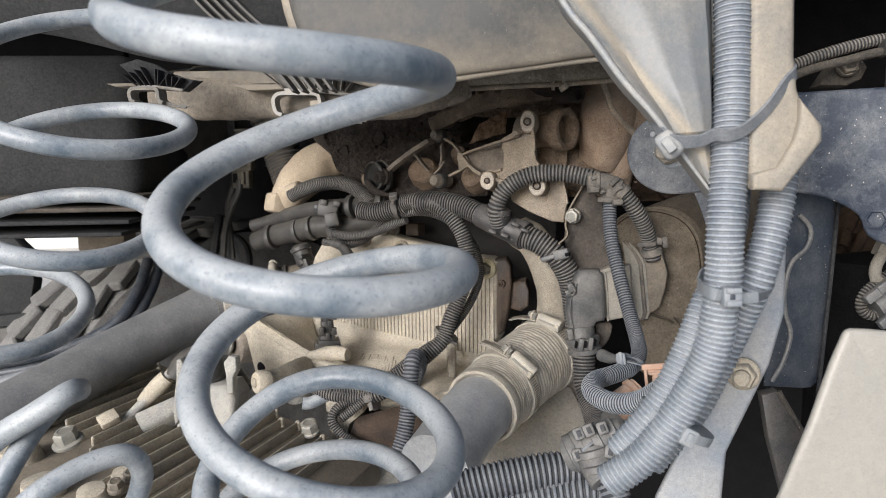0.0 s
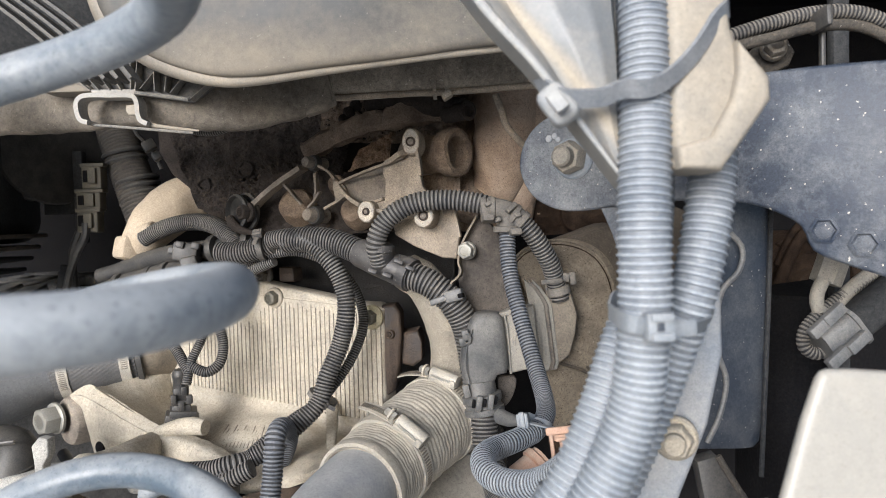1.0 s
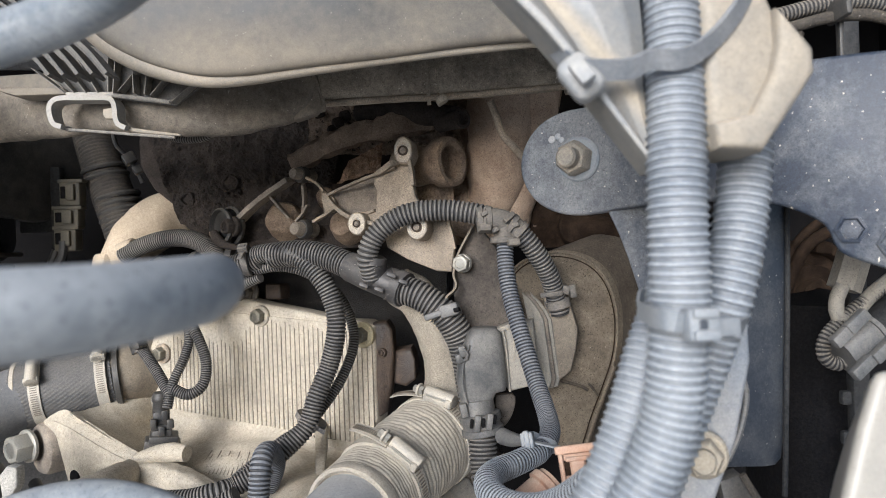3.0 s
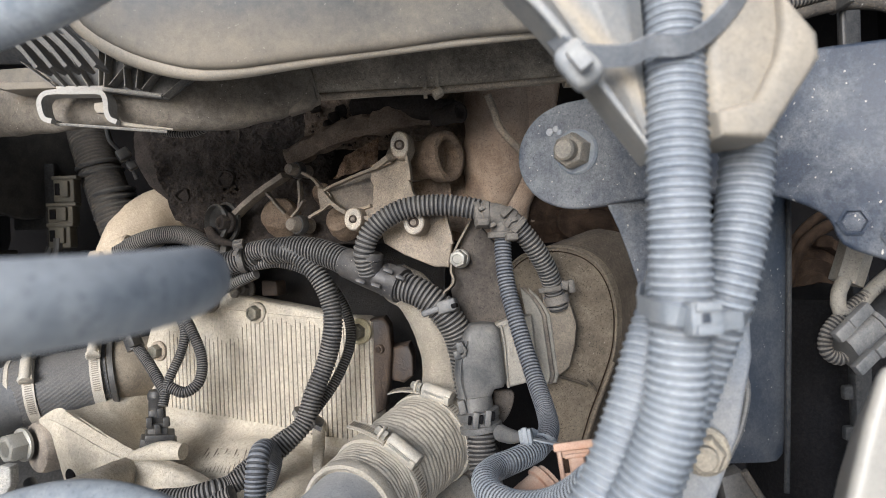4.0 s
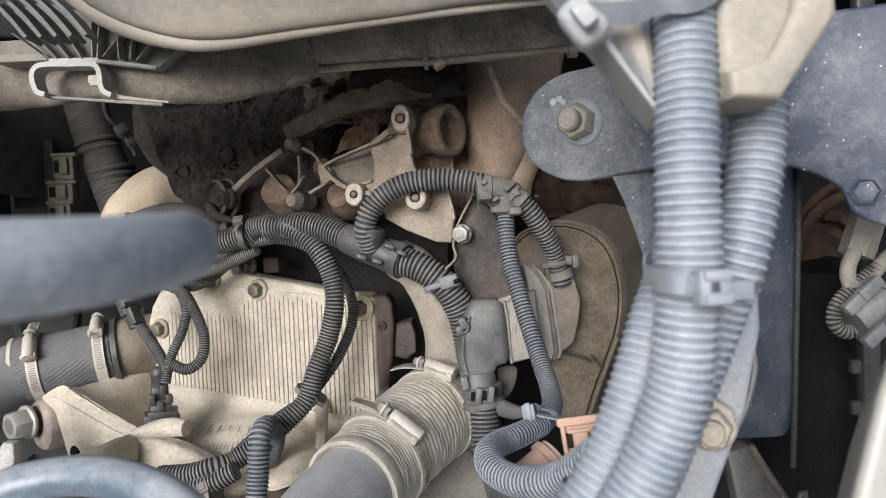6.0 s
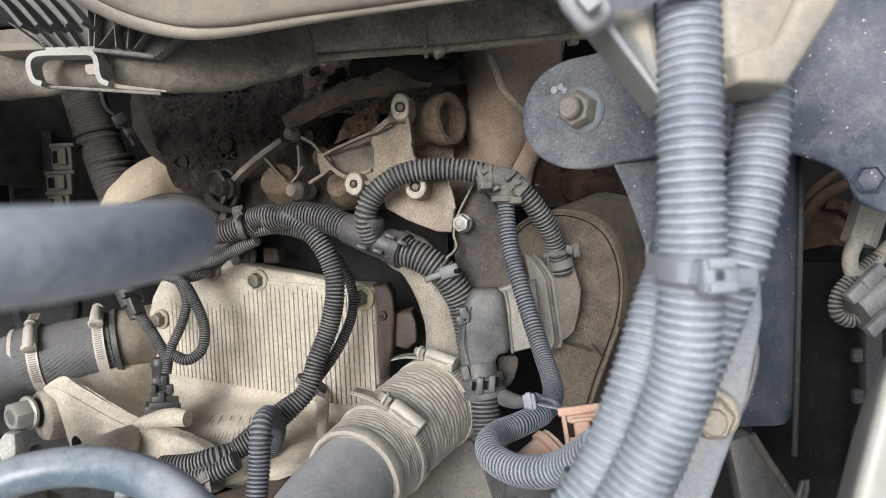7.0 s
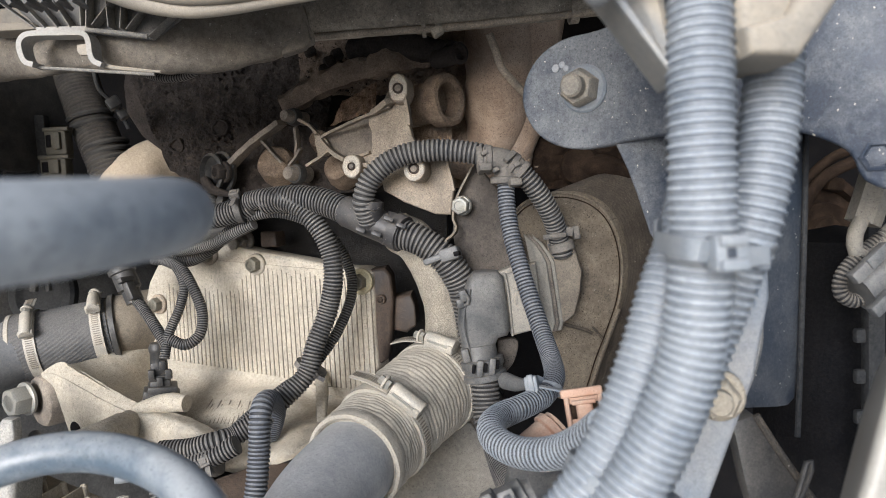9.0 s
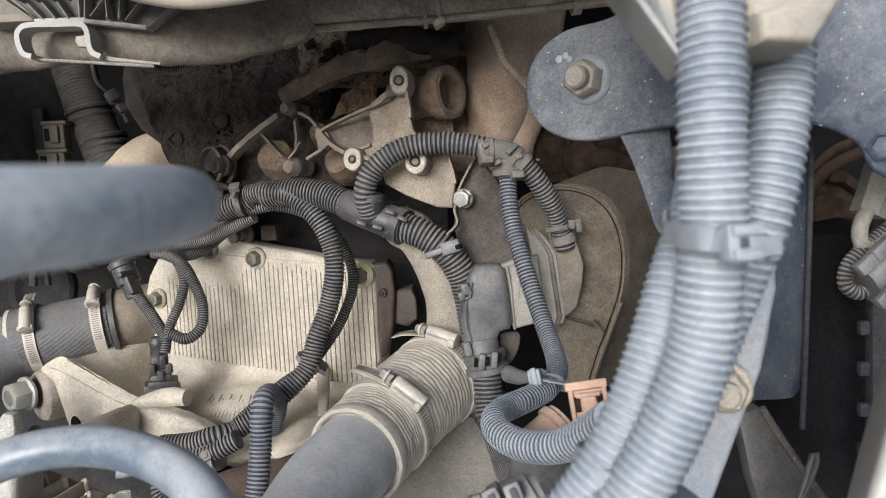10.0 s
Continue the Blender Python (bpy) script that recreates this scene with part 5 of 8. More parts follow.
    for k in (0, 1):
        part("collar_ring", lathe([(0.021 - k * 0.002, -0.004), (0.022 - k * 0.002, 0.0), (0.0195 - k * 0.002, 0.002), (0.0185 - k * 0.002, -0.004)], 26, aim(Vector((-0.2278, 0.7223, 1.3367)) + Vector((-0.008 * k, -0.010 * k, 0.0)), (-0.6, -0.8, 0))), black_plastic, t)
    part("foot", sweep([(-0.2447, 0.7179, 1.3297), (-0.2366, 0.7094, 1.3203), (-0.225, 0.7052, 1.3151), (-0.2123, 0.705, 1.3121)], [0.0047, 0.0059, 0.0041, 0.0024], 12), block_dirt, t)


pump_bracket()


def oil_cooler():
    t = thing("oil_cooler_cover", "dusty pale aluminium cover with fine vertical grooves", "engine cover")
    edge = [(-0.36, 0.8251, 1.2129), (-0.3421, 0.8173, 1.2389), (-0.308, 0.8024, 1.2533), (-0.257, 0.7801, 1.2595), (-0.2101, 0.7597, 1.249), (-0.162, 0.7387, 1.2408), (-0.1102, 0.7161, 1.2305), (-0.0851, 0.7052, 1.2298), (-0.0732, 0.7, 1.2244), (-0.0731, 0.7, 1.1961), (-0.0744, 0.7005, 1.1664), (-0.0734, 0.7001, 1.1245), (-0.0946, 0.7093, 1.0865), (-0.15, 0.7335, 1.0437), (-0.2212, 0.7645, 1.0363), (-0.2816, 0.7909, 1.0404), (-0.3469, 0.8194, 1.0376), (-0.4078, 0.846, 1.0355), (-0.3876, 0.8372, 1.1348)]
    part("plate", prism(edge, COOL_N * -0.03, 0.005, 3), cast_alu, t)
    a, b = Vector((-0.3339, 0.8137, 1.2457)), Vector((-0.075, 0.7008, 1.2238))
    lo = Vector((-0.3462, 0.8191, 1.131))
    h = (a - lo).length
    n = 46
    bed = [(-0.3322, 0.813, 1.2388), (-0.226, 0.7667, 1.2326), (-0.1974, 0.7542, 1.2311), (-0.1463, 0.7319, 1.2271), (-0.0857, 0.7054, 1.2209), (-0.0787, 0.7024, 1.196), (-0.0809, 0.7034, 1.1421), (-0.1077, 0.715, 1.1003), (-0.1458, 0.7317, 1.1001), (-0.1579, 0.737, 1.1183), (-0.1822, 0.7475, 1.1175), (-0.2065, 0.7581, 1.1232), (-0.258, 0.7806, 1.1264), (-0.2961, 0.7972, 1.119), (-0.3368, 0.815, 1.1328)]
    # Dark bed gives the grooves both dirt and shade by colour.
    part("groove_bed", prism(bed, COOL_N * 0.001, 0), groove_dirt_shade, t)
    turn = Matrix.Rotation(math.atan2(COOL_N.x, -COOL_N.y), 4, "Z")
    wide = (b - a).length / n
    for k in range(n):
        p = a.lerp(b, (k + 0.5) / n)
        m = Matrix.Translation(p + Vector((0, 0, -h * 0.55)) + COOL_N * 0.0003) @ turn
        part("face_rib", box((wide * (0.85 + 0.05 * math.sin(k * 2.3)), 0.0028, h * 1.10), m, 0.0005, 1), cast_alu, t)
        top = 0.004 + 0.030 * (k < 20) * min(1.0, (20 - k) / 4) + 0.003 * ((k * 7) % 3)
        part("rib_joint", box((wide * 0.3, 0.0026, top), Matrix.Translation(p + (b - a) / n / 2 + Vector((0, 0, -top / 2)) + COOL_N * 0.00028) @ turn, 0), cast_alu, t)
    for p, base, wide in (((-0.2071, 0.7584, 1.2344), bolt_tan, 0.0122), ((-0.0848, 0.7051, 1.2156), washer_olive, 0.0140), ((-0.2681, 0.785, 1.246), cast_mid, 0.0122), ((-0.3452, 0.8186, 1.1867), cast_mid, 0.0122)):
        bolt(t, Vector(p) + COOL_N * 0.003, COOL_N, 0.0150, wide, bolt_olive, spin=25, under=base)
    for p in ((-0.2326, 0.7826, 1.2574), (-0.2248, 0.7836, 1.2609)):
        bolt(t, Vector(p) + COOL_N * 0.004, COOL_N, 0.0135, 0.0125, dark_steel, spin=5)
    part("top_lug", box((0.022, 0.02, 0.018), Matrix.Translation((-0.191, 0.7732, 1.261)) @ turn, 0.003, 2).jitter(0.001, 0.006), flank_brown, t)
    # Flank painted darker for the shade of conduits and sleeve.
    part("flank", prism([(-0.0745, 0.7038, 1.2276), (-0.0607, 0.7076, 1.2288), (-0.0539, 0.7047, 1.2193), (-0.053, 0.7043, 1.1944), (-0.0564, 0.7058, 1.1584), (-0.0618, 0.7081, 1.1309), (-0.075, 0.704, 1.1235), (-0.0744, 0.7038, 1.1717)], (0.002, 0.03, 0), 0.004, 3).jitter(0.001, 0.01), flank_brown, t, "brown flank of the cover, its shade put into colour")
    bolt(t, (-0.0658, 0.7033, 1.1958), COOL_N, 0.006, 0.005, flank_brown)
    part("side_lug", prism([(-0.0573, 0.7149, 1.1942), (-0.0351, 0.7052, 1.1992), (-0.0298, 0.7029, 1.1874), (-0.031, 0.7034, 1.1659), (-0.0411, 0.7078, 1.1584), (-0.0593, 0.7158, 1.1614)], (0.002, 0.04, 0), 0.004, 3).jitter(0.0015, 0.01), flank_brown, t)
    # pocket below the plate
    part("pocket", sheet([
        [(-0.3518, 0.8237, 1.1204), (-0.307, 0.8042, 1.1144), (-0.2446, 0.7769, 1.1166), (-0.1866, 0.7516, 1.1134), (-0.1465, 0.7341, 1.0969), (-0.1106, 0.7185, 1.0907)],
        [(-0.3506, 0.8177, 1.1056), (-0.3059, 0.7982, 1.1021), (-0.2439, 0.7712, 1.1034), (-0.186, 0.7459, 1.1033), (-0.1458, 0.7284, 1.0909), (-0.1102, 0.7128, 1.085)],
        [(-0.3463, 0.8049, 1.0956), (-0.302, 0.7856, 1.0945), (-0.2408, 0.7589, 1.0961), (-0.1837, 0.734, 1.0964), (-0.144, 0.7167, 1.0869), (-0.1088, 0.7013, 1.0824)],
        [(-0.3355, 0.7762, 1.0855), (-0.2924, 0.7574, 1.0875), (-0.2333, 0.7316, 1.0896), (-0.178, 0.7075, 1.0915), (-0.1394, 0.6907, 1.085), (-0.1053, 0.6758, 1.0833)],
        [(-0.3208, 0.7371, 1.0709), (-0.2794, 0.719, 1.0759), (-0.2231, 0.6945, 1.0786), (-0.1705, 0.6715, 1.0812), (-0.1331, 0.6552, 1.0836), (-0.1003, 0.6409, 1.0878)],
        [(-0.3092, 0.7047, 1.0534), (-0.2693, 0.6874, 1.0595), (-0.2152, 0.6637, 1.0636), (-0.1641, 0.6415, 1.0731), (-0.1278, 0.6256, 1.0835), (-0.096, 0.6118, 1.0927)],
        [(-0.3035, 0.687, 1.0355), (-0.2645, 0.67, 1.0421), (-0.211, 0.6467, 1.0521), (-0.1607, 0.6247, 1.067), (-0.1249, 0.6091, 1.0818), (-0.0938, 0.5955, 1.0935)],
        [(-0.3034, 0.6848, 1.0262), (-0.2647, 0.6679, 1.0312), (-0.2108, 0.6444, 1.0462), (-0.1605, 0.6224, 1.0624), (-0.1247, 0.6068, 1.0784), (-0.0936, 0.5932, 1.0912)]], 60, 44, 0.006).jitter(0.0012, 0.016), cast_alu, t)
    part("side_wall", sheet([
        [(-0.4222, 0.7431, 1.1346), (-0.4149, 0.7672, 1.1321), (-0.3969, 0.7975, 1.1345), (-0.3671, 0.8304, 1.1437)],
        [(-0.3969, 0.731, 1.1244), (-0.3916, 0.7571, 1.1204), (-0.3779, 0.7892, 1.1179), (-0.3656, 0.8275, 1.1159)],
        [(-0.3635, 0.7164, 1.1099), (-0.3621, 0.7387, 1.1058), (-0.3605, 0.7762, 1.0989), (-0.3553, 0.81, 1.0939)],
        [(-0.3232, 0.6999, 1.0944), (-0.3248, 0.717, 1.0915), (-0.3267, 0.7397, 1.087), (-0.3187, 0.758, 1.0822)]], 30, 24, 0.006).jitter(0.0008, 0.014), cast_alu, t)
    part("rim", sheet([
        [(-0.459, 0.7548, 1.1233), (-0.4478, 0.7543, 1.1306), (-0.4334, 0.7524, 1.1361), (-0.4205, 0.749, 1.1324)],
        [(-0.4304, 0.738, 1.1243), (-0.4193, 0.7386, 1.1267), (-0.4098, 0.7399, 1.1284), (-0.4003, 0.738, 1.1259)],
        [(-0.3718, 0.7113, 1.1038), (-0.3665, 0.7134, 1.1066), (-0.3621, 0.7158, 1.1087), (-0.3586, 0.7176, 1.1093)],
        [(-0.3372, 0.6962, 1.0914), (-0.3314, 0.697, 1.0933), (-0.3257, 0.6978, 1.0952), (-0.32, 0.6986, 1.0964)]], 14, 30, 0.006).jitter(0.0006, 0.01), cast_alu, t)
    part("rim_wall", sheet([
        [(-0.4582, 0.7534, 1.123), (-0.4296, 0.7365, 1.124), (-0.3712, 0.7099, 1.1036), (-0.3351, 0.6942, 1.0914)],
        [(-0.4399, 0.7421, 1.1154), (-0.4229, 0.7325, 1.1071), (-0.3763, 0.7111, 1.0936), (-0.3468, 0.6982, 1.0871)],
        [(-0.4343, 0.7419, 1.0947), (-0.4185, 0.7317, 1.0843), (-0.3873, 0.7159, 1.0803), (-0.3588, 0.7024, 1.0814)],
        [(-0.4288, 0.746, 1.0594), (-0.4129, 0.7347, 1.0574), (-0.395, 0.7247, 1.06), (-0.3718, 0.7124, 1.0657)]], 24, 20, 0.006).jitter(0.0006, 0.012), cast_alu, t)
    part("front_rim", sheet([
        [(-0.342, 0.7016, 1.0918), (-0.316, 0.6968, 1.0931), (-0.2816, 0.684, 1.0918), (-0.2549, 0.6723, 1.0854), (-0.2288, 0.6599, 1.0756)],
        [(-0.3414, 0.6948, 1.0897), (-0.3106, 0.6813, 1.0931), (-0.2787, 0.6674, 1.0913), (-0.2525, 0.656, 1.0846), (-0.2301, 0.6463, 1.0738)],
        [(-0.3503, 0.6965, 1.0848), (-0.3123, 0.6777, 1.0885), (-0.2835, 0.6641, 1.0863), (-0.2574, 0.6527, 1.0786), (-0.2381, 0.6454, 1.0666)],
        [(-0.3784, 0.7087, 1.0723), (-0.3268, 0.6819, 1.0766), (-0.2912, 0.6652, 1.0747), (-0.267, 0.6547, 1.0658), (-0.2502, 0.6485, 1.0535)],
        [(-0.4155, 0.7293, 1.0518), (-0.3528, 0.6954, 1.0531), (-0.3102, 0.6746, 1.0528), (-0.281, 0.6619, 1.0463), (-0.2625, 0.6549, 1.0349)]], 50, 26, 0.005).jitter(0.0012, 0.014), cast_alu, t)
    part("stud_boss", lathe([(0.0135, -0.03), (0.0130, -0.003), (0.0150, 0.0), (0.0120, 0.0015), (0.004, 0.002)], 22, aim((-0.3597, 0.7188, 1.0600), (0.05, -0.25, 1))).jitter(0.0008, 0.008), cast_alu, t)
    part("stub_neck", sweep([(-0.3474, 0.582, 1.0939), (-0.3411, 0.605, 1.0899), (-0.3321, 0.635, 1.086), (-0.3331, 0.6999, 1.0766)], [0.0115, 0.0150, 0.0175, 0.0165], 24).jitter(0.001, 0.012), cast_alu, t)
    part("flange", lathe([(0.030, -0.05), (0.030, 0.0), (0.028, 0.004), (0.020, 0.006)], 28, aim((-0.4618, 0.7605, 1.0904), (-0.75, -1, 0))).jitter(0.001, 0.012), cast_dark, t)
    bolt(t, (-0.4757, 0.7493, 1.0965), (-0.55, -1, 0), 0.0290, 0.0189, zinc, spin=12)
    # Near-black disc in place of a bored hole's shade.
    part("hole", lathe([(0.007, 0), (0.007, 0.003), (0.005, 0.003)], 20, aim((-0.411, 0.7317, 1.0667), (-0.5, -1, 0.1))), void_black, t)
    part("spout", sweep([(-0.33, 0.6963, 1.0934), (-0.3145, 0.694, 1.0964), (-0.2988, 0.6937, 1.0992), (-0.2838, 0.6915, 1.1003), (-0.2708, 0.688, 1.1001)], [0.005, 0.0085, 0.0102, 0.0105, 0.0085], 24).jitter(0.0012, 0.012), cast_alu, t)
    part("foot_rib", prism([(-0.1435, 0.7241, 1.1221), (-0.133, 0.7195, 1.1214), (-0.126, 0.6837, 1.102), (-0.1224, 0.6429, 1.0872), (-0.1308, 0.6466, 1.0864), (-0.1374, 0.6887, 1.1011)], (0.002, 0.012, 0), 0.002), cast_alu, t)
    # Thin dark beads stand in for the shade of grooves in the floor.
    for k in range(15):
        p = Vector((-0.2726, 0.7093, 1.0726)).lerp(Vector((-0.2077, 0.681, 1.0764)), k / 14)
        q = Vector((-0.2665, 0.7415, 1.0877)).lerp(Vector((-0.2107, 0.7172, 1.0903)), k / 14)
        part("floor_groove_shade", sweep([tuple(p), tuple(p.lerp(q, 0.6 + 0.4 * ((k * 5) % 3) / 2))], 0.0006, 6), cast_dark, t)


oil_cooler()


def coolant_pipes():
    pipe = sweep([(-0.1147, 0.425, 1.0679), (-0.1069, 0.452, 1.0727), (-0.0966, 0.487, 1.0815), (-0.0846, 0.515, 1.0881), (-0.0748, 0.54, 1.0918), (-0.064, 0.565, 1.0948)], [0.0352, 0.0356, 0.0360, 0.0360, 0.0358, 0.0355], 48)
    single("coolant_hose", pipe.jitter(0.0006, 0.03), rubber, "thick grey rubber coolant hose, dusty and speckled", "hose", "coolant hoses")
    c, s = spline([(-0.0768, 0.53, 1.0926), (-0.0644, 0.56, 1.0967), (-0.048, 0.588, 1.1045), (-0.029, 0.618, 1.1122), (-0.0098, 0.648, 1.1188), (0.0039, 0.668, 1.1228)], 0.0011)
    rr = [0.0408 + 0.0032 * min(1.0, i / len(c) * 1.5) + 0.00026 * math.sin(i * math.tau / 4.3) for i in range(len(c))]
    sl = thing("hose_sleeve", "sand-coloured ribbed rubber sleeve joining two pipes", "hose", "coolant hoses")
    part("sleeve", sweep(c, rr, 96, raw=True).jitter(0.0011, 0.009), sleeve_skin, sl)
    ax = Vector(c[12]) - Vector(c[0])
    part("lip", lathe([(0.0362, 0.004), (0.0366, -0.0035), (0.0385, -0.0055), (0.0412, -0.0050), (0.0420, -0.0015), (0.0418, 0.004), (0.0410, 0.008)], 56, aim(c[0], ax)).jitter(0.0009, 0.01), sleeve_skin, sl, "frayed pale edge of the sleeve")
    k = int(len(c) * 0.30)
    hose_clamp(c[k], Vector(c[k + 2]) - Vector(c[k - 2]), 0.0433, (0.30, -0.62, 0.72), 0.0125)
    k = int(len(c) * 0.80)
    hose_clamp(c[k], Vector(c[k + 2]) - Vector(c[k - 2]), 0.0448, (-0.06, -0.5, 0.86), 0.0115)
    single("cast_pipe", sweep([(-0.0098, 0.65, 1.1182), (0.0033, 0.668, 1.1332), (0.003, 0.672, 1.1593), (0.0017, 0.668, 1.1886), (-0.0036, 0.662, 1.215), (-0.0134, 0.662, 1.2389), (-0.0264, 0.668, 1.2574), (-0.043, 0.676, 1.2673)], [0.034, 0.0315, 0.0245, 0.0215, 0.0208, 0.0208, 0.0208, 0.0200], 32, step=0.003).jitter(0.0012, 0.012), cast_sand,
           "cast sand-coloured metal pipe curving upwards, gritty", "pipe")
    part_pipe = thing("pipe_flange", "dusty cast flange under the clamped sleeve", "flange")
    part("collar", lathe([(0.030, -0.012), (0.040, -0.010), (0.0415, 0.0), (0.040, 0.010), (0.032, 0.014)], 40, aim(c[-1], ax)).jitter(0.0012, 0.012), cast_sand, part_pipe)
    part("foot", prism([(0.0012, 0.655, 1.0952), (0.0193, 0.655, 1.1028), (0.0409, 0.655, 1.0891), (0.0372, 0.65, 1.0637), (0.0202, 0.65, 1.0577), (0.0067, 0.652, 1.0732)], (0, 0.03, 0), 0.005, 3).jitter(0.001, 0.01), cast_dark, part_pipe)
    # the hose at the far side
    h = [(-0.769, 0.4028, 1.0023), (-0.6939, 0.4728, 1.0374), (-0.6373, 0.5633, 1.0682), (-0.5928, 0.6598, 1.0967), (-0.5415, 0.7494, 1.1257), (-0.5014, 0.7929, 1.1456), (-0.4566, 0.8116, 1.1504)]
    single("coolant_hose", sweep(h, 0.0368, 36), rubber_far, "grey rubber coolant hose clamped to the engine", "hose", "coolant hoses")
    single("hose_sleeve", knurled([(-0.5115, 0.7918, 1.1454), (-0.4562, 0.8109, 1.1505), (-0.4089, 0.8271, 1.1572)], 0.0398), knurl_rubber, "dusty dark ribbed hose end between two clamps", "hose", "coolant hoses")
    ax = Vector((-0.4147, 0.8247, 1.1566)) - Vector((-0.5028, 0.7949, 1.1462))
    single("hose_lip", lathe([(0.0381, -0.003), (0.0408, -0.002), (0.0408, 0.002), (0.0388, 0.004)], 40, aim((-0.5072, 0.7933, 1.1455), ax)), sleeve_skin, "pale frayed end of a hose sleeve", "hose", "coolant hoses")
    hose_clamp((-0.4858, 0.8006, 1.1481), ax, 0.0405, (-0.1, -0.8, 0.75), 0.012)
    hose_clamp((-0.4184, 0.8207, 1.1555), ax, 0.0405, (0.02, -0.4, 0.92), 0.012)
    single("hose_ring", lathe([(0.0385, -0.004), (0.0425, -0.003), (0.0430, 0.003), (0.0385, 0.004)], 40, aim((-0.4040, 0.8280, 1.1577), ax)), black_plastic, "dark moulded ring at the end of a hose", "hose ring", "hose rings")
    single("cast_pipe", sweep([(-0.4131, 0.8286, 1.1571), (-0.3950, 0.8340, 1.1604), (-0.3560, 0.8700, 1.1640)], 0.0385, 32).jitter(0.001, 0.02), plate_brown, "stained dusty pipe stub on the engine", "pipe")


coolant_pipes()


def round_cooler():
    """A stack of thin plates with a rounded outline, seen from its end."""
    t = thing("plate_cooler", "brown dusty ribbed cooler with a rounded flat end", "oil cooler")
    rim = [(0.0651, 0.632, 1.2775), (0.0816, 0.634, 1.2907), (0.1084, 0.636, 1.2977), (0.1348, 0.637, 1.2927), (0.1538, 0.637, 1.2791), (0.1651, 0.636, 1.2574), (0.1687, 0.633, 1.2283), (0.1641, 0.629, 1.1971), (0.1529, 0.626, 1.1679), (0.1397, 0.623, 1.1382), (0.1275, 0.62, 1.1075), (0.1206, 0.619, 1.1119), (0.1036, 0.619, 1.1083), (0.0927, 0.62, 1.125), (0.0909, 0.622, 1.1538), (0.0856, 0.624, 1.1749), (0.0623, 0.627, 1.1806), (0.0610, 0.629, 1.2212)]
    face = smooth_outline(rim, 0.006)
    d = Vector((0.125, 0.085, 0.036))
    part("end_plate", prism(face, d * 0.06, 0.0012), cooler_face, t, "tan dusty flat end plate, stained")
    n = 70
    ctr = sum((Vector(p) for p in face), Vector()) / len(face)
    for k in range(n):
        f = d * (0.07 + k * 0.0134)
        s = 1.0 - 0.055 * (k % 2)
        # Every other plate is near black, painting the shade between ribs.
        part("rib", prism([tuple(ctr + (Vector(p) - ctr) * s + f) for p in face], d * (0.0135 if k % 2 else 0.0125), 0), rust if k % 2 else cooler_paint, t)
    part("end_rim", sweep([*face, face[0]], 0.0016, 8), cooler_face, t)
    inner = [tuple(ctr + (Vector(p) - ctr) * 0.955 + Vector((-0.0003, -0.0006, 0))) for p in face]
    part("seam", sweep([*inner, inner[0]], 0.0006, 6), rust, t)
    part("spine", sweep([(0.1614, 0.622, 1.1878), (0.1488, 0.619, 1.16), (0.1368, 0.616, 1.1322), (0.1278, 0.614, 1.1093)], 0.0022, 8), cooler_face, t)
    part("side_shell", prism([(0.1654, 0.632, 1.1805), (0.2018, 0.665, 1.2094), (0.223, 0.665, 1.1632), (0.1944, 0.65, 1.1005), (0.134, 0.626, 1.1053)], d * 0.15, 0.004), cooler_paint, t)
    part("badge", sweep([(0.1105, 0.62, 1.1766), (0.1201, 0.619, 1.1736), (0.1292, 0.618, 1.1707), (0.1353, 0.618, 1.1672)], 0.0016, 8), cooler_paint, t)
    part("badge", sweep([(0.1359, 0.62, 1.1731), (0.1407, 0.619, 1.1673), (0.1445, 0.618, 1.1615)], 0.0011, 8), cooler_paint, t)
    # castings above and behind the cooler
    part("top_casting", sweep([(0.1344, 0.7, 1.3134), (0.1555, 0.69, 1.3205), (0.1796, 0.685, 1.3162), (0.2118, 0.69, 1.2989)], [0.010, 0.014, 0.012, 0.008], 16).jitter(0.002, 0.012), rust, t)
    part("top_cap", lathe([(0.020, -0.02), (0.021, 0.0), (0.018, 0.005), (0.009, 0.007)], 28, aim((0.1442, 0.69, 1.3227), (-0.3, -1, 0.2))).jitter(0.001, 0.01), rust, t)


round_cooler()


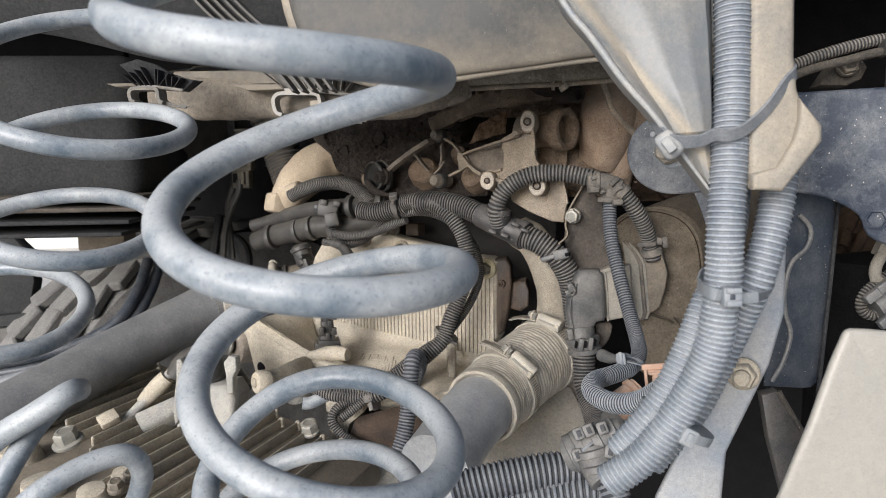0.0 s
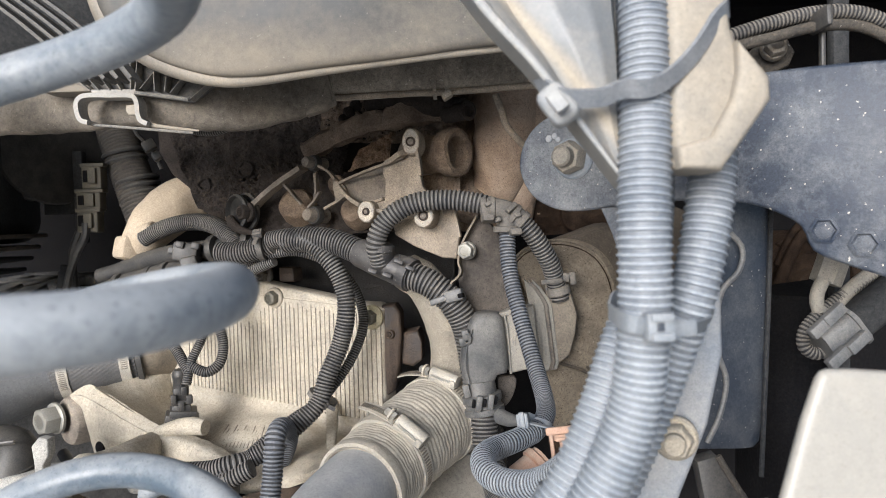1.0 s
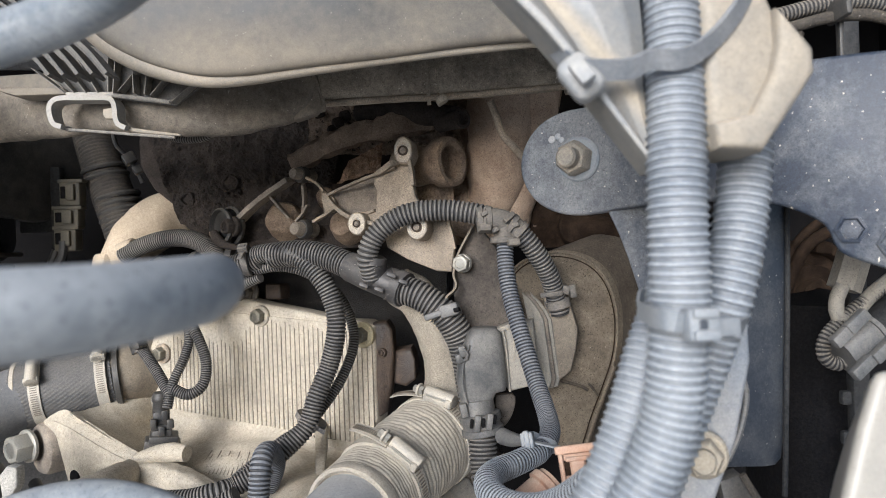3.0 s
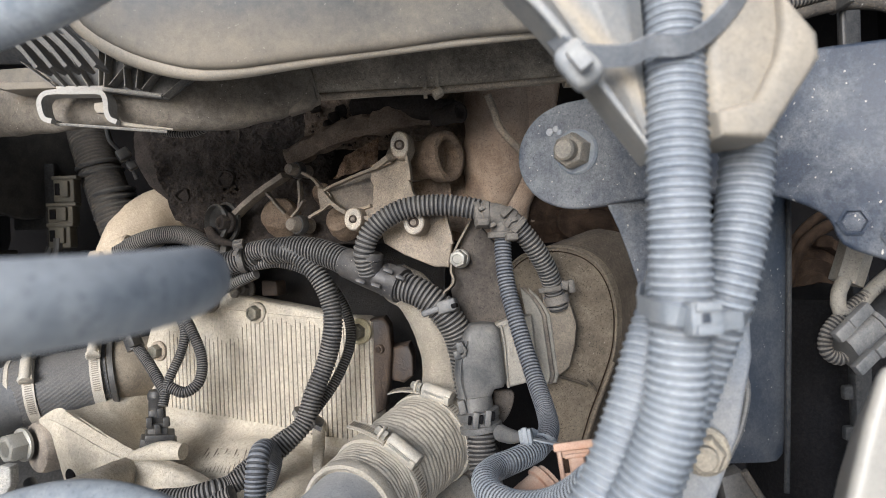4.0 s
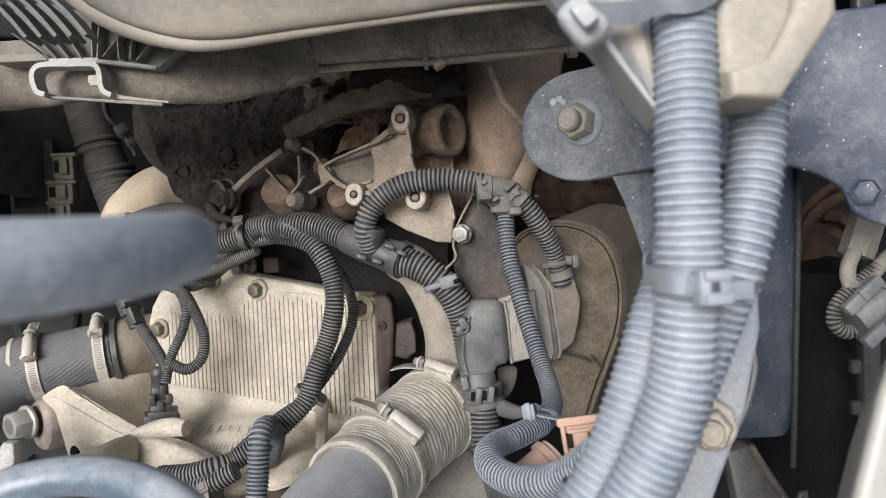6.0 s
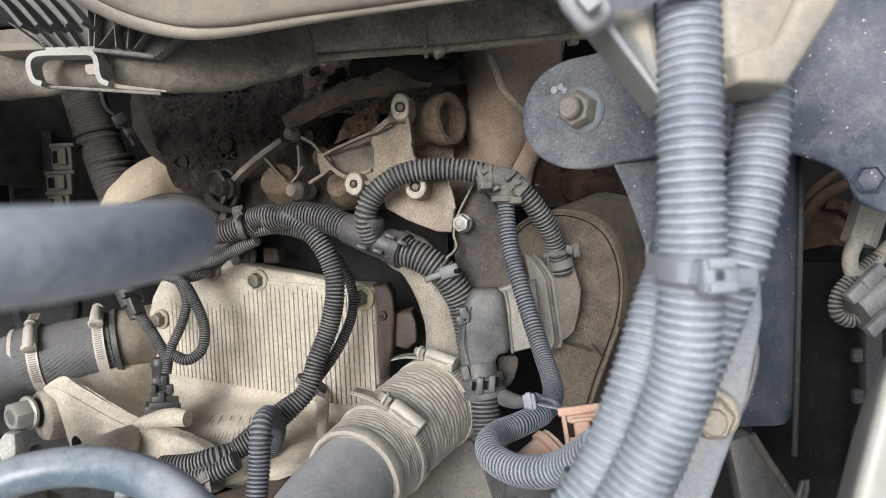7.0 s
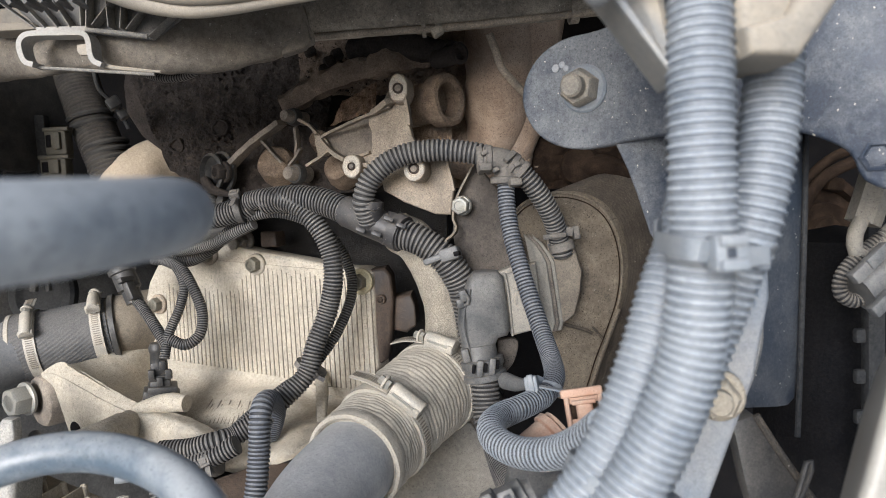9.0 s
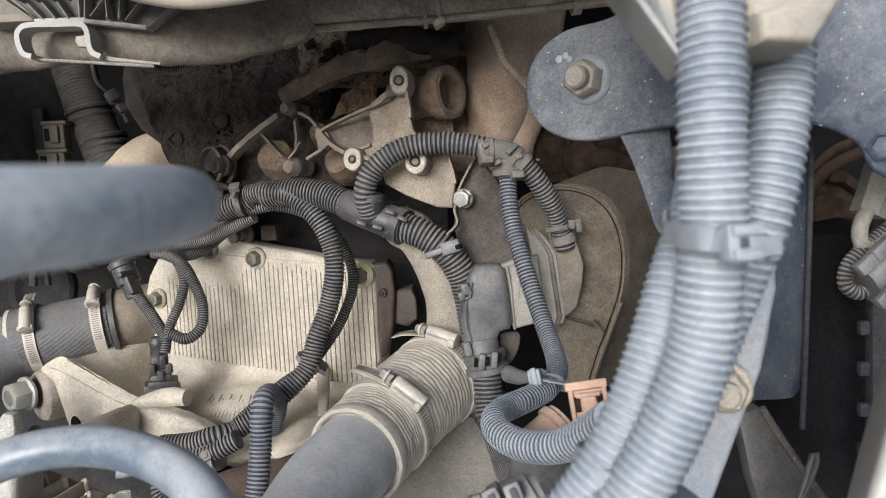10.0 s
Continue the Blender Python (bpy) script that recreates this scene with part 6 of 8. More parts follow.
def sensor_block():
    t = thing("sensor_plug", "grey plastic angled plug on a dusty sensor body", "connector", "connectors")
    elbow = [(0.0258, 0.572, 1.2332), (0.0364, 0.572, 1.2341), (0.0468, 0.572, 1.2331), (0.0514, 0.572, 1.2285), (0.0539, 0.572, 1.2091), (0.0556, 0.571, 1.1839), (0.0534, 0.571, 1.1777), (0.0451, 0.571, 1.1757), (0.042, 0.571, 1.1695), (0.043, 0.57, 1.1516), (0.0294, 0.57, 1.1484), (0.015, 0.57, 1.1506), (0.0131, 0.571, 1.1701), (0.0103, 0.571, 1.1912), (0.012, 0.572, 1.204), (0.0164, 0.572, 1.2169), (0.0213, 0.572, 1.2282)]
    part("elbow", prism(elbow, (0.002, 0.032, 0), 0.0085, 5), plug_grey, t)
    part("outlet", sweep([(0.0282, 0.582, 1.1693), (0.0298, 0.58, 1.1547), (0.0323, 0.577, 1.1394)], [0.0150, 0.0158, 0.0150], 30), plug_grey, t)
    part("seam", sweep([(0.0232, 0.57, 1.2206), (0.0175, 0.5695, 1.2017), (0.0167, 0.569, 1.1849), (0.0206, 0.5685, 1.1669)], 0.0007, 6), plug_grey, t)
    for q, w in (((0.0168, 0.57, 1.2152), 0.010), ((0.0141, 0.571, 1.2089), 0.008), ((0.0166, 0.568, 1.1643), 0.012)):
        part("latch", box((0.0065, 0.007, w), pose(*q, ry=-12), 0.0014), plug_grey, t)
    part("latch_bridge", sweep([(0.0116, 0.571, 1.2153), (0.0177, 0.567, 1.2175), (0.0213, 0.567, 1.2135), (0.0197, 0.568, 1.2077), (0.0125, 0.571, 1.2066)], 0.0014, 8), plug_grey, t)
    cd = Vector((0.16, -0.06, -1))
    col = (0.0319, 0.578, 1.1492)
    part("collar", lathe([(0.0165, -0.010), (0.0185, -0.009), (0.0185, -0.003), (0.0168, -0.002), (0.0168, 0.002), (0.0187, 0.003), (0.0187, 0.008), (0.0160, 0.009)], 28, aim(col, cd)), plug_grey, t)
    # Window shade is painted on as near-black blocks.
    for q in ((0.0224, 0.56, 1.1543), (0.0323, 0.559, 1.155), (0.0425, 0.562, 1.1566)):
        part("window", box((0.0028, 0.004, 0.0075), pose(*q, ry=8), 0.0008), void_black, t)
    for q in ((0.0275, 0.558, 1.155), (0.038, 0.559, 1.1561)):
        part("latch", box((0.0055, 0.005, 0.014), pose(*q, ry=8), 0.0012), plug_grey, t)
    sock = [(0.0499, 0.586, 1.2299), (0.0584, 0.586, 1.2348), (0.0816, 0.586, 1.239), (0.0859, 0.583, 1.1859), (0.0817, 0.583, 1.1807), (0.0575, 0.583, 1.1755), (0.0549, 0.584, 1.1814)]
    part("socket", prism(sock, (0.002, 0.024, 0), 0.003, 3), plug_tan, t, "tan dusty sensor body with raised marks")
    part("socket_lid", prism([(0.0459, 0.5845, 1.2312), (0.0707, 0.5845, 1.2397), (0.072, 0.5845, 1.2357), (0.0491, 0.5845, 1.2271)], (0.002, 0.020, 0), 0.0012), plug_tan, t)
    part("lid_edge", sweep([(0.0536, 0.583, 1.231), (0.0559, 0.583, 1.2171), (0.0573, 0.5825, 1.1949), (0.0584, 0.582, 1.1761)], 0.0011, 8), plug_tan, t)
    for x in (0, 1, 2):
        q = ((0.063, 0.5842, 1.2092), (0.0679, 0.5842, 1.2104), (0.0733, 0.5842, 1.2111))[x]
        part("mark", box((0.0024, 0.0014, 0.013 - 0.003 * (x == 1)), pose(*q, ry=8), 0.0004), plug_tan, t)
    part("mark", box((0.013, 0.0014, 0.002), pose(*(0.0687, 0.5842, 1.2178), ry=6), 0.0004), plug_tan, t)
    for k in range(3):
        lay = [(0.0736, 0.6, 1.2631), (0.0822, 0.6, 1.2547), (0.0888, 0.6, 1.2448), (0.0925, 0.6, 1.2371), (0.0978, 0.596, 1.1828), (0.0955, 0.596, 1.1758), (0.0844, 0.596, 1.1739), (0.0795, 0.599, 1.2288)]
        part("layer", prism([tuple(Vector(p) + Vector((0.0042 * k, 0.0035 * k, -0.0006 * k))) for p in lay], (0.001, 0.0022, 0), 0.0008), (plug_tan, cast_dark, plug_tan)[k], t)
    part("tab", prism(smooth_outline([(0.0463, 0.598, 1.1699), (0.0629, 0.598, 1.17), (0.0645, 0.598, 1.1613), (0.0593, 0.597, 1.1479), (0.0514, 0.597, 1.1401), (0.0461, 0.597, 1.1445)], 0.004), (0, 0.008, 0), 0.002), brown_paint, t)
    bk = thing("sensor_bracket", "dusty grey steel plate with a hex bolt", "bracket")
    part("plate", prism([(0.0349, 0.628, 1.3293), (0.0137, 0.622, 1.2908), (0.0108, 0.62, 1.2663), (0.015, 0.616, 1.2277), (0.0609, 0.614, 1.2255), (0.0747, 0.616, 1.2427), (0.0639, 0.62, 1.279), (0.0526, 0.624, 1.3052)], (0.002, 0.006, 0), 0.0015), brown_paint, bk)
    bolt(bk, (0.0205, 0.612, 1.2906), (-0.3, -1, 0), 0.0142, 0.0090, zinc, spin=20)
    part("edge", sweep([(0.0317, 0.622, 1.3241), (0.017, 0.617, 1.2978), (0.013, 0.615, 1.2808), (0.0143, 0.608, 1.2693), (0.0046, 0.6, 1.2587), (0.0062, 0.598, 1.2518)], 0.0021, section=[(-0.45, -2.4), (0.45, -2.4), (0.45, 2.4), (-0.45, 2.4)], facing=(-0.2, -1, 0)), plate_brown, bk)
    part("clip", box((0.018, 0.012, 0.018), aim((0.0079, 0.592, 1.2492), (-0.2, -1, 0.1), 15), 0.003), grey_plastic, bk)
    # Clip window: a near-black block for its inner shade.
    part("clip_window", box((0.005, 0.004, 0.010), aim((0.0137, 0.585, 1.25), (-0.2, -1, 0.1), 15), 0.0008), void_black, bk)
    part("clip_strap", box((0.020, 0.006, 0.008), aim((-0.0061, 0.59, 1.2457), (-0.2, -1, 0.1), 18), 0.002), grey_plastic, bk)
    arm = thing("plate_bracket", "dusty brown angular steel plate by the cooler", "bracket")
    part("plate", prism([(0.0943, 0.612, 1.2598), (0.1133, 0.61, 1.2615), (0.1204, 0.608, 1.246), (0.1254, 0.606, 1.2266), (0.1229, 0.604, 1.2082), (0.1169, 0.603, 1.1877), (0.1075, 0.603, 1.181), (0.1013, 0.604, 1.1853), (0.0953, 0.61, 1.2421)], (0.002, 0.012, 0), 0.003), plate_brown, arm)
    part("scuff", prism([(0.0956, 0.6095, 1.2523), (0.1097, 0.608, 1.2557), (0.1106, 0.607, 1.2456), (0.0991, 0.6085, 1.242)], (0, 0.001, 0), 0), black_plastic, arm)


sensor_block()


# ---------------------------------------------------------------- engine wiring
def engine_wiring():
    r = 0.0105
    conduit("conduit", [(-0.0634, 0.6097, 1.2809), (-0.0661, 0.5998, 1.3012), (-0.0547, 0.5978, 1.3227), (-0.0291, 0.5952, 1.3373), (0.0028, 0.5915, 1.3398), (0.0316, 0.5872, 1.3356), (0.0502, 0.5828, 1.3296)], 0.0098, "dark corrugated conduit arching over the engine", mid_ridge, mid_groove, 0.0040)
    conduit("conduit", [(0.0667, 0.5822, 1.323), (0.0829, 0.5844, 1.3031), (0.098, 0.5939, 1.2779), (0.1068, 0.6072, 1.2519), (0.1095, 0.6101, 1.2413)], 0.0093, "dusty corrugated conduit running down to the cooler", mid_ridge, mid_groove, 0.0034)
    tee = thing("conduit_tee", "black plastic branch piece joining conduits", "conduit fitting", "conduit fittings")
    part("body", sweep([(0.0358, 0.5827, 1.3284), (0.05, 0.5804, 1.3285), (0.0617, 0.58, 1.3241), (0.0711, 0.5816, 1.3156)], 0.0110, 14), tee_brown, tee)
    for q, e in (((0.0368, 0.5828, 1.3289), (1, 0, 0.05)), ((0.0443, 0.5812, 1.3289), (1, 0, 0)), ((0.063, 0.5799, 1.3226), (0.8, 0, -0.6)), ((0.0697, 0.5817, 1.3166), (0.7, 0, -0.7)), ((0.057, 0.5773, 1.311), (0, 0, 1))):
        part("ring", lathe([(0.0110, -0.003), (0.0124, -0.0022), (0.0124, 0.0022), (0.0110, 0.003)], 20, aim(q, e)), tee_brown, tee)
    for q in ((0.04, 0.57, 1.3341), (0.0483, 0.5656, 1.3195), (0.0666, 0.569, 1.3233)):
        part("latch", box((0.006, 0.004, 0.004), aim(q, (0.1, -1, 0.3), 20), 0.001), tee_brown, tee)
    part("branch", sweep([(0.0584, 0.5801, 1.3257), (0.057, 0.5772, 1.31)], 0.0096, 14), tee_brown, tee)
    part("latch", box((0.013, 0.005, 0.005), aim((0.0611, 0.5681, 1.3301), (0.2, -1, 0.6), 40), 0.0012), tee_brown, tee)
    part("latch", box((0.010, 0.006, 0.012), aim((0.0389, 0.5626, 1.3213), (0.2, -1, 0.2)), 0.0012), tee_brown, tee)
    part("latch", box((0.010, 0.006, 0.008), aim((0.0637, 0.5615, 1.3084), (0.2, -1, 0.2)), 0.0012), tee_brown, tee)
    cl = thing("conduit_clip", "grey plastic clip holding a conduit end", "clip", "clips")
    part("collar", lathe([(0.0100, -0.0042), (0.0112, -0.0036), (0.0112, 0.0036), (0.0100, 0.0042)], 24, aim((0.1078, 0.6060, 1.2500), (0.25, 0, -1))), tee_brown, cl)
    part("tab", box((0.007, 0.008, 0.008), pose(*(0.1136, 0.6, 1.2635), ry=10), 0.001), tee_brown, cl)
    part("tab_tip", box((0.006, 0.006, 0.012), pose(*(0.1202, 0.6, 1.2622), ry=-8), 0.0015), tee_brown, cl)
    part("latch", box((0.020, 0.004, 0.0045), pose(*(0.0995, 0.592, 1.2605), ry=-5), 0.001), tee_brown, cl)
    # main harness
    conduit("conduit", [(-0.1706, 0.6701, 1.3036), (-0.1403, 0.6585, 1.3049), (-0.1113, 0.6465, 1.3007), (-0.0863, 0.6339, 1.2906), (-0.0671, 0.6215, 1.2817)], 0.0132, "dark corrugated harness conduit across the engine", back_ridge, back_groove, 0.0036)
    tp = thing("conduit_tee", "black three-way plastic conduit branch, worn white in spots", "conduit fitting", "conduit fittings")
    part("body", sweep([(-0.0863, 0.6339, 1.2906), (-0.0671, 0.6215, 1.2817), (-0.0415, 0.6127, 1.2705), (-0.0323, 0.6085, 1.2672)], 0.0144, 16), chipped_black, tp)
    part("branch", sweep([(-0.0618, 0.6172, 1.278), (-0.0623, 0.607, 1.295)], 0.0127, 16), chipped_black, tp)
    part("collar", sweep([(-0.0414, 0.6128, 1.2715), (-0.0333, 0.6086, 1.2677)], 0.0168, 16), chipped_black, tp)
    for q, e, w in (((-0.0846, 0.633, 1.2895), (1, 0.3, -0.3), 29), ((-0.0628, 0.607, 1.295), (0.1, 0, 1), 27), ((-0.0464, 0.6129, 1.2733), (1, 0.3, -0.3), 31)):
        part("ring", lathe([(w * 0.0005, -0.0035), (w * 0.0005, -0.003), (w * 0.0005, 0.003), (w * 0.0005, 0.0035)], 22, aim(q, e)), chipped_black, tp)
    for q in ((-0.0443, 0.5919, 1.2825), (-0.0339, 0.5914, 1.2761), (-0.0702, 0.599, 1.2737), (-0.0565, 0.5986, 1.2695)):
        part("latch", box((0.009, 0.004, 0.005), aim(q, (0.1, -1, 0.3), -25), 0.001), chipped_black, tp)
    conduit("conduit", [(-0.0354, 0.6102, 1.2683), (-0.0174, 0.6041, 1.2611), (0.0020, 0.6010, 1.2457), (0.0155, 0.603, 1.2234), (0.0215, 0.606, 1.1993), (0.0245, 0.608, 1.1755), (0.0285, 0.606, 1.1517)], 0.0138, "dark corrugated conduit bending down beside the cast pipe", mid_ridge, mid_groove, 0.0038)
    conduit("conduit", [(0.0321, 0.577, 1.1454), (0.0325, 0.571, 1.1114), (0.0372, 0.56, 1.0951), (0.0411, 0.54, 1.0841), (0.0446, 0.51, 1.0796), (0.0498, 0.47, 1.0822)], 0.0126, "dusty corrugated conduit leaving the angled plug", mid_ridge, mid_groove, 0.0038)
    conduit("conduit", [(-0.1882, 0.6741, 1.3045), (-0.1657, 0.6625, 1.3062), (-0.1398, 0.6542, 1.2995), (-0.1185, 0.6485, 1.2797), (-0.1064, 0.6464, 1.2549), (-0.104, 0.644, 1.2281), (-0.1117, 0.6451, 1.1957), (-0.1245, 0.6385, 1.1649), (-0.1332, 0.6324, 1.1396), (-0.1511, 0.623, 1.1215), (-0.171, 0.6139, 1.1066), (-0.1955, 0.6049, 1.0925), (-0.2101, 0.594, 1.0915), (-0.2323, 0.594, 1.0859), (-0.2626, 0.597, 1.0838)], 0.0097, "dark corrugated conduit hanging in front of the grooved cover", back_ridge, back_groove, 0.0034)
    conduit("conduit", [(-0.1912, 0.6805, 1.2895), (-0.162, 0.6769, 1.292), (-0.1352, 0.68, 1.2832), (-0.1097, 0.6822, 1.2636), (-0.0947, 0.6835, 1.2342), (-0.0925, 0.6772, 1.2062), (-0.1052, 0.6666, 1.1746), (-0.1226, 0.6528, 1.1504), (-0.1356, 0.6438, 1.1367), (-0.158, 0.6311, 1.1249), (-0.1879, 0.6176, 1.1037), (-0.2049, 0.598, 1.0897), (-0.2169, 0.586, 1.0799), (-0.2315, 0.578, 1.0675), (-0.2475, 0.572, 1.0557)], 0.0055, "thin dark corrugated conduit following the harness", back_ridge, back_groove, 0.0026)
    conduit("conduit", [(-0.187, 0.6838, 1.2818), (-0.2067, 0.6909, 1.274), (-0.2353, 0.7055, 1.263), (-0.2707, 0.7205, 1.2566), (-0.3009, 0.7362, 1.2581)], 0.0058, "thin dark corrugated conduit behind the harness", back_ridge, back_groove, 0.0026)
    conduit("conduit", [(-0.2515, 0.7002, 1.2921), (-0.2287, 0.6924, 1.2911), (-0.2033, 0.685, 1.2956), (-0.1838, 0.6777, 1.3015)], 0.0126, "black corrugated harness end", back_ridge, back_groove, 0.0036)
    cable_tie((-0.198, 0.6775, 1.2989), (1, 0, 0.1), 0.0145, (0.1, -0.6, 0.8), "black cable tie on the engine harness", tie_black, 0.006)
    cable_tie((-0.1323, 0.648, 1.1404), (0.6, 0, 1), 0.0150, (0.4, -1, 0), "black cable tie round two thin conduits", tie_black, 0.005, tail=0.012)
    cable_tie((-0.2145, 0.5954, 1.0734), (0.9, 0, 0.4), 0.0132, (0, -1, 0.4), "black cable tie round low conduits", tie_black, 0.006, tail=0.014)
    # hump
    conduit("conduit", [(-0.1762, 0.5363, 1.0209), (-0.167, 0.5507, 1.0521), (-0.1635, 0.5615, 1.0867), (-0.1618, 0.5682, 1.1187), (-0.1609, 0.5808, 1.1286), (-0.16, 0.5998, 1.1237), (-0.1625, 0.6216, 1.1053), (-0.175, 0.6425, 1.0778)], 0.0096, "dark corrugated conduit bent over in a tight hump", blue_ridge, blue_groove, 0.0036)
    conduit("conduit", [(-0.2913, 0.6039, 1.0811), (-0.2652, 0.5958, 1.0776), (-0.2384, 0.5917, 1.0756), (-0.2116, 0.5882, 1.0798), (-0.1885, 0.5891, 1.09)], 0.0091, "dark corrugated conduit lying low across the engine", back_ridge, back_groove, 0.0034)
    # vertical conduit with the loop in front
    conduit("conduit", [(0.0583, 0.579, 1.3157), (0.0572, 0.573, 1.2925), (0.059, 0.565, 1.2667), (0.0644, 0.553, 1.2385), (0.0703, 0.54, 1.2131), (0.0757, 0.522, 1.1899), (0.0781, 0.495, 1.1749), (0.0743, 0.462, 1.1704), (0.0622, 0.435, 1.1664), (0.0451, 0.41, 1.1677), (0.0308, 0.39, 1.1693)], 0.0075, "grey corrugated conduit looping towards the bundle", blue_ridge, blue_groove, 0.0030)
    conduit("conduit", [(0.062, 0.434, 1.1667), (0.045, 0.409, 1.1683), (0.0311, 0.39, 1.17), (0.0237, 0.366, 1.1725), (0.0244, 0.346, 1.1721), (0.0321, 0.325, 1.1737), (0.042, 0.305, 1.1792), (0.051, 0.288, 1.1874), (0.0572, 0.27, 1.1986), (0.0618, 0.255, 1.2092)], 0.0078, "pale dusty corrugated conduit loop", front_ridge, blue_groove, 0.0036)
    cable_tie((0.0679, 0.447, 1.1679), (-0.3, -0.5, -0.8), 0.0078, (-1, -0.5, 0.1), "pale grey cable tie holding the loop", tie_plastic, 0.0055, tail=0.0)
    single("cable_tie_strap", sweep([(0.0523, 0.43, 1.1766), (0.0596, 0.425, 1.1761), (0.0714, 0.415, 1.1758), (0.0843, 0.4, 1.1764)], 0.0020, section=[(-1, -0.3), (1, -0.3), (1, 0.3), (-1, 0.3)]), tie_plastic, "loose pale strap end of a tie", "cable tie", "cable ties")
    th = thing("cable_tie", "pale nylon tie head standing off the conduit loop", "cable tie", "cable ties")
    m = aim((0.0542, 0.425, 1.1779), (-0.3, -1, 0.2), 10)
    part("head", box((0.0085, 0.0105, 0.008), m, 0.0014).add(box((0.004, 0.0125, 0.004), m @ Matrix.Translation((0, 0, 0.003)), 0.001)), tie_plastic, th)
    part("tail", sweep([(0.0405, 0.46, 1.1712), (0.0466, 0.445, 1.1727), (0.0523, 0.43, 1.1766)], [0.006, 0.005, 0.003], 10), grey_plastic, th)
    o = thing("orange_connector", "dusty orange plug connector among the conduits", "connector", "connectors")
    m = aim((0.0758, 0.367, 1.1777), (-0.2, -1, 0.3), 8) @ Matrix.Scale(0.82, 4)
    part("body", box((0.025, 0.030, 0.016), m, 0.002), orange, o)
    part("cap", box((0.028, 0.006, 0.020), m @ Matrix.Translation((0, 0.013, 0.002)), 0.0015), orange, o)
    part("foot", box((0.026, 0.004, 0.019), m @ Matrix.Translation((0, -0.013, 0.002)), 0.0015), orange, o)
    part("latch", box((0.010, 0.014, 0.005), m @ Matrix.Translation((0.0005, 0.001, 0.010)), 0.0015), orange, o)
    part("latch_bar", box((0.016, 0.003, 0.004), m @ Matrix.Translation((0.0005, 0.0065, 0.0115)), 0.001), orange, o)
    for x in (-0.0105, 0.0115):
        part("side_rail", box((0.003, 0.022, 0.005), m @ Matrix.Translation((x, 0, 0.009)), 0.001), orange, o)
    # Openings are flat dark slips, coloured as the shade within.
    for x in (-0.0070, 0.0080):
        part("opening", box((0.0038, 0.010, 0.001), m @ Matrix.Translation((x, 0.001, 0.0082)), 0.0002), rust, o)
    part("collar", lathe([(0.0135, -0.003), (0.0150, -0.002), (0.0150, 0.002), (0.0125, 0.003)], 26, aim((0.0600, 0.3755, 1.1612), (-0.8, -0.3, -0.5))), orange, o)
    part("nose", lathe([(0.013, 0), (0.013, 0.02), (0.010, 0.024)], 20, aim((0.0641, 0.3775, 1.1638), (-0.8, -0.3, -0.5))), orange, o)
    # small sensor wires at the pocket
    pl = thing("sensor_plug", "black sensor plug with a twin lead on the pocket floor", "connector", "connectors")
    m = aim((-0.3048, 0.7083, 1.1054), (0.02, -0.05, 1)) @ Matrix.Diagonal((0.86, 0.86, 0.85, 1))
    part("base", box((0.042, 0.026, 0.012), m @ Matrix.Rotation(0.2, 4, "Y"), 0.002, 2), black_plastic, pl)
    part("seat", box((0.034, 0.03, 0.010), m @ Matrix.Translation((0.002, 0, 0.008)) @ Matrix.Rotation(0.12, 4, "Y"), 0.002, 2), black_plastic, pl)
    part("body", box((0.024, 0.022, 0.016), m @ Matrix.Translation((0, 0, 0.013)), 0.003), black_plastic, pl)
    part("collar", box((0.027, 0.024, 0.006), m @ Matrix.Translation((0.001, 0, 0.024)), 0.002), black_plastic, pl)
    part("cap", box((0.020, 0.019, 0.018), m @ Matrix.Translation((0, 0, 0.035)), 0.004), black_plastic, pl)
    part("neck", lathe([(0.010, 0.04), (0.0095, 0.054), (0.0105, 0.056), (0.0105, 0.061), (0.008, 0.066)], 16, m), black_plastic, pl)
    for x, z in ((-0.009, 0.030), (0.010, 0.028), (0.0, 0.020), (0.004, 0.040)):
        part("latch", box((0.007, 0.006, 0.012), m @ Matrix.Translation((x, -0.012, z)), 0.0012), black_plastic, pl)
    conduit("conduit", [(-0.2898, 0.6876, 1.1481), (-0.2869, 0.6975, 1.1723), (-0.2767, 0.7077, 1.1997), (-0.274, 0.7136, 1.2227), (-0.2894, 0.7271, 1.2431), (-0.317, 0.7429, 1.2461)], 0.0053, "thin corrugated sensor lead", back_ridge, back_groove, 0.0024)
    conduit("conduit", [(-0.2857, 0.6932, 1.1672), (-0.2686, 0.6926, 1.1605), (-0.2548, 0.6974, 1.1706), (-0.2532, 0.7033, 1.1932), (-0.2639, 0.7095, 1.2197), (-0.2777, 0.7188, 1.2373), (-0.3015, 0.7351, 1.246)], 0.0059, "thin corrugated sensor lead bent in a loop", back_ridge, back_groove, 0.0024)
    conduit("conduit", [(-0.2889, 0.6927, 1.1616), (-0.3072, 0.7063, 1.1836), (-0.3278, 0.7236, 1.2029), (-0.3463, 0.7404, 1.2168)], 0.0060, "thin corrugated sensor lead", back_ridge, back_groove, 0.0024)
    p2 = thing("sensor_plug", "black sensor plug beside the clamped hose", "connector", "connectors")
    part("body", lathe([(0.0095, 0), (0.0095, 0.014), (0.0125, 0.016), (0.0125, 0.034), (0.0145, 0.035), (0.0145, 0.040), (0.009, 0.044)], 18, aim((-0.3344, 0.7313, 1.202), (-0.35, 0.1, 0.9))), black_plastic, p2)
    part("latch", box((0.012, 0.008, 0.020), aim((-0.3325, 0.719, 1.2161), (-0.35, 0.1, 0.9)), 0.0015), black_plastic, p2)
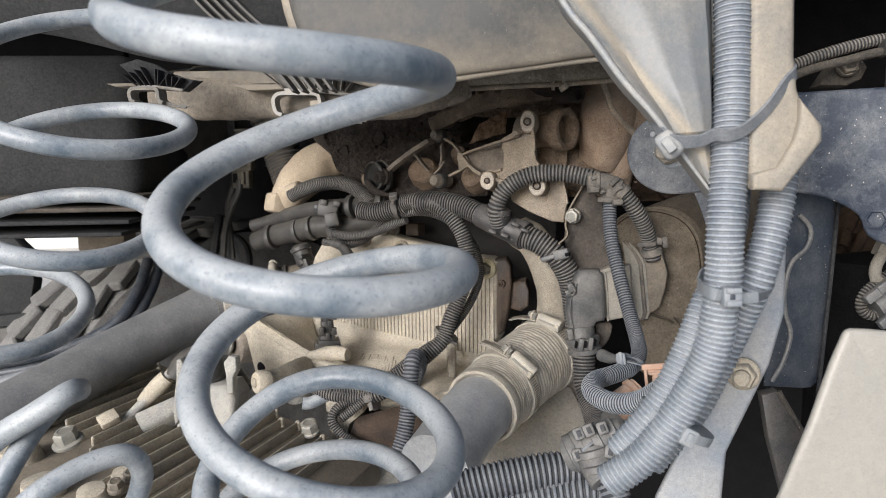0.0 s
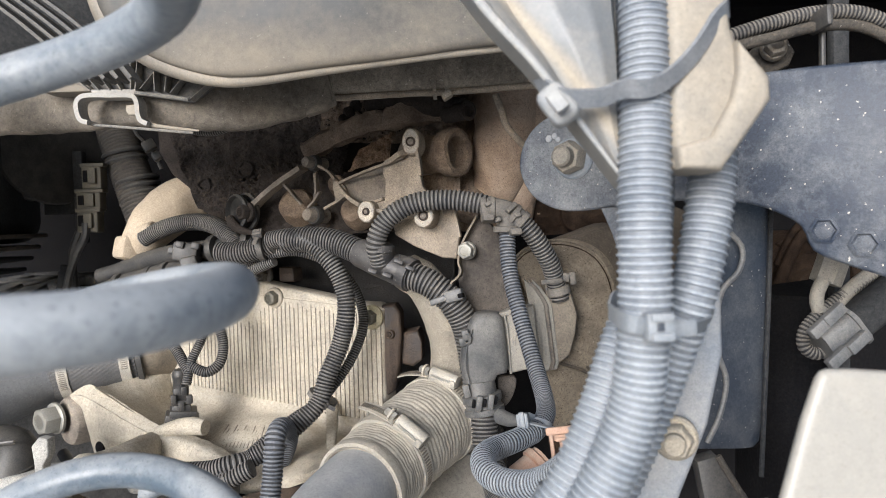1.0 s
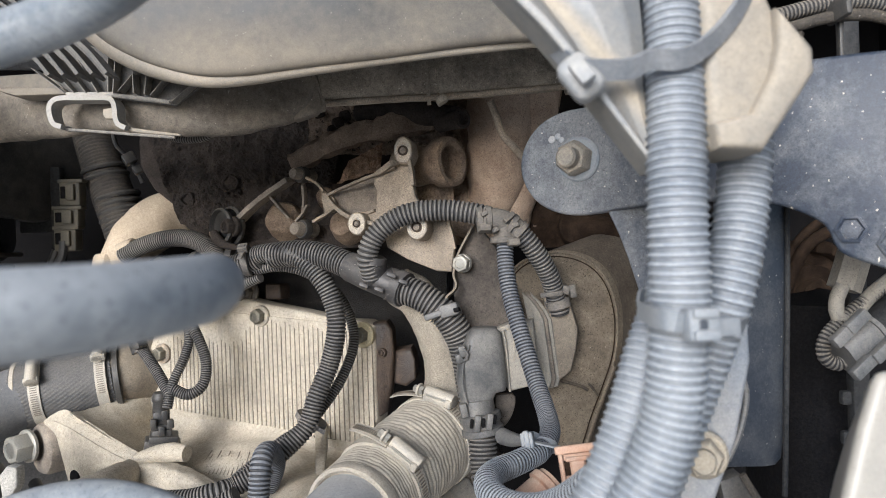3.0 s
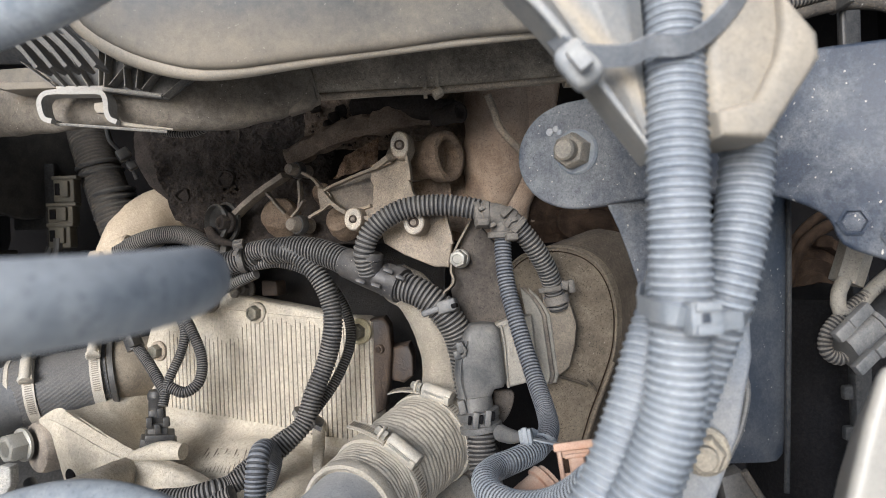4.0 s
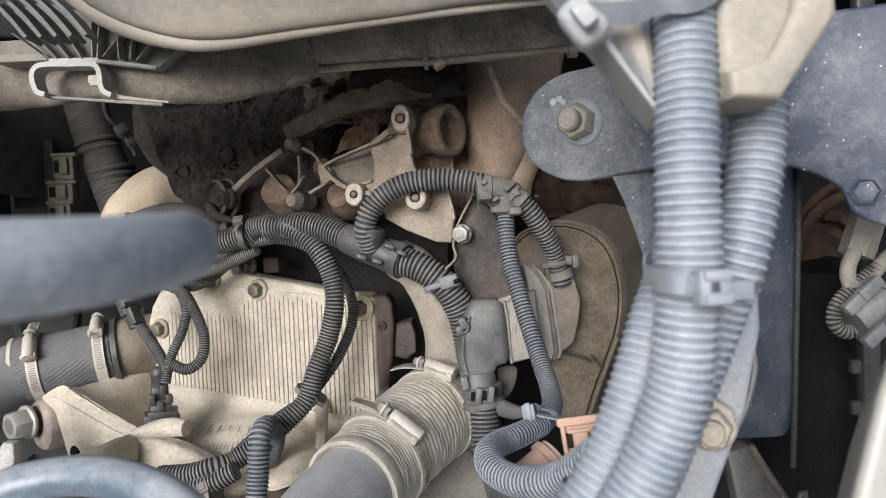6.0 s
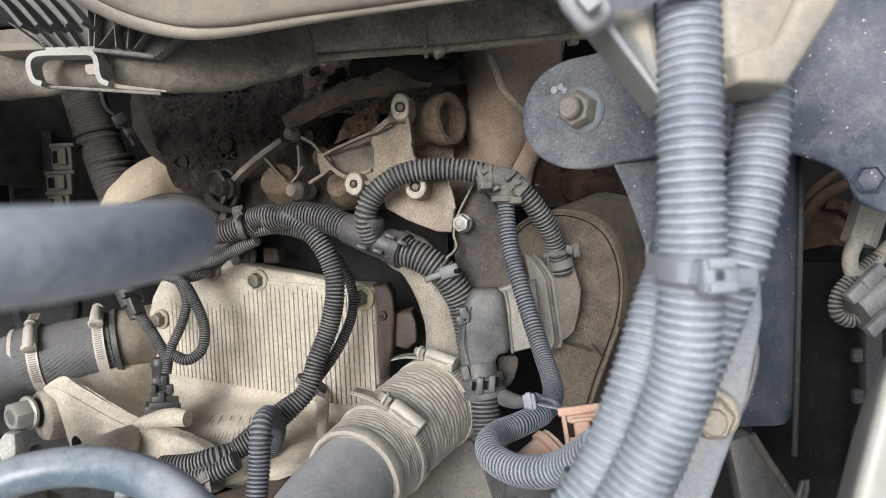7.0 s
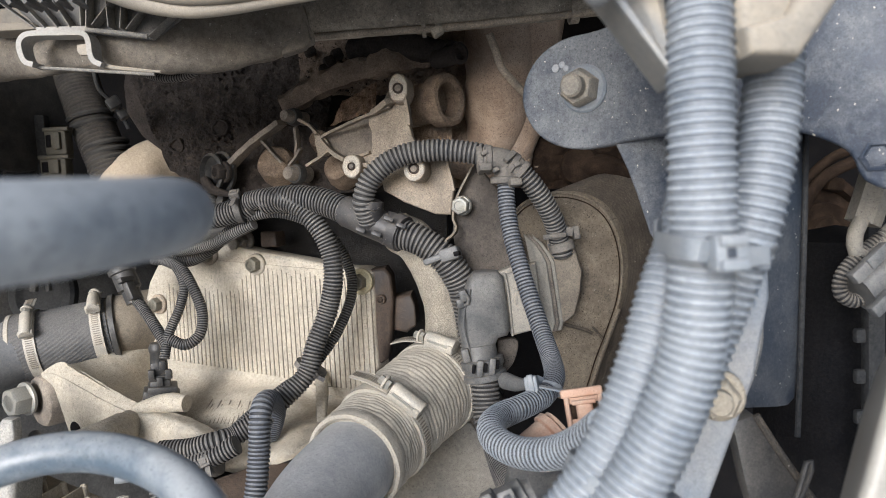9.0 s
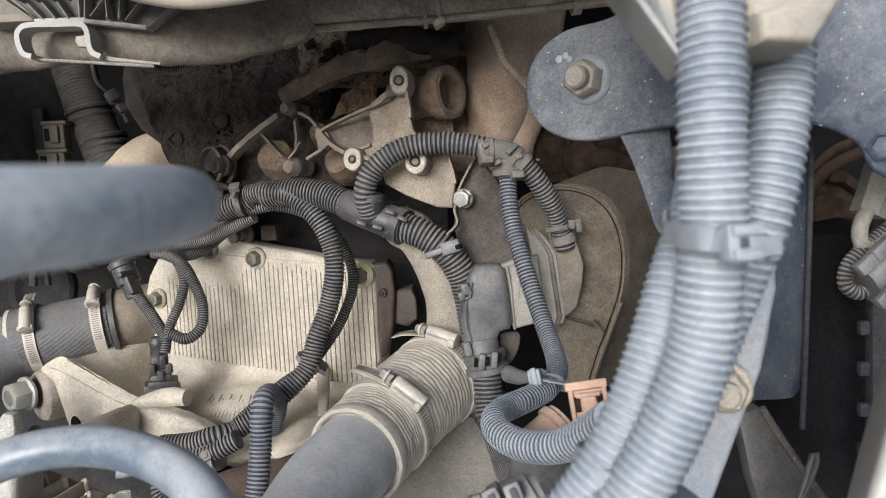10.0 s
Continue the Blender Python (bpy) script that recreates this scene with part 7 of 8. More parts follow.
    part("latch", box((0.022, 0.008, 0.006), aim((-0.338, 0.721, 1.228), (-0.35, 0.1, 0.9)), 0.0015), black_plastic, p2)
    single("bleed_hose", sweep([(0.0511, 0.6041, 1.4389), (0.0565, 0.6067, 1.4248), (0.0611, 0.6094, 1.4106), (0.0731, 0.612, 1.3958), (0.0889, 0.6224, 1.3817)], 0.0036, 10), cast_mid, "thin sand-coloured hose under the beam", "hose", "loose hoses")


engine_wiring()


# ---------------------------------------------------------------- left of the engine
def left_side():
    e = thing("thermostat_elbow", "dusty tan cast elbow with a plugged sensor", "pipe elbow")
    part("elbow", sweep([(-0.307, 0.893, 1.3651), (-0.349, 0.8687, 1.3599), (-0.3812, 0.8516, 1.3354), (-0.4047, 0.8422, 1.3062), (-0.4239, 0.841, 1.2844)], [0.0193, 0.0321, 0.0346, 0.0286, 0.0150], 22).jitter(0.003, 0.03), elbow_tan, e)
    part("nose", box((0.035, 0.03, 0.03), aim((-0.4176, 0.8338, 1.2957), (-0.6, -0.7, 0.2)), 0.006), elbow_tan, e)
    part("collar", lathe([(0.012, -0.01), (0.012, 0.01), (0.010, 0.012)], 18, aim((-0.3815, 0.812, 1.3157), (0.9, -0.3, 0.3))), elbow_tan, e)
    conduit("conduit", [(-0.3855, 0.807, 1.3076), (-0.3638, 0.8008, 1.3174), (-0.3337, 0.7909, 1.3255), (-0.3009, 0.7804, 1.3269), (-0.2702, 0.7612, 1.3175), (-0.2442, 0.7408, 1.2972)], 0.0106, "corrugated lead from the elbow sensor", mid_ridge, mid_groove, 0.0030)
    hb = thing("harness_branch", "black plastic harness branch with taped plugs", "conduit fitting", "conduit fittings")
    part("upper", sweep([(-0.4648, 0.8466, 1.2594), (-0.434, 0.8406, 1.2669), (-0.4039, 0.8269, 1.2764), (-0.3494, 0.8064, 1.2876), (-0.2876, 0.7779, 1.2935), (-0.2206, 0.7418, 1.2999)], [0.0099, 0.0106, 0.0120, 0.0120, 0.0127, 0.0127], 14), black_plastic, hb)
    part("lower", sweep([(-0.46, 0.8445, 1.2339), (-0.433, 0.8385, 1.2432), (-0.3971, 0.8249, 1.2515), (-0.3501, 0.804, 1.2613), (-0.2909, 0.7831, 1.2661), (-0.2232, 0.7476, 1.2778)], [0.0156, 0.0177, 0.0170, 0.0156, 0.0113, 0.0085], 14), black_plastic, hb)
    for p, w in (((-0.3786, 0.8141, 1.2544), 26), ((-0.4271, 0.831, 1.2439), 27), ((-0.3522, 0.8, 1.2603), 25)):
        part("ring", lathe([(w * 0.00072, -0.004), (w * 0.00076, 0), (w * 0.00072, 0.004)], 20, aim(p, (1, -0.25, 0.22))), black_plastic, hb)
    part("plug", box((0.030, 0.024, 0.030), aim((-0.3145, 0.7689, 1.2905), (0.1, -1, 0.1), -8), 0.004), black_plastic, hb)
    part("plug", box((0.020, 0.020, 0.024), aim((-0.3072, 0.76, 1.2756), (0.1, -1, 0.1), 12), 0.003), black_plastic, hb)
    for p in ((-0.3175, 0.7541, 1.3005), (-0.299, 0.7546, 1.2986), (-0.2636, 0.7478, 1.2959), (-0.2478, 0.7401, 1.2906), (-0.2374, 0.7415, 1.3024), (-0.3297, 0.7609, 1.2935)):
        part("latch", box((0.010, 0.008, 0.007), aim(p, (0.1, -1, 0.1), -15), 0.0015), black_plastic, hb)
    for p in ((-0.2803, 0.7665, 1.2939), (-0.2545, 0.7521, 1.2968), (-0.2293, 0.7415, 1.3001)):
        part("ring", lathe([(0.0165, -0.004), (0.0175, 0), (0.0165, 0.004)], 20, aim(p, (1, -0.3, 0.1))), black_plastic, hb)
    conduit("conduit", [(-0.3137, 0.7631, 1.2685), (-0.3058, 0.7578, 1.2506), (-0.2812, 0.7502, 1.2426), (-0.2545, 0.7443, 1.2536), (-0.228, 0.7392, 1.2739), (-0.2088, 0.7331, 1.2853)], 0.0069, "thin dark corrugated lead in a loop", back_ridge, back_groove, 0.0026)
    conduit("conduit", [(-0.232, 0.5442, 1.4151), (-0.221, 0.5359, 1.4061), (-0.204, 0.5279, 1.4004), (-0.1836, 0.5202, 1.3999), (-0.1699, 0.5128, 1.4055)], 0.0031, "thin corrugated lead clipped under the beam", tee_brown, back_groove, 0.0024)
    lead = thing("sensor_lead", "thin dark wire with small plugs beside the block", "cable", "loose cables")
    part("wire", sweep([(-0.3617, 0.7402, 1.4514), (-0.3577, 0.7391, 1.4329), (-0.3498, 0.7462, 1.4214), (-0.3429, 0.7532, 1.4085), (-0.3385, 0.76, 1.3916)], 0.0024, 8), black_plastic, lead)
    part("plug", box((0.014, 0.012, 0.012), aim((-0.3426, 0.7382, 1.4164), (0.4, -1, 0.2), 30), 0.002), black_plastic, lead)
    part("plug", box((0.010, 0.010, 0.010), aim((-0.337, 0.7452, 1.4048), (0.4, -1, 0.2), 30), 0.002), black_plastic, lead)
    # vertical hose and dark parts at the far end
    single("radiator_hose", corrugated([(-0.4956, 0.9568, 1.5021), (-0.4729, 0.9393, 1.4413), (-0.4466, 0.922, 1.3822), (-0.4243, 0.9125, 1.325)], 0.0280, 0.0052, 0.035, 30), [wrap_brown, wrap_brown], "dark wrapped upright hose behind the elbow", "hose", "coolant hoses")
    pr = thing("pulley", "dark grey pulley wheel behind the hose, in shade", "pulley")
    part("rim", lathe([(0.028, -0.012), (0.046, -0.012), (0.050, -0.006), (0.050, 0.004), (0.046, 0.008), (0.036, 0.008), (0.031, 0.002), (0.028, 0.0)], 44, aim((-0.5636, 0.95, 1.19), (-0.1, -1, 0.15))), panel_black, pr)
    part("hub", lathe([(0.016, -0.02), (0.016, 0.0), (0.013, 0.004), (0.006, 0.004)], 24, aim((-0.5666, 0.955, 1.1894), (-0.1, -1, 0.15))), panel_black, pr)
    part("bracket", box((0.012, 0.012, 0.07), pose(*(-0.577, 0.95, 1.2361), ry=12), 0.002), panel_black, pr)
    for q in ((-0.4653, 0.9313, 1.4304), (-0.4623, 0.9309, 1.4189), (-0.4439, 0.9224, 1.3902), (-0.4417, 0.9221, 1.3804), (-0.4396, 0.9217, 1.3707), (-0.4374, 0.9214, 1.3609)):
        single("hose_ring", lathe([(0.0294, -0.003), (0.0310, 0), (0.0294, 0.003)], 24, aim(q, (0.25, 0, -1))), black_plastic, "dark moulded ring on a hose", "hose ring", "hose rings")
    d = thing("fan_shroud", "black round fan housing in shade", "fan housing")
    part("drum", lathe([(0.075, -0.06), (0.075, 0.0), (0.066, 0.006), (0.06, -0.02)], 36, aim((-0.586, 0.9138, 1.4401), (0.95, -0.55, 0))), black_plastic, d)
    part("lip", lathe([(0.078, -0.004), (0.080, 0), (0.078, 0.004)], 36, aim((-0.5488, 0.8989, 1.4374), (0.95, -0.55, 0))), black_plastic, d)
    y = thing("relay_plug", "dull yellow-grey stacked plug housings on a dark wire", "connector", "connectors")
    for q, w, h in (((-0.4935, 0.9, 1.3959), 0.028, 0.036), ((-0.4993, 0.9, 1.3628), 0.034, 0.030), ((-0.5018, 0.9, 1.3343), 0.030, 0.034)):
        b = part("body", box((w, 0.020, h), pose(*q), 0.003), yellow_plastic, y)
        part("latch", box((w * 0.4, 0.006, h * 0.6), pose(*(Vector(q) + Vector((w * 0.1, -0.012, 0)))), 0.0015), yellow_plastic, b)
        part("rim", box((w * 1.18, 0.016, 0.005), pose(*(Vector(q) + Vector((0.002, -0.004, h * 0.42)))), 0.0012), yellow_plastic, b)
        # Slot drawn as a near-black block for its shade.
        part("slot", box((w * 0.25, 0.004, h * 0.45), pose(*(Vector(q) + Vector((-w * 0.28, -0.0095, 0)))), 0.001), void_black, b)
    part("carrier", box((0.014, 0.014, 0.13), pose(*(-0.5223, 0.915, 1.368)), 0.002), panel_black, y)
    part("strap", box((0.052, 0.010, 0.022), pose(*(-0.5509, 0.92, 1.3557)), 0.002), panel_black, y)
    single("cable", sweep([(-0.5023, 0.8879, 1.3311), (-0.5044, 0.8871, 1.3116), (-0.5168, 0.886, 1.2884), (-0.5296, 0.8842, 1.2495), (-0.5347, 0.8823, 1.2027)], 0.0054, 8), black_plastic, "thin black wire in the shade", "cable", "loose cables")
    single("cable", sweep([(-0.5206, 0.9026, 1.3196), (-0.531, 0.9012, 1.288), (-0.5288, 0.8997, 1.2482), (-0.5253, 0.8979, 1.2003)], 0.0054, 8), black_plastic, "thin black wire in the shade", "cable", "loose cables")
    # long pipe and finned casting, low
    g = thing("finned_housing", "dusty pale cast gearbox housing with cooling fins", "gearbox")
    base = [(-0.6226, 0.4229, 1.0003), (-0.5747, 0.4794, 1.0202), (-0.497, 0.5074, 1.0314), (-0.4341, 0.5584, 1.0546), (-0.3308, 0.5659, 1.0627), (-0.2106, 0.5515, 1.0658), (-0.1381, 0.5425, 1.0393), (-0.1305, 0.485, 0.9467), (-0.3667, 0.389, 0.9475), (-0.5699, 0.361, 0.9502)]
    part("body", prism([tuple(Vector(p) + Vector((0, 0, -0.035))) for p in base], (0, 0.03, -0.08), 0.006), cast_grey, g)
    far_a, far_b = Vector((-0.3517, 0.6175, 1.045)), Vector((-0.2796, 0.5678, 1.045))
    near_a = Vector((-0.379, 0.4914, 1.045))
    run, gap = near_a - far_a, (far_b - far_a) / 3.2
    for k in range(-12, 6):
        a = far_a + gap * k + run * (0.06 * ((k * 5) % 3) - 0.05)
        b = a + run * (1.9 if k > -3 else 1.6)
        low = Vector((0, 0, -0.014))
        part("fin", prism([tuple(a), tuple(b), tuple(b + low), tuple(a + low)], (0.0024, 0.0012, 0), 0.0009), cast_alu, g)
        part("fin_end", lathe([(0.0036, -0.012), (0.0034, 0.0), (0.002, 0.0016)], 10, aim(tuple(a + Vector((0.001, 0, -0.001))), (0, -0.2, 1))), cast_alu, g)
    part("deck", prism([tuple(far_a + gap * -15 + run * -0.2 + Vector((0, 0, -0.012))), tuple(far_a + gap * 7 + run * -0.1 + Vector((0, 0, -0.012))), tuple(far_a + gap * 7 + run * 2.6 + Vector((0, 0, -0.012))), tuple(far_a + gap * -15 + run * 2.6 + Vector((0, 0, -0.012)))], (0, 0.01, -0.03), 0.003).jitter(0.002, 0.03), plate_brown, g)
    for q, w in (((-0.5002, 0.3973, 1.05), 0.016), ((-0.4363, 0.3831, 1.05), 0.013), ((-0.4308, 0.4235, 1.05), 0.010), ((-0.5849, 0.47, 1.05), 0.018)):
        part("pad", lathe([(w * 1.3, -0.02), (w * 1.1, -0.004), (w, 0.0), (w * 0.5, 0.001)], 18, aim(q, (0, -0.2, 1))).jitter(0.002, 0.012), cast_alu, g)
    for q in ((-0.4137, 0.4128, 1.05), (-0.4164, 0.3922, 1.05)):
        bolt(g, q, (0.1, -0.4, 1), 0.012, 0.008, dark_steel)
    part("turret", prism([(-0.4479, 0.575, 1.0858), (-0.4207, 0.575, 1.0891), (-0.3915, 0.575, 1.0898), (-0.3802, 0.572, 1.0759), (-0.3801, 0.56, 1.0388), (-0.3932, 0.55, 1.0129), (-0.448, 0.55, 1.0135), (-0.4518, 0.565, 1.0625)], (0.004, 0.045, 0), 0.006, 3).jitter(0.0015, 0.02), cast_grey, g)
    part("fork", prism([(-0.4448, 0.562, 1.1239), (-0.4397, 0.562, 1.1262), (-0.4357, 0.562, 1.1176), (-0.4399, 0.558, 1.0899), (-0.44, 0.552, 1.0544), (-0.4444, 0.55, 1.048), (-0.4471, 0.552, 1.068), (-0.4441, 0.558, 1.1022)], (0.002, 0.012, 0), 0.0012), cast_grey, g)
    part("fork", prism([(-0.3876, 0.566, 1.1214), (-0.3807, 0.566, 1.1298), (-0.3724, 0.566, 1.1284), (-0.3715, 0.565, 1.1129), (-0.376, 0.564, 1.1048), (-0.3761, 0.562, 1.086), (-0.3829, 0.562, 1.0849), (-0.3844, 0.564, 1.1062)], (0.002, 0.010, 0), 0.0012), cast_grey, g)
    part("ledge", prism([(-0.4979, 0.55, 1.0604), (-0.4531, 0.57, 1.0791), (-0.4456, 0.565, 1.0624), (-0.4845, 0.545, 1.0411)], (0, 0.02, -0.02), 0.004), cast_grey, g)
    bolt(g, (-0.2809, 0.559, 1.0456), (-0.1, -0.4, 1), 0.0183, 0.0110, zinc)
    bolt(g, (-0.5162, 0.4612, 1.0631), (-0.1, -0.3, 1), 0.0208, 0.0159, zinc)
    part("boss", lathe([(0.016, -0.03), (0.016, 0.004), (0.013, 0.007)], 20, aim((-0.3446, 0.6777, 1.0672), (-0.1, -0.3, 1))), cast_grey, g)
    part("pipe", sweep([(-0.5308, 0.575, 1.0359), (-0.5195, 0.585, 1.0486), (-0.5096, 0.595, 1.0601), (-0.4755, 0.612, 1.0984)], [0.0055, 0.0062, 0.0062, 0.0062], 16), cast_grey, g)
    part("sleeve", sweep([(-0.5135, 0.596, 1.0566), (-0.5078, 0.6, 1.0636), (-0.4901, 0.606, 1.0821), (-0.4839, 0.608, 1.0883)], [0.0085, 0.0108, 0.0116, 0.0105], 24), cast_alu, g, "pale plastic sleeve")
    part("pipe_box", box((0.022, 0.018, 0.010), aim((-0.5364, 0.56, 1.0486), (0.2, -0.6, 1), 35), 0.0015), cast_alu, g)
    cp = part("cap", lathe([(0.0135, -0.008), (0.0145, -0.004), (0.0145, 0.004), (0.0125, 0.008), (0.006, 0.009)], 24, aim((-0.3474, 0.582, 1.0939), (-0.7, -0.8, 0.1))), cast_alu, g)
    part("cap_mark", lathe([(0.0065, 0.0), (0.0065, 0.0105), (0.005, 0.0115)], 6, aim((-0.348, 0.582, 1.0939), (-0.7, -0.8, 0.1))), cast_sand, cp)
    boot = thing("rubber_boot", "black ribbed rubber boot on the gearbox", "rubber boot")
    part("body", sweep([(-0.4699, 0.6, 1.0901), (-0.4599, 0.605, 1.103), (-0.4428, 0.607, 1.1097), (-0.4295, 0.605, 1.1024), (-0.4309, 0.6, 1.0796)], [0.012, 0.017, 0.021, 0.0235, 0.0245], 26), black_plastic, boot)
    for q, w in (((-0.4304, 0.605, 1.0998), 0.0242), ((-0.4306, 0.603, 1.0928), 0.0252), ((-0.4309, 0.601, 1.0857), 0.0258)):
        part("rib", lathe([(w * 0.95, -0.0030), (w * 1.03, 0), (w * 0.95, 0.0030)], 28, aim(q, (-0.05, -0.2, 1))), black_plastic, boot)
    part("label_plate", box((0.016, 0.002, 0.006), aim((-0.4227, 0.583, 1.12), (0.1, -0.8, 0.6), 4), 0.0006), grey_plastic, boot)
    single("air_line", sweep([(-0.4188, 0.6686, 1.0807), (-0.3912, 0.6383, 1.0696), (-0.4012, 0.6298, 1.0713), (-0.4213, 0.6283, 1.0733)], 0.0061, 10), black_plastic, "short black air line by the boot", "hose", "air lines")
    single("air_hose", sweep([(-0.3000, 0.5885, 1.0670), (-0.2911, 0.5919, 1.0665), (-0.2745, 0.6019, 1.0726)], 0.0076, 12), coil_skin, "blue-grey hose lying on the gearbox", "hose", "loose air hoses")
    conduit("conduit", [(-0.2277, 0.5976, 1.0676), (-0.2508, 0.5877, 1.0669), (-0.26, 0.5773, 1.0527), (-0.245, 0.5725, 1.0341), (-0.2165, 0.5695, 1.0207), (-0.1844, 0.5629, 1.0068)], 0.0062, "thin dark corrugated lead over the gearbox", back_ridge, back_groove, 0.0028)
    cv = thing("bracket_cover", "crumpled pale metal bracket with a dark opening", "bracket")
    part("sheet", prism([(-0.2696, 0.59, 1.0342), (-0.2595, 0.5942, 1.0623), (-0.2277, 0.5974, 1.0658), (-0.2267, 0.5962, 1.055), (-0.2441, 0.5929, 1.0397), (-0.2479, 0.5896, 1.0146), (-0.2636, 0.589, 1.0214)], (0, 0.02, 0), 0.003), cast_alu, cv)
    # Near-black sheet painted as the shade in the bracket's opening.
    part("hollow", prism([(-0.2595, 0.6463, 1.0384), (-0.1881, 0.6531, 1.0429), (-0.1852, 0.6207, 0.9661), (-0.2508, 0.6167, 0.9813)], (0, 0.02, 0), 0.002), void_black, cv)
    # deck between hose and bundle, and conduits low at the front
    single("engine_deck", prism([(-0.1031, 0.5449, 0.9928), (-0.0628, 0.5925, 1.0341), (-0.0375, 0.648, 1.0863), (0.0213, 0.6446, 1.0805), (0.0498, 0.6102, 1.0336), (0.0419, 0.5383, 0.9615), (-0.0782, 0.5108, 0.9513)], (0, 0.02, -0.03), 0.004), cover_plastic, "flat dusty tan casting beside the coolant hose", "casting")
    single("engine_deck", prism([(-0.239, 0.601, 1.0486), (-0.1914, 0.6174, 1.0579), (-0.1407, 0.6405, 1.0542), (-0.1468, 0.6002, 1.0386), (-0.1816, 0.5504, 1.0037), (-0.2494, 0.5664, 1.0087)], (0, 0.02, -0.04), 0.004), flank_brown, "dark oily edge of the lower casting", "casting")
    conduit("conduit", [(-0.0787, 0.2767, 1.121), (-0.0471, 0.282, 1.1285), (-0.0156, 0.2871, 1.134), (0.0121, 0.2912, 1.1356)], 0.0131, "thick dark corrugated conduit lying low", blue_ridge, blue_groove, 0.0040)
    conduit("conduit", [(-0.0668, 0.2767, 1.107), (-0.0273, 0.2831, 1.1144), (0.0155, 0.2823, 1.1234), (0.0417, 0.278, 1.1229)], 0.0120, "thick dark corrugated conduit lying low", blue_ridge, blue_groove, 0.0044)
    conduit("conduit", [(0.0148, 0.2785, 1.1577), (0.0256, 0.2706, 1.1457), (0.0322, 0.2618, 1.1305), (0.0387, 0.2526, 1.1124)], 0.0100, "corrugated conduit dropping from a junction", blue_ridge, blue_groove, 0.0040)
    jn = thing("conduit_tee", "grey plastic conduit junction with clips", "conduit fitting", "conduit fittings")
    part("body", sweep([(0.0032, 0.288, 1.1466), (0.0134, 0.285, 1.1529), (0.0236, 0.284, 1.1599), (0.0374, 0.286, 1.1653)], [0.0125, 0.0138, 0.0130, 0.0105], 24), grey_plastic, jn)
    for q, w in (((0.0062, 0.287, 1.1484), 0.0142), ((0.0115, 0.285, 1.152), 0.0150), ((0.0221, 0.284, 1.1586), 0.0145), ((0.0327, 0.285, 1.1639), 0.0125)):
        part("ring", lathe([(w * 0.92, -0.0032), (w, -0.0026), (w, 0.0026), (w * 0.92, 0.0032)], 26, aim(q, (0.85, 0.1, 0.45))), grey_plastic, jn)
    part("branch", sweep([(0.0186, 0.278, 1.1541), (0.0225, 0.27, 1.1458), (0.0265, 0.264, 1.1402)], [0.0118, 0.0122, 0.0112], 20), grey_plastic, jn)
    for q in ((0.0182, 0.264, 1.1554), (0.0235, 0.257, 1.1488)):
        part("ring", lathe([(0.0118, -0.0025), (0.0130, -0.002), (0.0130, 0.002), (0.0118, 0.0025)], 24, aim(Vector(q) + Vector((0, 0.011, 0)), (0.3, -0.25, -0.9))), grey_plastic, jn)
    for q, spin in (((0.0083, 0.272, 1.1689), 25), ((0.0149, 0.272, 1.1716), 25), ((0.0238, 0.272, 1.1735), 22), ((0.0076, 0.27, 1.1547), 25), ((0.0281, 0.262, 1.1614), -10)):
        clip = part("clip", box((0.0075, 0.0085, 0.0055), aim(q, (-0.1, -1, 0.4), spin), 0.0016), grey_plastic, jn)
        # Dark window block stands in for shade in the clip.
        part("window", box((0.0030, 0.0045, 0.002), aim(Vector(q) + Vector((0, -0.0026, 0.001)), (-0.1, -1, 0.4), spin), 0.0004), blue_groove, clip)
    single("canister", lathe([(0.02, -0.04), (0.022, 0), (0.019, 0.012), (0.012, 0.016)], 24, aim((0.0557, 0.42, 1.116), (0, -0.4, 1))), grey_plastic, "small grey canister under the conduit loop", "canister")
    # outside and wheel beyond
    w = thing("truck_wheel", "dusty truck tyre with blocky tread", "wheel")
    wm = aim((-0.745, 1.27, 0.745), (1, -0.55, 0))
    part("tyre", lathe([(0.26, -0.15), (0.40, -0.15), (0.47, -0.12), (0.48, 0), (0.47, 0.12), (0.40, 0.15), (0.26, 0.15)], 48, wm), tyre_rubber, w)
    for k in range(44):
        for s in (-1, 0, 1):
            part("tread_block", box((0.052, 0.075, 0.02), wm @ Matrix.Rotation(k / 44 * math.tau, 4, "Z") @ Matrix.Translation((0.484, 0, 0.085 * s)) @ Matrix.Rotation(radians(90), 4, "Y") @ Matrix.Rotation(radians(20 * s), 4, "Z"), 0.004, 1), tyre_rubber, w)
    f = thing("air_filter_box", "black ribbed air filter housing under the cab", "filter housing")
    part("body", box((0.42, 0.3, 0.20), Matrix.Translation((-0.7859, 0.7888, 1.4044)) @ Matrix.Rotation(radians(12), 4, "Z"), 0.03, 4), panel_black, f)
    for k in range(4):
        part("rib", box((0.42 - 0.02 * k, 0.30, 0.006), Matrix.Translation(Vector((-0.7572, 0.7424, 1.3153)) + Vector((0, 0, -0.016 * k))) @ Matrix.Rotation(radians(12), 4, "Z"), 0.002), brown_paint if k < 2 else panel_black, f)
    single("mudguard", prism([(-1.3039, 1.12, 1.2612), (-1.121, 1.12, 1.2151), (-1.0775, 1.12, 1.1743), (-1.0777, 1.12, 1.1163), (-1.0975, 1.12, 1.0475), (-1.3328, 1.12, 1.0134)], (0, 0.03, 0), 0.006), panel_black, "black plastic mudguard edge in front of the wheel", "mudguard")
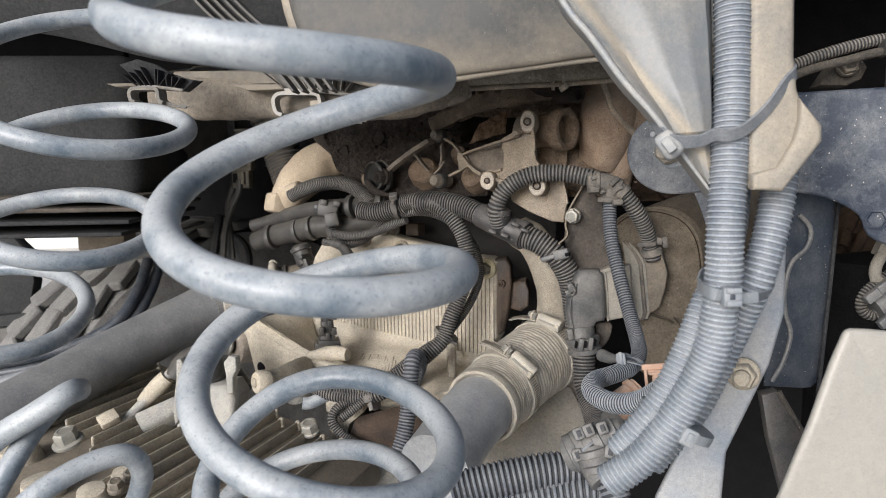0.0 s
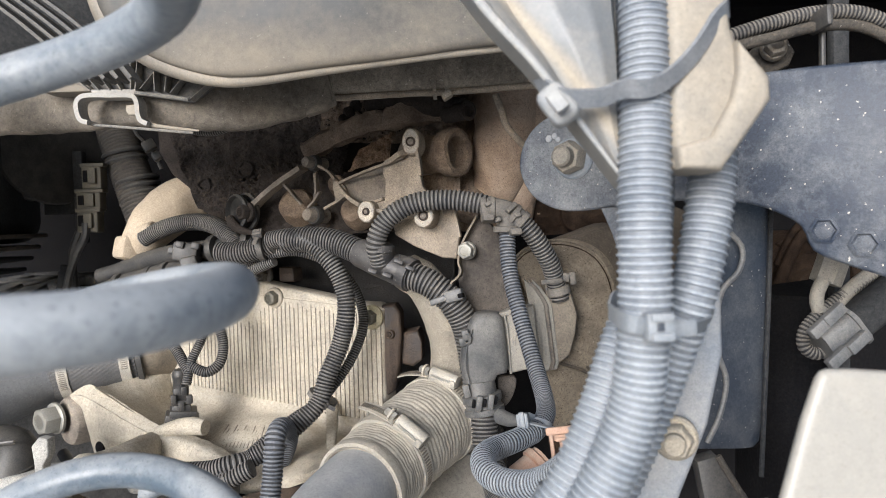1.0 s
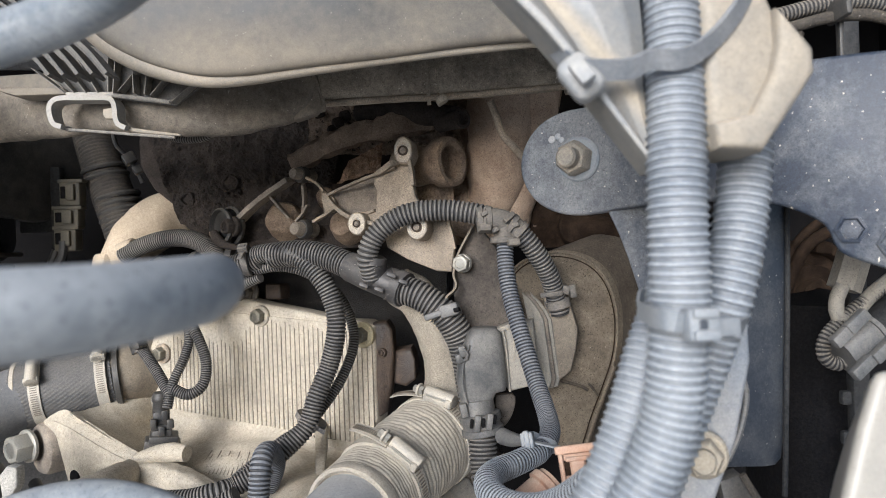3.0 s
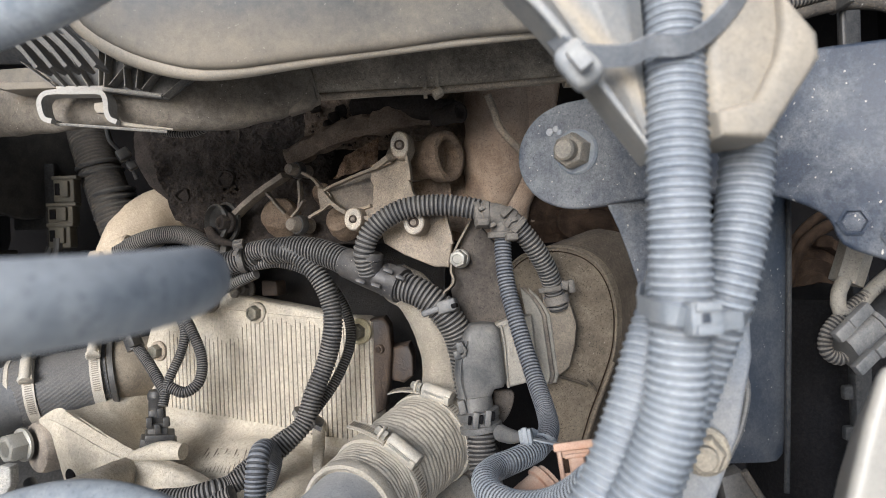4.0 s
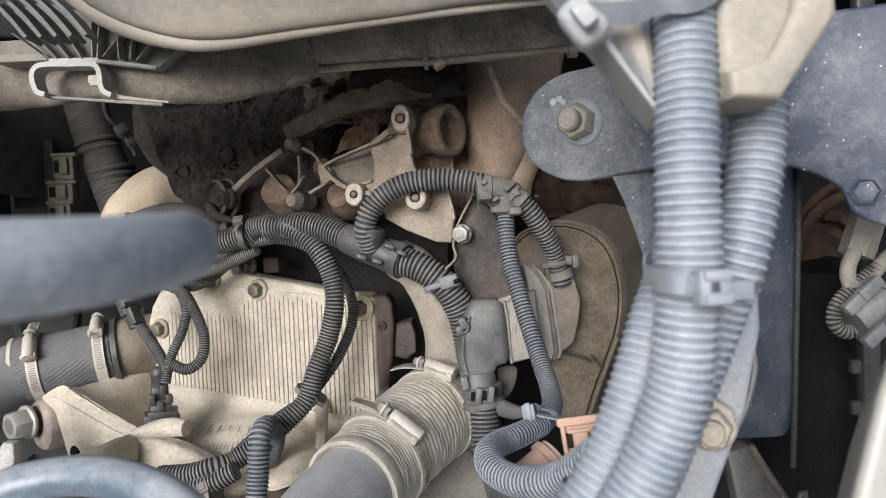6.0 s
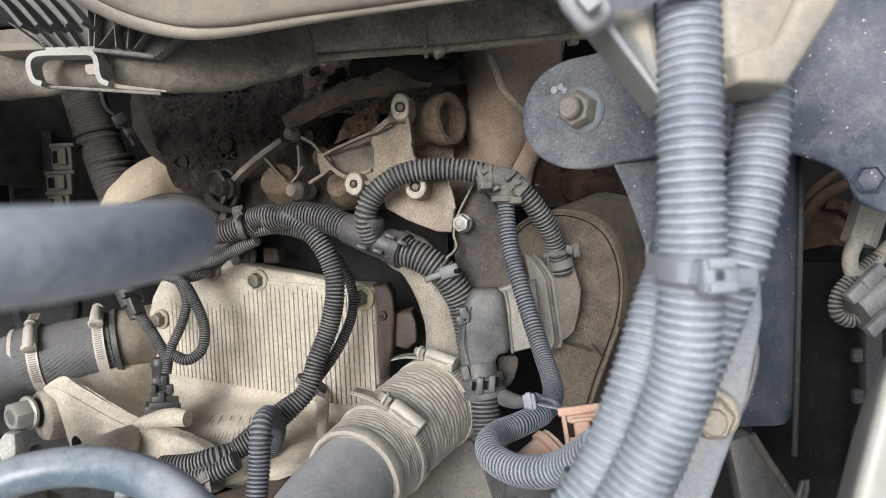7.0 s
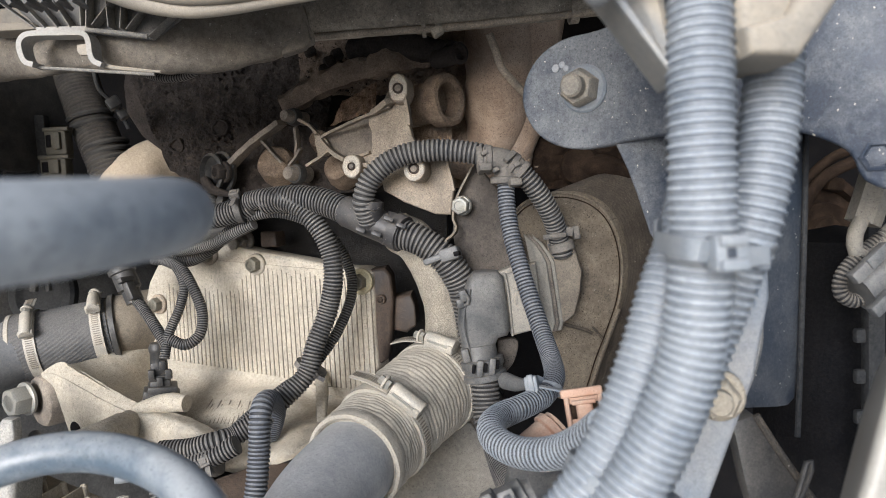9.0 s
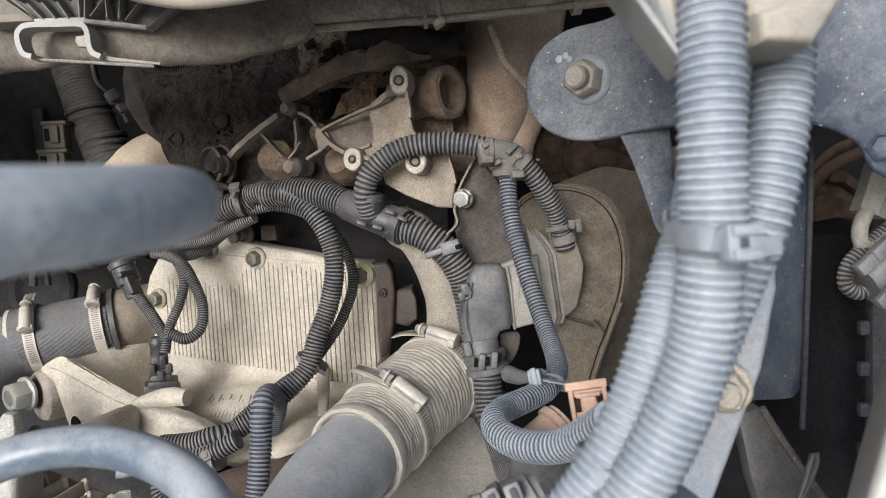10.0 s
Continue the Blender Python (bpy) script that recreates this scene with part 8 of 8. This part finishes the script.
    sm = thing("side_member", "dusty grey chassis side member with a black top strip", "chassis member")
    part("web", prism([(-1.1749, 1.0, 1.0313), (-0.9632, 1.0, 1.0581), (-0.7731, 1.02, 1.0913), (-0.7607, 1.02, 1.0683), (-0.9174, 1.0, 1.0344), (-1.1699, 0.99, 0.9905)], (0.004, 0.03, 0), 0.003), web_grey, sm)
    part("top_strip", prism([(-1.162, 0.99, 1.0613), (-0.953, 0.99, 1.0838), (-0.7656, 1.01, 1.1099), (-0.7667, 1.01, 1.0946), (-0.955, 0.99, 1.0628), (-1.1648, 0.99, 1.0363)], (0.004, 0.03, 0), 0.003), panel_black, sm)
    single("mounting_block", box((0.080, 0.05, 0.056), Matrix.Translation((-0.7445, 0.89, 1.2418)) @ Matrix.Rotation(radians(8), 4, "Z"), 0.006), plate_brown, "dusty brown mounting block", "block")
    for run in ([(-0.7224, 0.97, 1.1851), (-0.7159, 0.93, 1.1473), (-0.7282, 0.89, 1.0999), (-0.7692, 0.86, 1.0668), (-0.8316, 0.83, 1.0481), (-0.9203, 0.81, 1.0332)],
                [(-0.7068, 0.98, 1.1754), (-0.7059, 0.94, 1.1303), (-0.7188, 0.9, 1.0858), (-0.7652, 0.87, 1.0465), (-0.8309, 0.84, 1.0267), (-0.9313, 0.82, 1.0114)]):
        single("air_line", sweep(run, 0.0098, 14), plate_paint, "dark blue-grey air line along the chassis", "hose", "air lines")
    single("air_line", sweep([(-0.6948, 0.85, 1.0787), (-0.7444, 0.83, 1.0512), (-0.7996, 0.8, 1.0328), (-0.8967, 0.78, 1.0061)], 0.0110, 14), blue_ridge, "blue air line along the chassis", "hose", "air lines")
    single("backdrop", Geo([(-14, 9, 0), (-2.0, 13, 0), (-2.0, 13, 6), (-14, 9, 6)], [(0, 1, 2, 3)]), backdrop_mat, "overexposed bright yard beyond the truck", "backdrop", kind="structure")


backdrop_mat = dusty("bright_wall", (0.8, 0.8, 0.78), 0.1, (0.75, 0.75, 0.72), rough=0.9, scale=2, relief=0.1)
left_side()
